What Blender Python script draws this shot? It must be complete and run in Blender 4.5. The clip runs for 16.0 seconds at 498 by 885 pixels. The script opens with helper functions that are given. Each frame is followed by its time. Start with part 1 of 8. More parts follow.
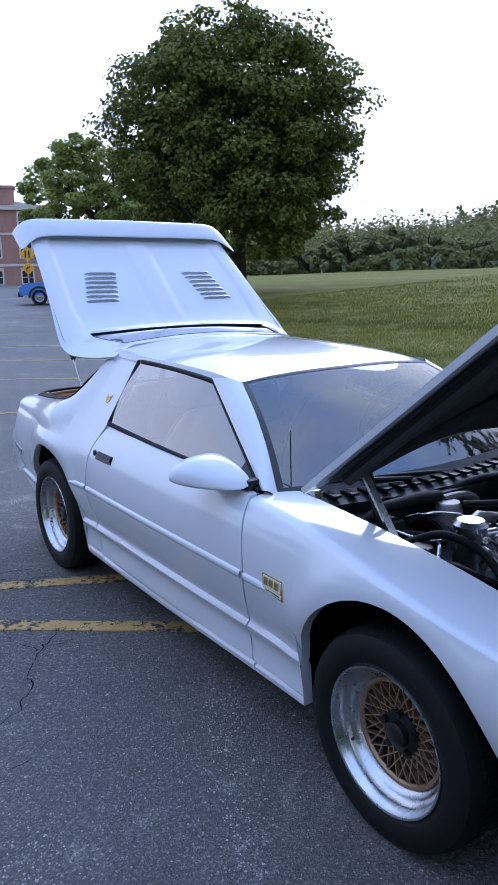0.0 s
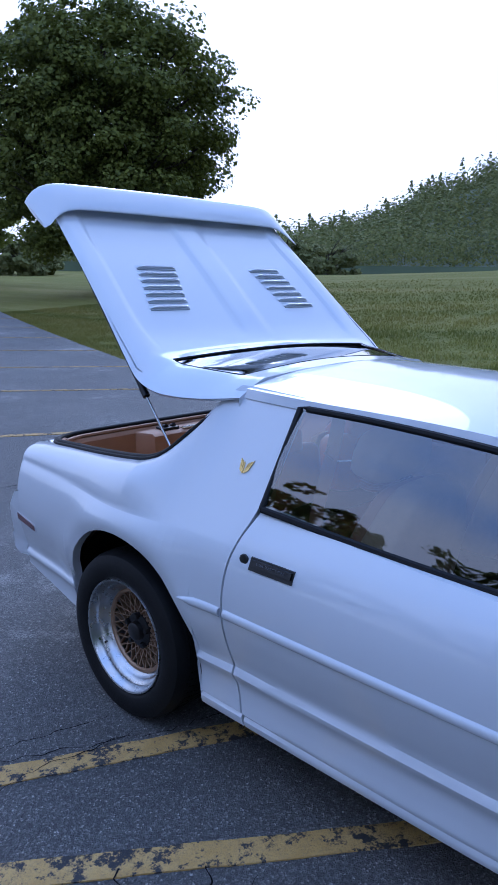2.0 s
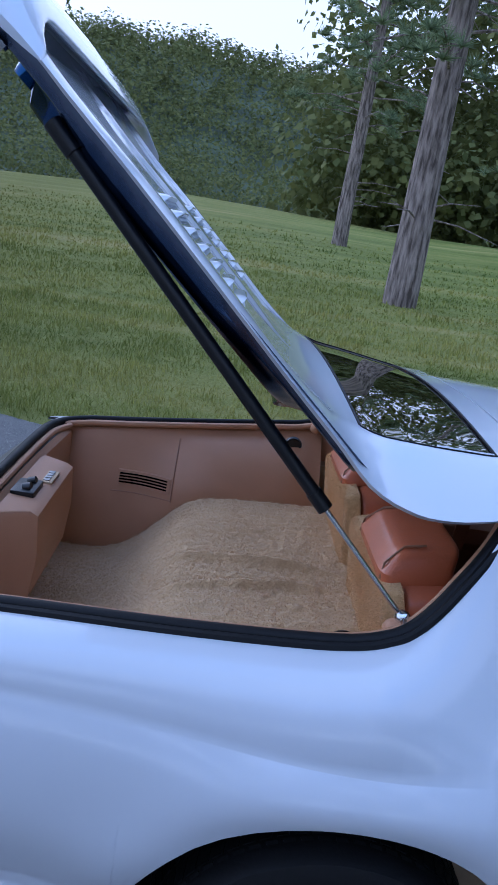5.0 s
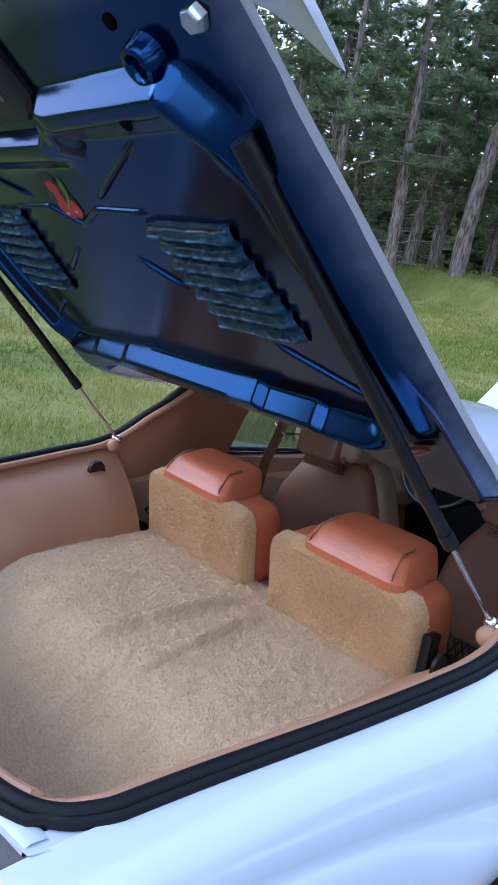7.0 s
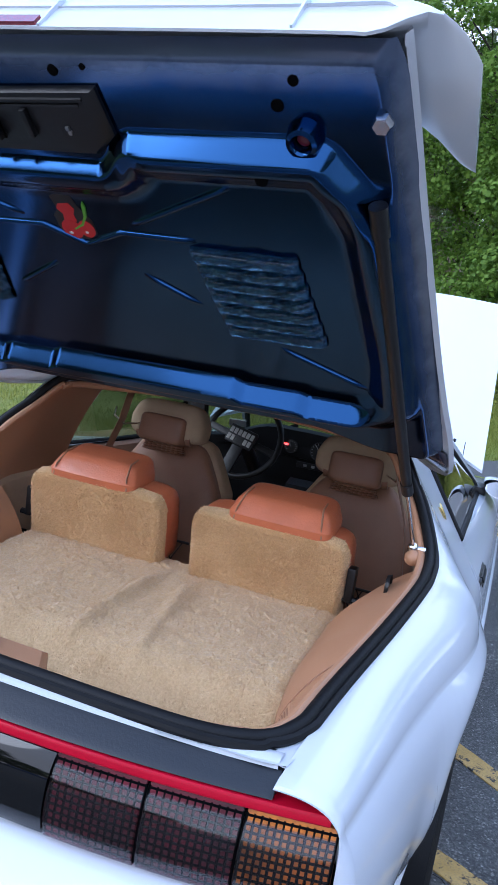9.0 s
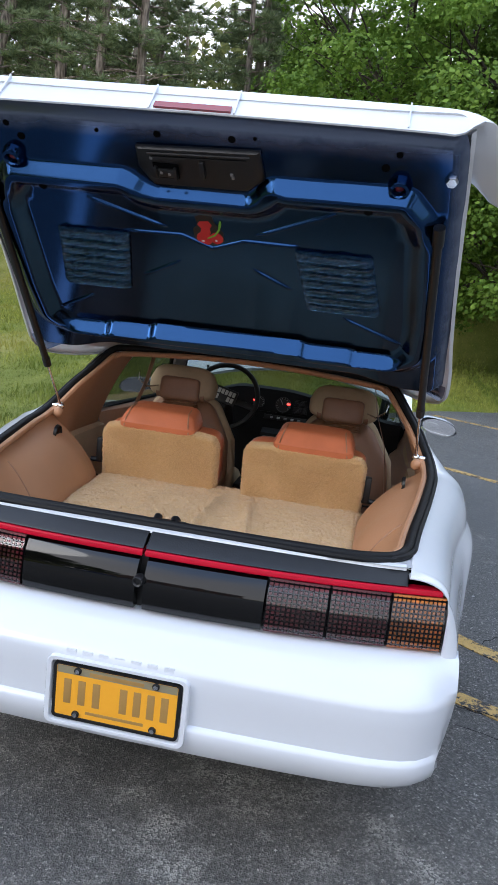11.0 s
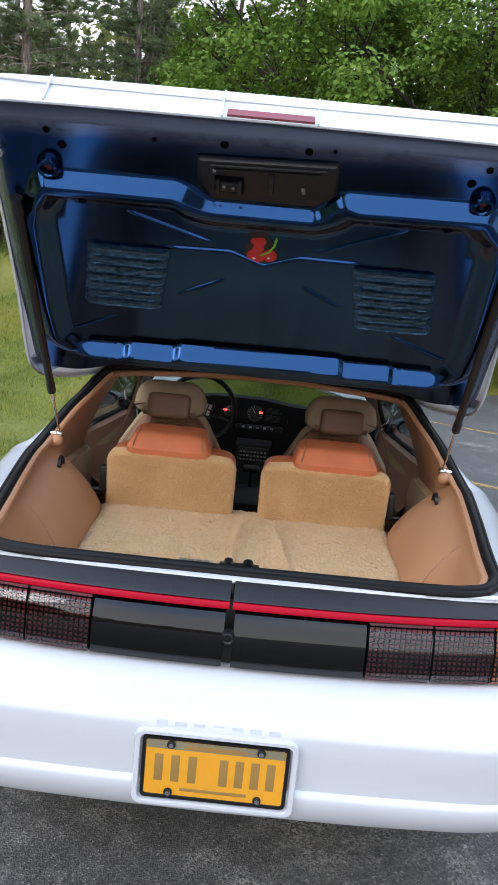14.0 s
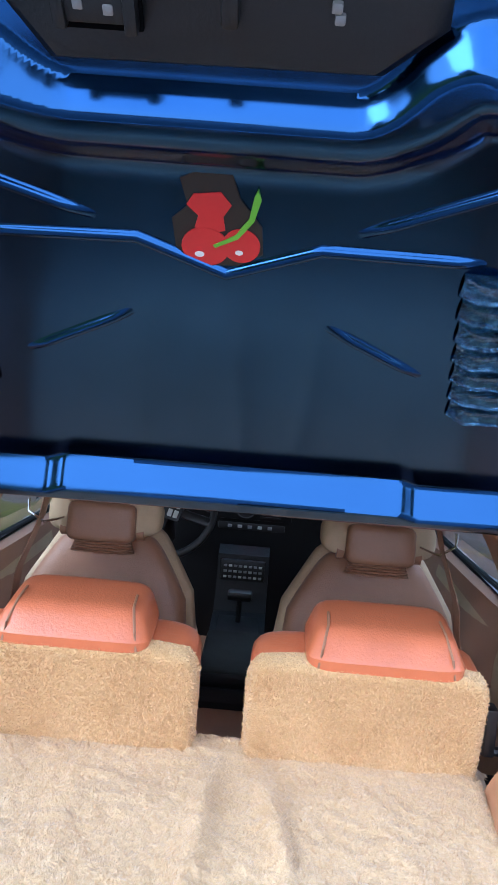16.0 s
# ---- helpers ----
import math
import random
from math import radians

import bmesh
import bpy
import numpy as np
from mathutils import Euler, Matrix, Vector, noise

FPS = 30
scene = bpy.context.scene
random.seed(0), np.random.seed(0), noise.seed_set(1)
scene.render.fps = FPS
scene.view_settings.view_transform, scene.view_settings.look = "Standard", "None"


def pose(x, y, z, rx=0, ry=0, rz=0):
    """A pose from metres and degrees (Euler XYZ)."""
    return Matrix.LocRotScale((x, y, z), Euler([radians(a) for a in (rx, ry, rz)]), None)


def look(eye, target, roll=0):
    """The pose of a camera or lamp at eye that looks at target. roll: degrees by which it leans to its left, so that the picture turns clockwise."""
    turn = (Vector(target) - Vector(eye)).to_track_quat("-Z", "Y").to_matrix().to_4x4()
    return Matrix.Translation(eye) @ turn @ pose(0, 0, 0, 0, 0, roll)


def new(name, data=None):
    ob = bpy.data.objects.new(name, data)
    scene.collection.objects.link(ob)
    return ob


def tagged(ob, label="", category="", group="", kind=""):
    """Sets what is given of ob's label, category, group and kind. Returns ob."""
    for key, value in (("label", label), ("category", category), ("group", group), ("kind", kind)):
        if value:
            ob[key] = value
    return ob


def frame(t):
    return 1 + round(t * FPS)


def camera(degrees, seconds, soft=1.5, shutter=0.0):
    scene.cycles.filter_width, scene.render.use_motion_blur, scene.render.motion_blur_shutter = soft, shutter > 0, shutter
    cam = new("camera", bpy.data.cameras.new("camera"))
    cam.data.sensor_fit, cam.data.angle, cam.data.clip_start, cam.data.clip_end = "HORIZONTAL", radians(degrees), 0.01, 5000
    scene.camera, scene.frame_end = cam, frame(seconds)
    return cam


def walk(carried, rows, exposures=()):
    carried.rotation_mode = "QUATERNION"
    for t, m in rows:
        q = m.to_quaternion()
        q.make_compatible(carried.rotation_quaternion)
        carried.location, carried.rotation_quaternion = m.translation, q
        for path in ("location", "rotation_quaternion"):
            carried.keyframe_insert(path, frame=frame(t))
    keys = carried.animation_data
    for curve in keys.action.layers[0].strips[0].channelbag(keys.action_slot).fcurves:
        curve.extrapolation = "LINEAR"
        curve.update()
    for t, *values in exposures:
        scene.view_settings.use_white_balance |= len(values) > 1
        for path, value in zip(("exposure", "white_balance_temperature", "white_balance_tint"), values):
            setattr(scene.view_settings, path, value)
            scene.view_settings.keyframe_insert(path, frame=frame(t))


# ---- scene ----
cam = camera(37.5, 16.0)
PATH = [
    (0, (2.224, 3.889, 1.579), (1.115, 2.281, 1.147), -0.9),
    (0.5, (2.151, 3.452, 1.599), (1.016, 1.86, 1.18), -0.2),
    (1, (2.211, 2.975, 1.602), (1.005, 1.434, 1.187), 0.3),
    (1.5, (2.25, 2.525, 1.576), (0.958, 1.058, 1.154), 0.7),
    (2, (2.361, 2.051, 1.582), (0.948, 0.702, 1.154), 0.8),
    (2.5, (2.481, 1.57, 1.603), (0.952, 0.36, 1.158), 0.5),
    (2.7, (2.499, 1.381, 1.659), (0.929, 0.246, 1.161), 1.1),
    (3, (2.457, 1.116, 1.6), (0.815, 0.073, 1.135), 0.5),
    (3.5, (2.41, 0.688, 1.612), (0.656, -0.147, 1.136), 2.0),
    (3.8, (2.343, 0.487, 1.633), (0.534, -0.223, 1.158), 2.8),
    (4, (2.264, 0.356, 1.582), (0.415, -0.27, 1.148), 3.4),
    (4.2, (2.178, 0.218, 1.611), (0.299, -0.276, 1.139), 5.1),
    (6.3, (1.504, -1.01, 1.576), (-0.172, -0.02, 1.116), 8.4),
    (6.5, (1.454, -1.097, 1.585), (-0.154, 0.001, 1.127), 8.5),
    (7, (1.325, -1.194, 1.561), (-0.11, 0.13, 1.13), 8.7),
    (7.5, (1.189, -1.261, 1.569), (-0.04, 0.268, 1.181), 9.0),
    (8, (1.073, -1.419, 1.554), (0.066, 0.275, 1.214), 9.1),
    (10.3, (0.697, -2.376, 1.506), (0.302, -0.449, 1.142), 7.1),
    (10.5, (0.667, -2.46, 1.514), (0.304, -0.528, 1.145), 6.9),
    (11, (0.507, -2.636, 1.474), (0.198, -0.696, 1.1), 6.7),
    (11.5, (0.358, -2.833, 1.486), (0.098, -0.887, 1.103), 6.4),
    (12, (0.28, -3.022, 1.495), (0.068, -1.07, 1.113), 6.1),
    (12.5, (0.085, -3.068, 1.476), (-0.065, -1.11, 1.096), 5.8),
    (13, (-0.061, -3.009, 1.483), (-0.156, -1.047, 1.108), 5.6),
    (13.5, (-0.027, -2.812, 1.489), (-0.077, -0.847, 1.118), 5.5),
    (14, (0.026, -2.523, 1.506), (0.0, -0.557, 1.141), 5.5),
    (14.5, (0.041, -2.115, 1.509), (0.029, -0.15, 1.141), 5.5),
    (15, (0.109, -1.798, 1.513), (0.085, 0.167, 1.143), 5.3),
    (15.5, (0.099, -1.505, 1.513), (0.064, 0.468, 1.182), 4.9),
    (16, (0.046, -1.258, 1.539), (0.002, 0.726, 1.29), 4.6),
]
walk(cam, [(t, look(e, g, r)) for t, e, g, r in PATH], [(0, 1.48, 4870, 17), (0.7, 1.40, 4710, 18), (1.5, 1.22, 4540, 18), (2.5, 1.12, 4500, 18), (4.2, 1.10, 4470, 17), (6.3, 1.85, 4800, 14), (8.2, 2.15, 4800, 14), (10.3, 1.98, 5650, 9), (13.5, 2.12, 6050, 9), (14.5, 2.2, 5800, 10), (15.5, 2.85, 5150, 10), (16, 3.15, 4900, 9)])

# ---- world and light ----
world = bpy.data.worlds.new("world")
scene.world = world
world.use_nodes = True
wt = world.node_tree
wbg = wt.nodes["Background"]
sky = wt.nodes.new("ShaderNodeTexSky")
sky.sky_type = "NISHITA"
sky.sun_disc = False
SUN_AZ, SUN_EL = 135.0, 32.0          # degrees counter-clockwise from +y, and above the horizon
sky.sun_elevation = radians(SUN_EL)
sky.sun_rotation = radians(-SUN_AZ)
sky.air_density, sky.dust_density, sky.ozone_density = 1.0, 3.0, 1.5
wt.links.new(sky.outputs[0], wbg.inputs[0])
wbg.inputs[1].default_value = 0.010
# thin high cloud: an even pale veil over the clear sky
veil = wt.nodes.new("ShaderNodeBackground")
veil.inputs[1].default_value = 0.70
wtc = wt.nodes.new("ShaderNodeTexCoord")
wsep = wt.nodes.new("ShaderNodeSeparateXYZ")
wt.links.new(wtc.outputs["Generated"], wsep.inputs[0])
wadd = wt.nodes.new("ShaderNodeMath")
wadd.operation = "MAXIMUM"
wadd.inputs[1].default_value = 0.12
wt.links.new(wsep.outputs[2], wadd.inputs[0])
wdiv = wt.nodes.new("ShaderNodeVectorMath")
wdiv.operation = "DIVIDE"
wt.links.new(wtc.outputs["Generated"], wdiv.inputs[0])
wt.links.new(wadd.outputs[0], wdiv.inputs[1])
wno = wt.nodes.new("ShaderNodeTexNoise")
wno.inputs["Scale"].default_value, wno.inputs["Detail"].default_value = 1.1, 6
wt.links.new(wdiv.outputs[0], wno.inputs["Vector"])
wra = wt.nodes.new("ShaderNodeValToRGB")
wra.color_ramp.elements[0].position, wra.color_ramp.elements[0].color = 0.40, (0.36, 0.48, 0.72, 1)
wra.color_ramp.elements[1].position, wra.color_ramp.elements[1].color = 0.62, (0.74, 0.735, 0.74, 1)
wt.links.new(wno.outputs[0], wra.inputs[0])
wmr = wt.nodes.new("ShaderNodeMapRange")
wmr.inputs[1].default_value, wmr.inputs[2].default_value = 0.40, 0.72
wt.links.new(wsep.outputs[2], wmr.inputs[0])
wmx = wt.nodes.new("ShaderNodeMix")
wmx.data_type = "RGBA"
wmx.inputs[6].default_value = (0.63, 0.592, 0.58, 1)
wt.links.new(wmr.outputs[0], wmx.inputs[0])
wt.links.new(wra.outputs[0], wmx.inputs[7])
wt.links.new(wmx.outputs[2], veil.inputs[0])
both = wt.nodes.new("ShaderNodeAddShader")
wt.links.new(wbg.outputs[0], both.inputs[0])
wt.links.new(veil.outputs[0], both.inputs[1])
wt.links.new(both.outputs[0], wt.nodes["World Output"].inputs[0])
sun = new("sun", bpy.data.lights.new("sun", "SUN"))
sun.data.energy, sun.data.angle, sun.data.color = 0.25, radians(30), (1.0, 0.93, 0.84)
sun.matrix_world = look((0, 0, 0), (math.sin(radians(SUN_AZ)), -math.cos(radians(SUN_AZ)), -math.tan(radians(SUN_EL))))

# ---- materials ----
def nodes_of(name):
    m = bpy.data.materials.new(name)
    m.use_nodes = True
    nt = m.node_tree
    return m, nt, nt.nodes["Principled BSDF"]


def link(nt, a, b):
    nt.links.new(a, b)


def noise_node(nt, scale, detail=4, rough=0.6, coord="Object"):
    tc = nt.nodes.new("ShaderNodeTexCoord")
    n = nt.nodes.new("ShaderNodeTexNoise")
    n.inputs["Scale"].default_value = scale
    n.inputs["Detail"].default_value = detail
    n.inputs["Roughness"].default_value = rough
    link(nt, tc.outputs[coord], n.inputs["Vector"])
    return n


def ramp(nt, fac, stops):
    r = nt.nodes.new("ShaderNodeValToRGB")
    el = r.color_ramp.elements
    while len(el) < len(stops):
        el.new(0.5)
    for e, (p, c) in zip(el, stops):
        e.position, e.color = p, (*c, 1) if len(c) == 3 else c
    link(nt, fac, r.inputs[0])
    return r


def mixc(nt, fac, a, b, mode="MIX"):
    m = nt.nodes.new("ShaderNodeMix")
    m.data_type, m.blend_type = "RGBA", mode
    for sock, v in ((m.inputs[0], fac), (m.inputs[6], a), (m.inputs[7], b)):
        if hasattr(v, "links"):
            link(nt, v, sock)
        elif isinstance(v, (int, float)):
            sock.default_value = v
        else:
            sock.default_value = (*v, 1)
    return m.outputs[2]


def bump(nt, bsdf, height, strength, dist=0.01):
    b = nt.nodes.new("ShaderNodeBump")
    b.inputs["Strength"].default_value = strength
    b.inputs["Distance"].default_value = dist
    link(nt, height, b.inputs["Height"])
    link(nt, b.outputs[0], bsdf.inputs["Normal"])
    return b


def simple(name, color, rough=0.5, metal=0.0, var=0.12, scale=30, grain=0.0, gscale=200, coat=0.0, spec=0.5):
    """A plain material with two scales of variation: broad tone and fine grain."""
    m, nt, p = nodes_of(name)
    n = noise_node(nt, scale * 0.15, 3)
    n2 = noise_node(nt, scale, 5)
    lo = [c * (1 - var) for c in color]
    hi = [min(1, c * (1 + var)) for c in color]
    c1 = ramp(nt, n.outputs[0], [(0.3, lo), (0.7, hi)]).outputs[0]
    c2 = mixc(nt, 0.35, c1, ramp(nt, n2.outputs[0], [(0.3, lo), (0.7, hi)]).outputs[0])
    link(nt, c2, p.inputs["Base Color"])
    rr = nt.nodes.new("ShaderNodeMapRange")
    rr.inputs[3].default_value, rr.inputs[4].default_value = rough * 0.85, min(1, rough * 1.15)
    link(nt, n2.outputs[0], rr.inputs[0])
    link(nt, rr.outputs[0], p.inputs["Roughness"])
    p.inputs["Metallic"].default_value = metal
    p.inputs["Coat Weight"].default_value = coat
    p.inputs["Coat Roughness"].default_value = 0.06
    p.inputs["Specular IOR Level"].default_value = spec
    if grain:
        bump(nt, p, noise_node(nt, gscale, 4).outputs[0], grain, 0.004)
    return m


def paint_material():
    m, nt, p = nodes_of("white_paint")
    n = noise_node(nt, 1.3, 3)
    link(nt, ramp(nt, n.outputs[0], [(0.3, (0.605, 0.628, 0.66)), (0.7, (0.62, 0.638, 0.67))]).outputs[0], p.inputs["Base Color"])
    p.inputs["Roughness"].default_value = 0.36
    p.inputs["Coat Weight"].default_value = 1.0
    p.inputs["Coat Roughness"].default_value = 0.04
    p.inputs["Coat IOR"].default_value = 1.55
    bump(nt, p, noise_node(nt, 420, 2).outputs[0], 0.012, 0.002)
    return m


M_PAINT = paint_material()
def blue_paint():
    """Dark blue metallic with a pale overspray of body colour along the hatch's outer edges."""
    m = simple("dark_blue_metallic_paint", (0.0215, 0.058, 0.155), 0.14, 1.0, 0.08, 12, coat=0.0)
    nt = m.node_tree
    p = nt.nodes["Principled BSDF"]
    tc = nt.nodes.new("ShaderNodeTexCoord")
    dot = nt.nodes.new("ShaderNodeVectorMath")
    dot.operation = "DOT_PRODUCT"
    dot.inputs[1].default_value = (0, -0.749, 0.662)
    link(nt, tc.outputs["Object"], dot.inputs[0])
    ns = noise_node(nt, 14, 4)
    add = nt.nodes.new("ShaderNodeMath")
    add.operation = "MULTIPLY_ADD"
    add.inputs[1].default_value = 0.05
    link(nt, ns.outputs[0], add.inputs[0])
    link(nt, dot.outputs["Value"], add.inputs[2])
    k = nt.nodes.new("ShaderNodeMapRange")
    k.inputs[1].default_value, k.inputs[2].default_value, k.inputs[4].default_value = 1.800, 1.845, 0.45
    link(nt, add.outputs[0], k.inputs[0])
    sp = nt.nodes.new("ShaderNodeSeparateXYZ")
    link(nt, tc.outputs["Object"], sp.inputs[0])

    def calc(op, a, b, c=0.0):
        n = nt.nodes.new("ShaderNodeMath")
        n.operation = op
        for i, v in enumerate((a, b, c)):
            if isinstance(v, float):
                n.inputs[i].default_value = v
            else:
                link(nt, v, n.inputs[i])
        return n.outputs[0]
    out = calc("ABSOLUTE", calc("ADD", sp.outputs[0], 0.010), 0.0)
    out = calc("MULTIPLY_ADD", add.outputs[0], 0.094, out)
    out = calc("MULTIPLY_ADD", ns.outputs[0], 0.03, out)
    k2 = nt.nodes.new("ShaderNodeMapRange")
    k2.interpolation_type = "SMOOTHSTEP"
    k2.inputs[1].default_value, k2.inputs[2].default_value, k2.inputs[4].default_value = 0.800, 0.858, 0.62
    link(nt, out, k2.inputs[0])
    both_k = calc("MAXIMUM", k.outputs[0], k2.outputs[0])
    src = p.inputs["Base Color"].links[0].from_socket
    link(nt, mixc(nt, both_k, src, (0.26, 0.28, 0.33)), p.inputs["Base Color"])
    link(nt, calc("MULTIPLY_ADD", both_k, -1.0, 1.0), p.inputs["Metallic"])
    return m


M_BLUE = blue_paint()
M_BLACKP = simple("black_plastic", (0.0042, 0.0042, 0.0048), 0.40, var=0.25, scale=40, grain=0.15)
M_RUBBER = simple("black_rubber", (0.0055, 0.0055, 0.006), 0.6, var=0.3, scale=25, grain=0.25, gscale=90, spec=0.25)
M_TAN = simple("tan_trim_plastic", (0.45, 0.235, 0.122), 0.5, var=0.08, scale=14, grain=0.2, gscale=350)
M_LEATHER = simple("orange_brown_leather", (0.55, 0.16, 0.065), 0.30, var=0.15, scale=20, grain=0.3, gscale=160, coat=0.15)
M_BROWN = simple("brown_vinyl", (0.33, 0.170, 0.095), 0.40, var=0.12, scale=18, grain=0.25, gscale=240)
M_CHROME = simple("polished_metal", (0.72, 0.73, 0.74), 0.16, 1.0, 0.06, 30)
M_ALU = simple("machined_aluminium", (0.52, 0.53, 0.54), 0.28, 1.0, 0.08, 40)
M_GOLD = simple("gold_lattice_paint", (0.36, 0.24, 0.15), 0.42, 0.7, 0.2, 40)
# near-black for the underbody, also painted where holes, recesses and wheels lie shaded
M_DARK = simple("dark_underbody_and_shade", (0.002, 0.002, 0.0025), 0.9, var=0.3, scale=10, spec=0.05)
M_GREYM = simple("cast_grey_metal", (0.30, 0.30, 0.30), 0.45, 0.85, 0.25, 30, grain=0.2)
M_BEIGE = simple("beige_cloth", (0.52, 0.39, 0.24), 0.9, var=0.12, scale=40, grain=0.4, gscale=500)


def carpet_material(name, a, b):
    m, nt, p = nodes_of(name)
    n = noise_node(nt, 9, 4)
    f = noise_node(nt, 140, 3, 0.7)
    c = mixc(nt, 0.55, ramp(nt, n.outputs[0], [(0.3, a), (0.7, b)]).outputs[0], ramp(nt, f.outputs[0], [(0.35, a), (0.65, b)]).outputs[0])
    link(nt, c, p.inputs["Base Color"])
    p.inputs["Roughness"].default_value = 1.0
    p.inputs["Specular IOR Level"].default_value = 0.1
    p.inputs["Sheen Weight"].default_value = 0.3
    bump(nt, p, f.outputs[0], 0.9, 0.006)
    return m


M_CARPET = carpet_material("sand_carpet", (0.50, 0.33, 0.16), (0.72, 0.52, 0.28))
M_CARPET2 = carpet_material("tan_seatback_carpet", (0.50, 0.31, 0.13), (0.72, 0.49, 0.23))


def glass_material(name, tint, ior=1.5, power=4.5):
    m, nt, p = nodes_of(name)
    out = nt.nodes["Material Output"]
    nt.nodes.remove(p)
    tr = nt.nodes.new("ShaderNodeBsdfTransparent")
    tr.inputs[0].default_value = (*tint, 1)
    gl = nt.nodes.new("ShaderNodeBsdfGlossy")
    gl.inputs["Roughness"].default_value = 0.02
    lw = nt.nodes.new("ShaderNodeLayerWeight")
    lw.inputs[0].default_value = 0.5
    pw = nt.nodes.new("ShaderNodeMath")
    pw.operation = "POWER"
    pw.inputs[1].default_value = power
    link(nt, lw.outputs["Facing"], pw.inputs[0])
    r0 = ((ior - 1) / (ior + 1)) ** 2
    fr = nt.nodes.new("ShaderNodeMath")
    fr.operation = "MULTIPLY_ADD"
    fr.inputs[1].default_value, fr.inputs[2].default_value = 1 - r0, r0
    link(nt, pw.outputs[0], fr.inputs[0])
    mx = nt.nodes.new("ShaderNodeMixShader")
    link(nt, fr.outputs[0], mx.inputs[0])
    link(nt, tr.outputs[0], mx.inputs[1])
    link(nt, gl.outputs[0], mx.inputs[2])
    link(nt, mx.outputs[0], out.inputs[0])
    return m


M_GLASS = glass_material("tinted_side_glass", (0.50, 0.53, 0.53), 2.4, 1.9)
M_WSGLASS = glass_material("windscreen_glass", (0.30, 0.35, 0.32), 2.5)


def asphalt_material():
    """Aged asphalt: dark binder, pale stones showing through, scuffed pale patches."""
    m, nt, p = nodes_of("worn_asphalt")
    big = noise_node(nt, 0.45, 5, 0.6)
    mid = noise_node(nt, 4.5, 6, 0.7)
    tc = nt.nodes.new("ShaderNodeTexCoord")
    vo = nt.nodes.new("ShaderNodeTexVoronoi")
    vo.inputs["Scale"].default_value = 170
    link(nt, tc.outputs["Object"], vo.inputs["Vector"])
    fine = noise_node(nt, 230, 3, 0.7)
    base = ramp(nt, big.outputs[0], [(0.34, (0.085, 0.086, 0.090)), (0.55, (0.135, 0.135, 0.138)), (0.72, (0.19, 0.19, 0.19))]).outputs[0]
    c = mixc(nt, 0.4, base, ramp(nt, mid.outputs[0], [(0.3, (0.050, 0.051, 0.054)), (0.75, (0.17, 0.17, 0.17))]).outputs[0])
    sep = nt.nodes.new("ShaderNodeSeparateColor")
    link(nt, vo.outputs["Color"], sep.inputs[0])
    stone = ramp(nt, sep.outputs[0], [(0.58, (0, 0, 0)), (0.74, (0.45, 0.45, 0.45)), (1.0, (0.9, 0.9, 0.9))]).outputs[0]
    sc = ramp(nt, sep.outputs[1], [(0.0, (0.05, 0.05, 0.052)), (0.6, (0.17, 0.17, 0.168)), (1.0, (0.42, 0.415, 0.40))]).outputs[0]
    c = mixc(nt, stone, c, sc)
    grit = noise_node(nt, 105, 3, 0.75)
    c = mixc(nt, 0.5, c, mixc(nt, 1.0, c, ramp(nt, grit.outputs[0], [(0.40, (0.25, 0.25, 0.26)), (0.52, (1.0, 1.0, 1.0)), (0.64, (2.3, 2.3, 2.3))]).outputs[0], "MULTIPLY"))
    w1 = ramp(nt, mixc(nt, 0.45, big.outputs[0], mid.outputs[0]), [(0.55, (0, 0, 0)), (0.65, (1, 1, 1))]).outputs[0]
    w2 = ramp(nt, mixc(nt, 0.5, fine.outputs[0], sep.outputs[2]), [(0.50, (0, 0, 0)), (0.56, (1, 1, 1))]).outputs[0]
    c = mixc(nt, mixc(nt, 1.0, w1, w2, "MULTIPLY"), c, (0.50, 0.50, 0.49))
    c = mixc(nt, 1.0, c, (0.99, 0.96, 0.88), "MULTIPLY")
    link(nt, c, p.inputs["Base Color"])
    rr = ramp(nt, mid.outputs[0], [(0.3, (0.46, 0.46, 0.46)), (0.7, (0.74, 0.74, 0.74))])
    link(nt, rr.outputs[0], p.inputs["Roughness"])
    h = mixc(nt, 0.45, mixc(nt, 0.5, vo.outputs["Distance"], fine.outputs[0]), grit.outputs[0])
    bump(nt, p, h, 1.0, 0.020)
    return m


M_ASPHALT = asphalt_material()


def stripe_material():
    m, nt, p = nodes_of("worn_yellow_paint")
    n = noise_node(nt, 5, 5, 0.7)
    k = noise_node(nt, 26, 6, 0.75)
    f = noise_node(nt, 160, 2)
    c = ramp(nt, n.outputs[0], [(0.3, (0.42, 0.26, 0.06)), (0.7, (0.58, 0.40, 0.14))]).outputs[0]
    c = mixc(nt, ramp(nt, f.outputs[0], [(0.45, (0, 0, 0)), (0.7, (0.5, 0.5, 0.5))]).outputs[0], c, (0.20, 0.14, 0.07))
    w = mixc(nt, 0.4, k.outputs[0], n.outputs[0])
    c = mixc(nt, ramp(nt, w, [(0.50, (0, 0, 0)), (0.545, (1, 1, 1))]).outputs[0], c, (0.028, 0.028, 0.030))
    link(nt, c, p.inputs["Base Color"])
    p.inputs["Roughness"].default_value = 0.7
    bump(nt, p, f.outputs[0], 0.7, 0.005)
    return m


M_STRIPE = stripe_material()


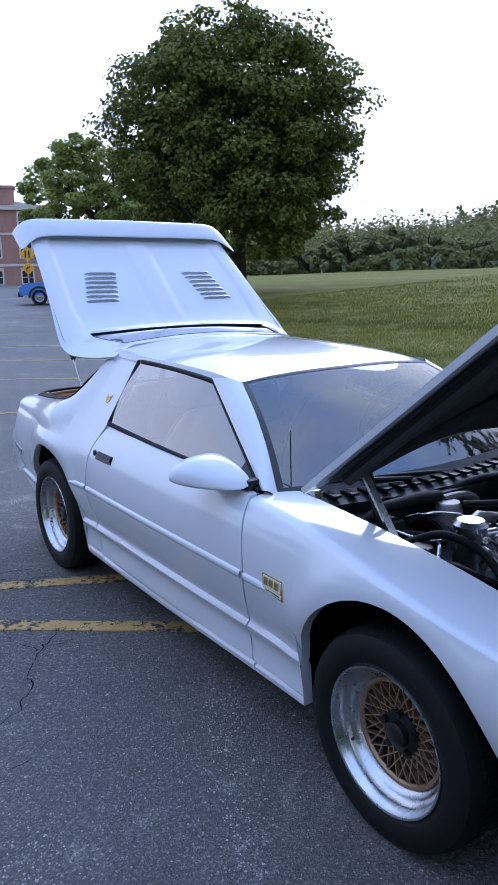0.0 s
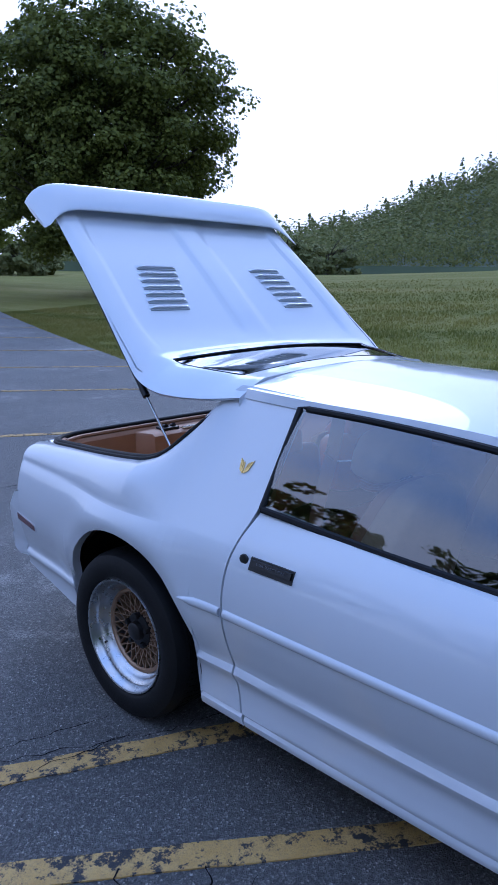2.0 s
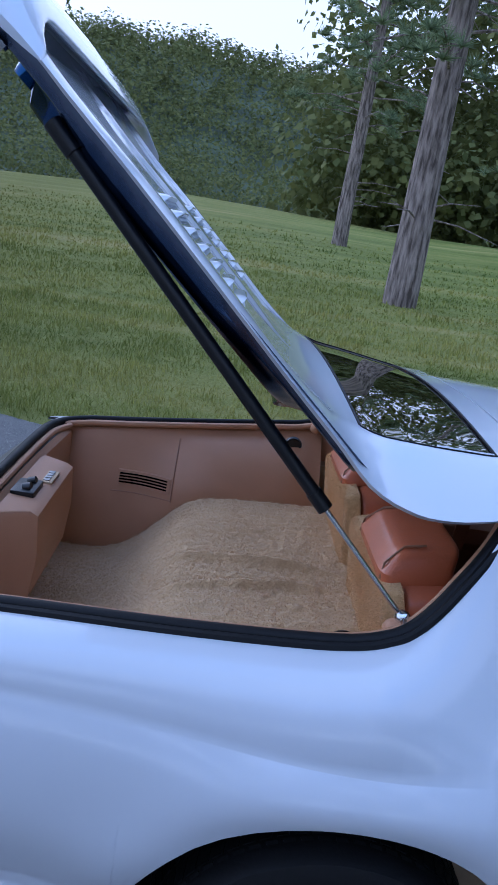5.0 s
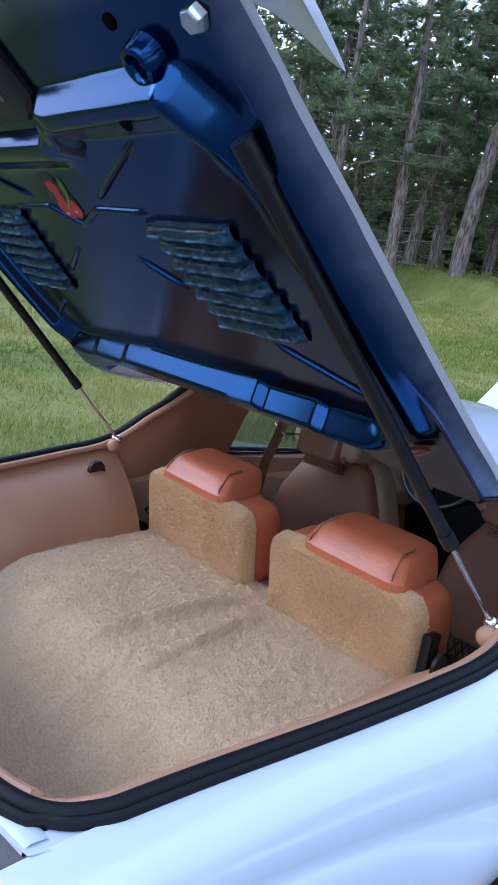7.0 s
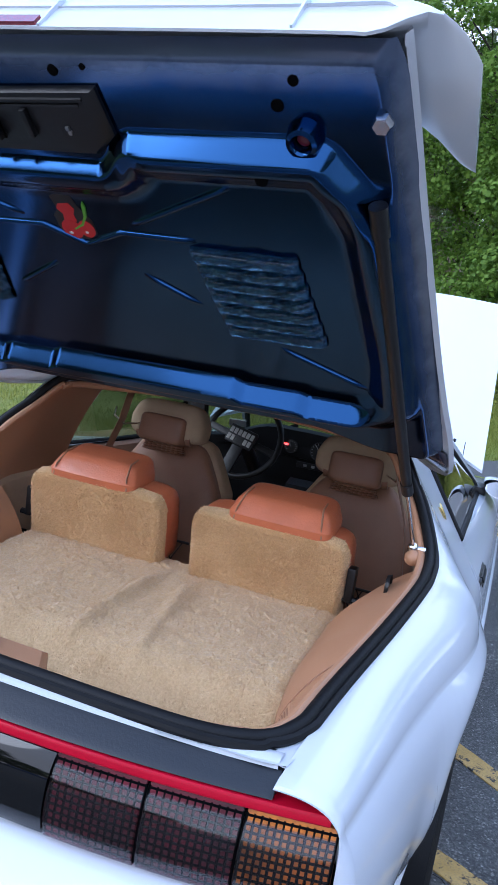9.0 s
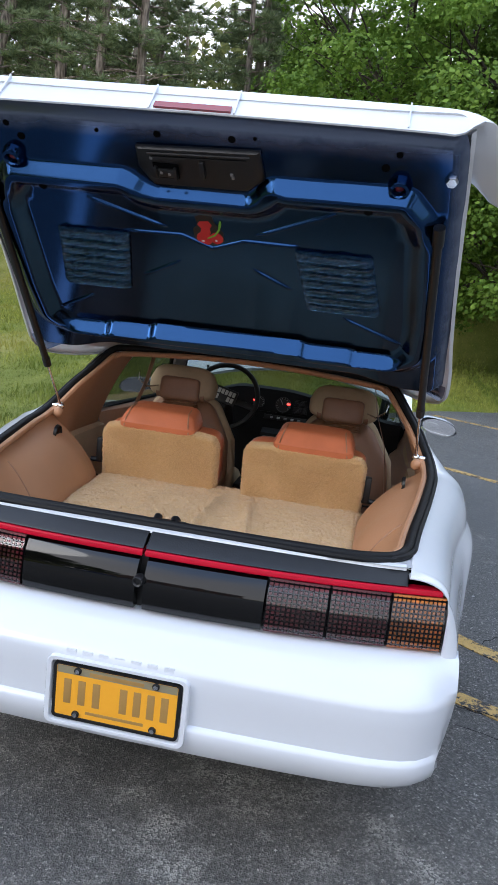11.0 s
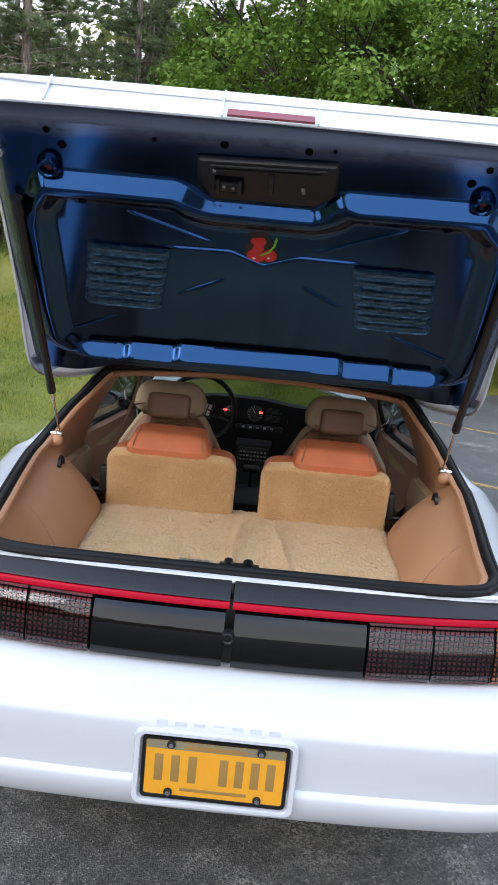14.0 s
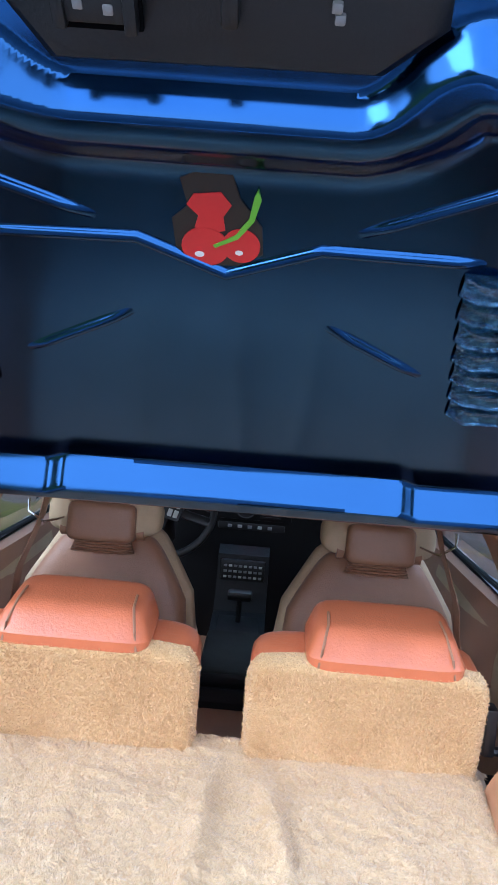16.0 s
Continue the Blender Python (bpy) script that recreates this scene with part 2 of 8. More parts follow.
def lush(nt, c):
    """The lawn grows greener along +y, towards the trees, and drier the other way."""
    tc = nt.nodes.new("ShaderNodeTexCoord")
    sp = nt.nodes.new("ShaderNodeSeparateXYZ")
    link(nt, tc.outputs["Object"], sp.inputs[0])
    k = nt.nodes.new("ShaderNodeMapRange")
    k.inputs[1].default_value, k.inputs[2].default_value, k.inputs[4].default_value = 1.0, 10.0, 0.9
    link(nt, sp.outputs[1], k.inputs[0])
    dry = nt.nodes.new("ShaderNodeMapRange")
    dry.inputs[1].default_value, dry.inputs[2].default_value, dry.inputs[4].default_value = 4.0, -10.0, 0.7
    link(nt, sp.outputs[1], dry.inputs[0])
    c = mixc(nt, dry.outputs[0], c, (0.145, 0.135, 0.028))
    return mixc(nt, k.outputs[0], c, mixc(nt, 1.0, c, (0.90, 1.0, 0.80), "MULTIPLY"))


def lawn_material():
    m, nt, p = nodes_of("lawn")
    tc = nt.nodes.new("ShaderNodeTexCoord")
    mp = nt.nodes.new("ShaderNodeMapping")
    mp.inputs["Rotation"].default_value = (0, 0, radians(21))
    mp.inputs["Scale"].default_value = (0.42, 0.055, 0.3)
    a = noise_node(nt, 1.0, 6, 0.62)
    link(nt, tc.outputs["Object"], mp.inputs[0])
    link(nt, mp.outputs[0], a.inputs["Vector"])
    b = noise_node(nt, 1.7, 5, 0.7)
    f = noise_node(nt, 38, 4, 0.8)
    c = ramp(nt, a.outputs[0], [(0.38, (0.085, 0.12, 0.024)), (0.48, (0.20, 0.215, 0.052)), (0.56, (0.30, 0.27, 0.085)), (0.64, (0.52, 0.40, 0.19))]).outputs[0]
    c = mixc(nt, 0.28, c, ramp(nt, b.outputs[0], [(0.3, (0.14, 0.185, 0.03)), (0.7, (0.50, 0.45, 0.14))]).outputs[0])
    c = mixc(nt, 0.3, c, ramp(nt, f.outputs[0], [(0.35, (0.09, 0.12, 0.022)), (0.7, (0.56, 0.52, 0.19))]).outputs[0])
    link(nt, lush(nt, c), p.inputs["Base Color"])
    p.inputs["Roughness"].default_value = 0.95
    p.inputs["Specular IOR Level"].default_value = 0.1
    bump(nt, p, f.outputs[0], 0.8, 0.05)
    return m


M_LAWN = lawn_material()


def leaf_material(name, dark, light, trans=0.35, alt=None, bands=False, spec=0.2):
    m, nt, p = nodes_of(name)
    g = nt.nodes.new("ShaderNodeNewGeometry")
    r = ramp(nt, g.outputs["Random Per Island"], [(0.0, dark), (0.6, [(a + b) / 2 for a, b in zip(dark, light)]), (1.0, light)])
    n = noise_node(nt, 0.5, 3)
    c = mixc(nt, ramp(nt, n.outputs[0], [(0.35, (0, 0, 0)), (0.7, (0.5, 0.5, 0.5))]).outputs[0], r.outputs[0], light)
    if alt:
        n2 = noise_node(nt, 0.33, 5, 0.65)
        if bands:
            tc = nt.nodes.new("ShaderNodeTexCoord")
            mp = nt.nodes.new("ShaderNodeMapping")
            mp.inputs["Rotation"].default_value = (0, 0, radians(21))
            mp.inputs["Scale"].default_value = (0.42, 0.055, 0.3)
            n2.inputs["Scale"].default_value = 1.0
            link(nt, tc.outputs["Object"], mp.inputs[0])
            link(nt, mp.outputs[0], n2.inputs["Vector"])
            c = mixc(nt, ramp(nt, n2.outputs[0], [(0.36, (1, 1, 1)), (0.50, (0, 0, 0))]).outputs[0], c, dark)
        c = mixc(nt, ramp(nt, n2.outputs[0], [(0.46, (0, 0, 0)), (0.66, (0.55, 0.55, 0.55))]).outputs[0], c, alt)
        if bands:
            c = lush(nt, c)
    link(nt, c, p.inputs["Base Color"])
    p.inputs["Roughness"].default_value = 0.6
    p.inputs["Specular IOR Level"].default_value = spec
    out = nt.nodes["Material Output"]
    tl = nt.nodes.new("ShaderNodeBsdfTranslucent")
    link(nt, c, tl.inputs[0])
    mx = nt.nodes.new("ShaderNodeMixShader")
    mx.inputs[0].default_value = trans
    link(nt, p.outputs[0], mx.inputs[1])
    link(nt, tl.outputs[0], mx.inputs[2])
    link(nt, mx.outputs[0], out.inputs[0])
    return m


M_MAPLE = leaf_material("maple_leaves", (0.055, 0.070, 0.013), (0.18, 0.20, 0.036))
M_MAPLE_L = leaf_material("light_maple_leaves", (0.040, 0.095, 0.012), (0.23, 0.35, 0.055), 0.35)
M_MAPLE_M = leaf_material("olive_green_leaves", (0.13, 0.17, 0.035), (0.36, 0.40, 0.10), 0.45)
M_PINE = leaf_material("pine_needles", (0.085, 0.125, 0.062), (0.29, 0.34, 0.17), 0.35)
M_FAR = leaf_material("far_wood_leaves", (0.095, 0.115, 0.038), (0.17, 0.18, 0.058), 0.3, (0.23, 0.23, 0.07), spec=0.05)
# paler, greyer green: distance haze put into the far row's leaf colour
M_ROW = leaf_material("haze_paled_leaves", (0.13, 0.15, 0.06), (0.25, 0.26, 0.10), 0.35, spec=0.05)
M_GRASS = leaf_material("grass_blades", (0.11, 0.145, 0.024), (0.44, 0.44, 0.11), 0.4, (0.48, 0.36, 0.11), True)


def bark_material(name, a, b):
    m, nt, p = nodes_of(name)
    tc = nt.nodes.new("ShaderNodeTexCoord")
    mp = nt.nodes.new("ShaderNodeMapping")
    mp.inputs["Scale"].default_value = (14, 14, 2.5)
    n = nt.nodes.new("ShaderNodeTexNoise")
    n.inputs["Scale"].default_value, n.inputs["Detail"].default_value = 1.0, 6
    link(nt, tc.outputs["Object"], mp.inputs[0])
    link(nt, mp.outputs[0], n.inputs["Vector"])
    link(nt, ramp(nt, n.outputs[0], [(0.35, a), (0.65, b)]).outputs[0], p.inputs["Base Color"])
    p.inputs["Roughness"].default_value = 0.95
    bump(nt, p, n.outputs[0], 1.0, 0.03)
    return m


M_BARK = bark_material("grey_brown_bark", (0.08, 0.062, 0.05), (0.38, 0.31, 0.26))
M_BARK2 = bark_material("dark_bark", (0.02, 0.016, 0.012), (0.07, 0.055, 0.042))


# ---- mesh helpers ----
def empty(name, label="", category="", group="", kind="", at=(0, 0, 0)):
    ob = new(name)
    ob.location = at
    ob.empty_display_size = 0.2
    return tagged(ob, label, category, group, kind)


def finish(bm, name, smooth=True):
    me = bpy.data.meshes.new(name)
    bm.normal_update()
    bm.to_mesh(me)
    bm.free()
    if smooth:
        me.polygons.foreach_set("use_smooth", [True] * len(me.polygons))
        me.set_sharp_from_angle(angle=radians(38))
    return me


def part(name, bm, material, parent=None, label="", smooth=True):
    me = finish(bm, name, smooth)
    me.materials.append(material)
    ob = new(name, me)
    if parent is not None:
        ob.parent = parent
    return tagged(ob, label)


def raw_mesh(name, verts, faces, material, smooth=False):
    me = bpy.data.meshes.new(name)
    me.from_pydata(verts if isinstance(verts, list) else verts.tolist(), [], faces if isinstance(faces, list) else faces.tolist())
    if smooth:
        me.polygons.foreach_set("use_smooth", [True] * len(me.polygons))
    me.materials.append(material)
    return new(name, me)


def curve_at(table, t):
    """Smooth value at t of a table of (t, value) rows; values may be tuples."""
    if t <= table[0][0]:
        return table[0][1]
    for i in range(len(table) - 1):
        (a, va), (b, vb) = table[i], table[i + 1]
        if t <= b:
            u = (t - a) / (b - a)
            p = table[max(0, i - 1)]
            q = table[min(len(table) - 1, i + 2)]

            def one(v0, v1, vp, vq):
                m0 = (v1 - vp) / (b - p[0]) * (b - a)
                m1 = (vq - v0) / (q[0] - a) * (b - a)
                if (v1 - v0) * m0 <= 0:
                    m0 = 0
                if (v1 - v0) * m1 <= 0:
                    m1 = 0
                u2, u3 = u * u, u * u * u
                return (2 * u3 - 3 * u2 + 1) * v0 + (u3 - 2 * u2 + u) * m0 + (-2 * u3 + 3 * u2) * v1 + (u3 - u2) * m1
            if isinstance(va, tuple):
                return tuple(one(x, y, z, w) for x, y, z, w in zip(va, vb, p[1], q[1]))
            return one(va, vb, p[1], q[1])
    return table[-1][1]


def add_grid(bm, rows, flip=False, close_u=False, close_v=False):
    """A sheet of quads through rows of points."""
    vs = [[bm.verts.new(p) for p in r] for r in rows]
    nr, nc = len(vs), len(vs[0])
    for i in range(nr if close_u else nr - 1):
        for j in range(nc if close_v else nc - 1):
            q = [vs[i][j], vs[(i + 1) % nr][j], vs[(i + 1) % nr][(j + 1) % nc], vs[i][(j + 1) % nc]]
            if flip:
                q.reverse()
            try:
                bm.faces.new(q)
            except ValueError:
                pass
    return vs


def solid(bm, thick):
    """Gives every face of a sheet a thickness, towards the back of its faces."""
    bm.normal_update()
    bmesh.ops.solidify(bm, geom=bm.faces[:], thickness=thick)
    return bm


def box(bm, lo, hi, bev=0.0, m=None):
    r = bmesh.ops.create_cube(bm, size=1)
    c = [(a + b) / 2 for a, b in zip(lo, hi)]
    s = [abs(b - a) for a, b in zip(lo, hi)]
    mm = Matrix.Translation(c) @ Matrix.Diagonal((*s, 1))
    if m is not None:
        mm = m @ mm
    bmesh.ops.transform(bm, matrix=mm, verts=r["verts"])
    if bev:
        es = list({e for v in r["verts"] for e in v.link_edges})
        bmesh.ops.bevel(bm, geom=es, offset=bev, segments=2, affect="EDGES", profile=0.6)
    return bm


def tube(bm, pts, r, n=10, cap=True, r2=None):
    """A round bar along a line of points; r may run to r2."""
    pts = [Vector(p) for p in pts]
    rows = []
    up = Vector((0, 0, 1))
    for i, p in enumerate(pts):
        d = (pts[min(i + 1, len(pts) - 1)] - pts[max(i - 1, 0)]).normalized()
        a = d.cross(up if abs(d.z) < 0.95 else Vector((1, 0, 0))).normalized()
        b = d.cross(a)
        k = i / max(1, len(pts) - 1)
        rad = r if r2 is None else r + (r2 - r) * k
        rows.append([p + rad * (a * math.cos(2 * math.pi * j / n) + b * math.sin(2 * math.pi * j / n)) for j in range(n)])
    vs = add_grid(bm, rows, close_v=True, flip=True)
    if cap:
        bm.faces.new(vs[0])
        bm.faces.new(list(reversed(vs[-1])))
    return bm


def lathe(bm, prof, n=48, m=None):
    """Turns a profile of (radius, along x) about the x axis."""
    rows = [[Vector((x, r * math.cos(2 * math.pi * j / n), r * math.sin(2 * math.pi * j / n))) for r, x in prof] for j in range(n)]
    if m is not None:
        rows = [[m @ p for p in r] for r in rows]
    add_grid(bm, rows, close_u=True)
    return bm


# ---- terrain and lot ----
EDGE = [(-80, -30.5), (-43, -18.8), (-23.6, -11.6), (-7.2, -5.75), (-2.8, -3.95), (2.9, -2.15), (6.0, -0.95), (8.5, 0.3), (10.4, 1.5), (11.5, 2.7), (13.9, 4.4), (17.0, 8.0), (20.0, 14.0), (22.0, 40.0)]


def edge_x(y):
    """The lot's grassy edge: x at y, on the car's left side and round its front."""
    return curve_at(EDGE, y)


def lot_rise(x, y):
    d = max(0.0, -y - 10)
    return 0.030 * d * d / (d + 12)


def ground_z(x, y):
    """The land: flat at the lot, rising as a lawn away from its edge."""
    if y < 22:
        s = edge_x(y) - x
        f = max(0.0, y - 15) * 0.5
        s = max(s, f)
    else:
        s = max(edge_x(22) - x, 3.5 + (y - 22) * 0.9) if x > 40 else 3.5 + (y - 22) * 0.9
    if s <= 0:
        return lot_rise(x, y) - 0.02
    slope = curve_at([(-80, 0.02), (-45, 0.042), (-22, 0.068), (-5, 0.083), (10, 0.075), (30, 0.07)], y)
    k = min(1.0, s / 3.0)
    z = slope * (s - 1.5 * (1 - math.exp(-s / 1.5))) if s < 40 else slope * (38.5 + 14 * (1 - math.exp(-(s - 40) / 14)) * 0.5)
    z += 0.05 * k * noise.noise((x * 0.25, y * 0.25, 0)) + 0.15 * min(1, s / 15) * noise.noise((x * 0.06, y * 0.06, 3))
    return lot_rise(x, y) + z - 0.02


def build_ground():
    def ax(lim_near, step, far):
        a = [i * step for i in range(int(lim_near / step) + 1)]
        v = a[-1]
        while v < far:
            v *= 1.13
            a.append(v)
        return sorted({-q for q in a} | set(a))
    xs = [q - 5 for q in ax(26, 0.45, 900)]
    ys = ax(30, 0.6, 900)
    verts, faces = [], []
    for y in ys:
        for x in xs:
            verts.append((x, y, ground_z(x, y)))
    n = len(xs)
    for j in range(len(ys) - 1):
        for i in range(n - 1):
            faces.append((j * n + i, j * n + i + 1, (j + 1) * n + i + 1, (j + 1) * n + i))
    g = raw_mesh("ground", verts, faces, M_LAWN, True)
    tagged(g, "mown summer lawn rising gently away from the car park", "lawn", kind="structure")
    # car park: one sheet whose edge wanders a little where the grass creeps in
    verts, faces = [], []
    ys = [-80 + i * 1.0 for i in range(60)] + [-20 + i * 0.12 for i in range(int(34 / 0.12))] + [14.0, 15, 16, 17]
    cols = 26
    for y in ys:
        ex = edge_x(y) + 0.10 * noise.noise((0, y * 0.9, 0)) + 0.05 * noise.noise((0, y * 4.0, 7))
        if y < -16:
            ex += 0.0
        for i in range(cols):
            u = (i / (cols - 1)) ** 1.6
            x = ex + (45 - ex) * u
            verts.append((x, y, lot_rise(x, y) + 0.004 + (0.0 if i else -0.03)))
    for j in range(len(ys) - 1):
        for i in range(cols - 1):
            faces.append((j * cols + i, j * cols + i + 1, (j + 1) * cols + i + 1, (j + 1) * cols + i))
    lot = raw_mesh("parking_lot", verts, faces, M_ASPHALT, True)
    tagged(lot, "worn dark grey asphalt car park with cracks", "asphalt", kind="structure")
    return lot


build_ground()


def stripe(a, b, w=0.10):
    """One painted stall line with ragged edges, lying on the asphalt."""
    a, b = Vector((*a, 0)), Vector((*b, 0))
    d = (b - a)
    n = max(2, int(d.length / 0.06))
    side = Vector((-d.y, d.x, 0)).normalized()
    bm = bmesh.new()
    rows = []
    for i in range(n + 1):
        c = a + d * (i / n)
        l = w / 2 + 0.008 * noise.noise((c.x * 9, c.y * 9, 1.0))
        r = w / 2 + 0.008 * noise.noise((c.x * 9, c.y * 9, 5.0))
        z = lot_rise(c.x, c.y) + 0.009
        rows.append([Vector((*(c + side * l).xy, z - 0.005)), Vector((*(c + side * l).xy, z)), Vector((*(c - side * r).xy, z)), Vector((*(c - side * r).xy, z - 0.005))])
    add_grid(bm, rows, flip=True)
    ob = part("stall_line", bm, M_STRIPE, None, "", False)
    return tagged(ob, "flaking yellow stall line painted on the asphalt", "line marking", "stall lines", "structure")


stripe((-2.05, 1.78), (2.9, -0.72), 0.095)
stripe((-1.6, 2.85), (2.6, -0.34), 0.095)
for (ax_, ay_), (bx_, by_) in [((1.0, 5.45), (5.2, 2.3)), ((1.55, 9.7), (6.0, 6.3)), ((-4.05, -3.3), (0.2, -5.6)), ((-5.2, -6.0), (-0.8, -9.0)), ((-6.2, -8.9), (-1.8, -12.0)),
                               ((-7.3, -12.0), (-2.8, -15.2)), ((-8.4, -15.2), (-3.9, -18.5)), ((-9.6, -18.6), (-5, -22.0)), ((-11, -22.2), (-6.3, -25.8))]:
    stripe((ax_, ay_), (bx_, by_))

# cracks in the asphalt, and pale grit lying on it
M_CRACK = simple("dark_crack", (0.014, 0.014, 0.015), 0.9, var=0.3, scale=20, spec=0.05)


def crack(pts, w=0.011, seed=0):
    bm = bmesh.new()
    rows = []
    tab = [(i, (float(a), float(b))) for i, (a, b) in enumerate(pts)]
    n = (len(pts) - 1) * 26
    for i in range(n + 1):
        x, y = curve_at(tab, (len(pts) - 1) * i / n)
        x += 0.04 * noise.noise((x * 5, y * 5, seed)) + 0.022 * noise.noise((x * 23, y * 23, seed))
        y += 0.04 * noise.noise((x * 5, y * 5, seed + 9)) + 0.022 * noise.noise((x * 23, y * 23, seed + 9))
        ww = 0.62 * w * (0.15 + 0.65 * abs(noise.noise((x * 8, y * 8, seed + 3))) * 1.8)
        rows.append((Vector((x, y, 0.0115 + lot_rise(x, y))), ww))
    out = []
    for i, (p, ww) in enumerate(rows):
        d = rows[min(i + 1, n)][0] - rows[max(i - 1, 0)][0]
        sd = Vector((-d.y, d.x, 0)).normalized() * ww / 2
        out.append([p + sd, p - sd])
    add_grid(bm, out, flip=True)
    return tagged(part("crack", bm, M_CRACK, None, "", False), "dark irregular crack across the asphalt", "crack", "asphalt cracks", "structure")


for k, (pts, w) in enumerate([
        ([(1.18, 0.80), (1.35, 0.97), (1.46, 1.22), (1.52, 1.30), (1.63, 1.40), (1.80, 1.46)], 0.019), ([(1.38, 0.62), (1.38, 0.78), (1.34, 0.92)], 0.013), ([(1.30, 0.93), (1.12, 0.93)], 0.008), ([(1.50, 1.59), (1.59, 1.65), (1.72, 1.71)], 0.008),
        ([(1.42, -0.06), (1.12, 0.10), (0.78, 0.26), (0.3, 0.5)], 0.010), ([(1.5, -0.2), (1.2, -0.05), (0.95, -0.02)], 0.010),
        ([(-0.74, -0.62), (-0.9, -0.85), (-1.02, -1.1), (-1.2, -1.3)], 0.016), ([(-0.74, -0.62), (-0.55, -0.4), (-0.5, -0.1)], 0.012), ([(2.2, 0.1), (1.7, 0.15), (1.25, 0.10), (0.95, 0.16)], 0.014),
        ([(1.5, -4.0), (0.0, -3.2), (-1.6, -2.6), (-3.2, -2.3)], 0.018), ([(2.6, 6.8), (4.4, 5.8), (6.5, 5.5)], 0.02), ([(-0.4, -7.4), (-2.8, -6.4), (-4.6, -5.6)], 0.02), ([(3.0, 2.9), (1.9, 3.0), (1.2, 3.3)], 0.012)]):
    crack(pts, w, k * 2.3)
rgrit = np.random.default_rng(12)
gv, gf = [], []
for i in range(1320):
    gx_, gy_ = rgrit.uniform(-2.2, 2.8), rgrit.uniform(-2.6, 3.2)
    if i > 1020:                    # a drift of grit beside the car
        u_ = rgrit.uniform(0, 1)
        gx_, gy_ = 0.86 + 0.46 * u_ + rgrit.normal(0, 0.045), 1.69 + 0.85 * u_ + rgrit.normal(0, 0.045)
    elif i > 900:
        gx_, gy_ = rgrit.normal(1.77, 0.09), rgrit.normal(2.12, 0.09)
    gs = rgrit.uniform(0.0015, 0.0045) if i % 40 else rgrit.uniform(0.005, 0.008)
    base_ = len(gv)
    for dx, dy, dz in ((1, 0, 0), (0, 1, 0), (-1, 0, 0), (0, -1, 0), (0.1, 0, 1)):
        gv.append((gx_ + dx * gs * rgrit.uniform(0.7, 1.5), gy_ + dy * gs * rgrit.uniform(0.7, 1.5), 0.006 + dz * gs))
    gf += [(base_, base_ + 1, base_ + 4), (base_ + 1, base_ + 2, base_ + 4), (base_ + 2, base_ + 3, base_ + 4), (base_ + 3, base_, base_ + 4)]
tagged(raw_mesh("grit", gv, gf, simple("pale_grit", (0.45, 0.44, 0.41), 0.8, var=0.3, scale=50)), "pale grit scattered on the asphalt", "grit", kind="stuff")

# ---- the car: x to its right, y forward, rear axle at y = 0 ----
CAR = empty("car", "white two-door sports coupe with raised hatch and open bonnet", "car")
WHEELBASE = 2.565
W_TAB = [(-1.0, 0.79), (-0.85, 0.815), (-0.5, 0.855), (-0.2, 0.888), (0.0, 0.897), (0.3, 0.903), (0.6, 0.907), (1.3, 0.909), (2.0, 0.905), (2.565, 0.91), (3.0, 0.89), (3.3, 0.845), (3.55, 0.75), (3.68, 0.62)]
F_TAB = [(0.10, 0.16), (0.16, 0.085), (0.20, 0.052), (0.234, 0.044), (0.240, 0.056), (0.246, 0.043), (0.30, 0.047), (0.345, 0.045), (0.378, 0.030), (0.386, 0.031), (0.402, 0.043), (0.46, 0.026), (0.54, 0.006), (0.60, 0.0), (0.66, 0.004), (0.72, 0.015), (0.77, 0.031), (0.82, 0.060), (0.86, 0.092), (0.90, 0.128)]
ARCH_R, ARCH_Z = 0.385, 0.335
AXLES = (0.028, WHEELBASE + 0.028)


def side_x(y, z):
    """Half-width of the body at y and height z."""
    w = curve_at(W_TAB, y) - curve_at(F_TAB, z)
    for yc in AXLES:
        r = math.hypot(y - yc, z - ARCH_Z)
        w += 0.016 * math.exp(-((r - 0.42) / 0.075) ** 2) * min(1, max(0, (z - 0.30) / 0.2))
    k = max(0.0, min(1.0, (z - 0.60) / 0.16))
    w += 0.040 * math.exp(-((y - 0.03) / 0.33) ** 2) * k * k * (3 - 2 * k)
    return w


def z_low(y):
    """Lower edge of the body side: skirts and wheel arches."""
    base = curve_at([(-1.0, 0.335), (-0.9, 0.33), (-0.4, 0.275), (0.4, 0.205), (1.3, 0.205), (2.15, 0.215), (2.9, 0.22), (3.6, 0.25)], y)
    for yc in AXLES:
        d = abs(y - yc)
        if d < ARCH_R:
            base = max(base, ARCH_Z + math.sqrt(ARCH_R ** 2 - d * d) * (0.995 if yc > 1 else 0.99))
    return base


def arch_cols(yc, n=22):
    return [yc + (ARCH_R - 0.0005) * math.sin(-math.pi / 2 + math.pi * i / n) for i in range(n + 1)] + [yc - ARCH_R - 0.0005, yc + ARCH_R + 0.0005]


def door_seam(z):
    return curve_at([(0.2, 0.615), (0.27, 0.60), (0.44, 0.566), (0.60, 0.553), (0.72, 0.558), (0.82, 0.575), (0.9, 0.598), (1.0, 0.602)], z)


def front_seam(z):
    return curve_at([(0.2, 1.93), (0.37, 1.90), (0.6, 1.925), (0.84, 1.87), (0.9, 1.86)], z)


BELT = [(0.55, 0.905), (0.61, 0.902), (1.02, 0.878), (1.44, 0.862), (1.90, 0.845)]


def mirror_rows(rows, s):
    return [[Vector((p[0] * s, p[1], p[2])) for p in r] for r in rows]


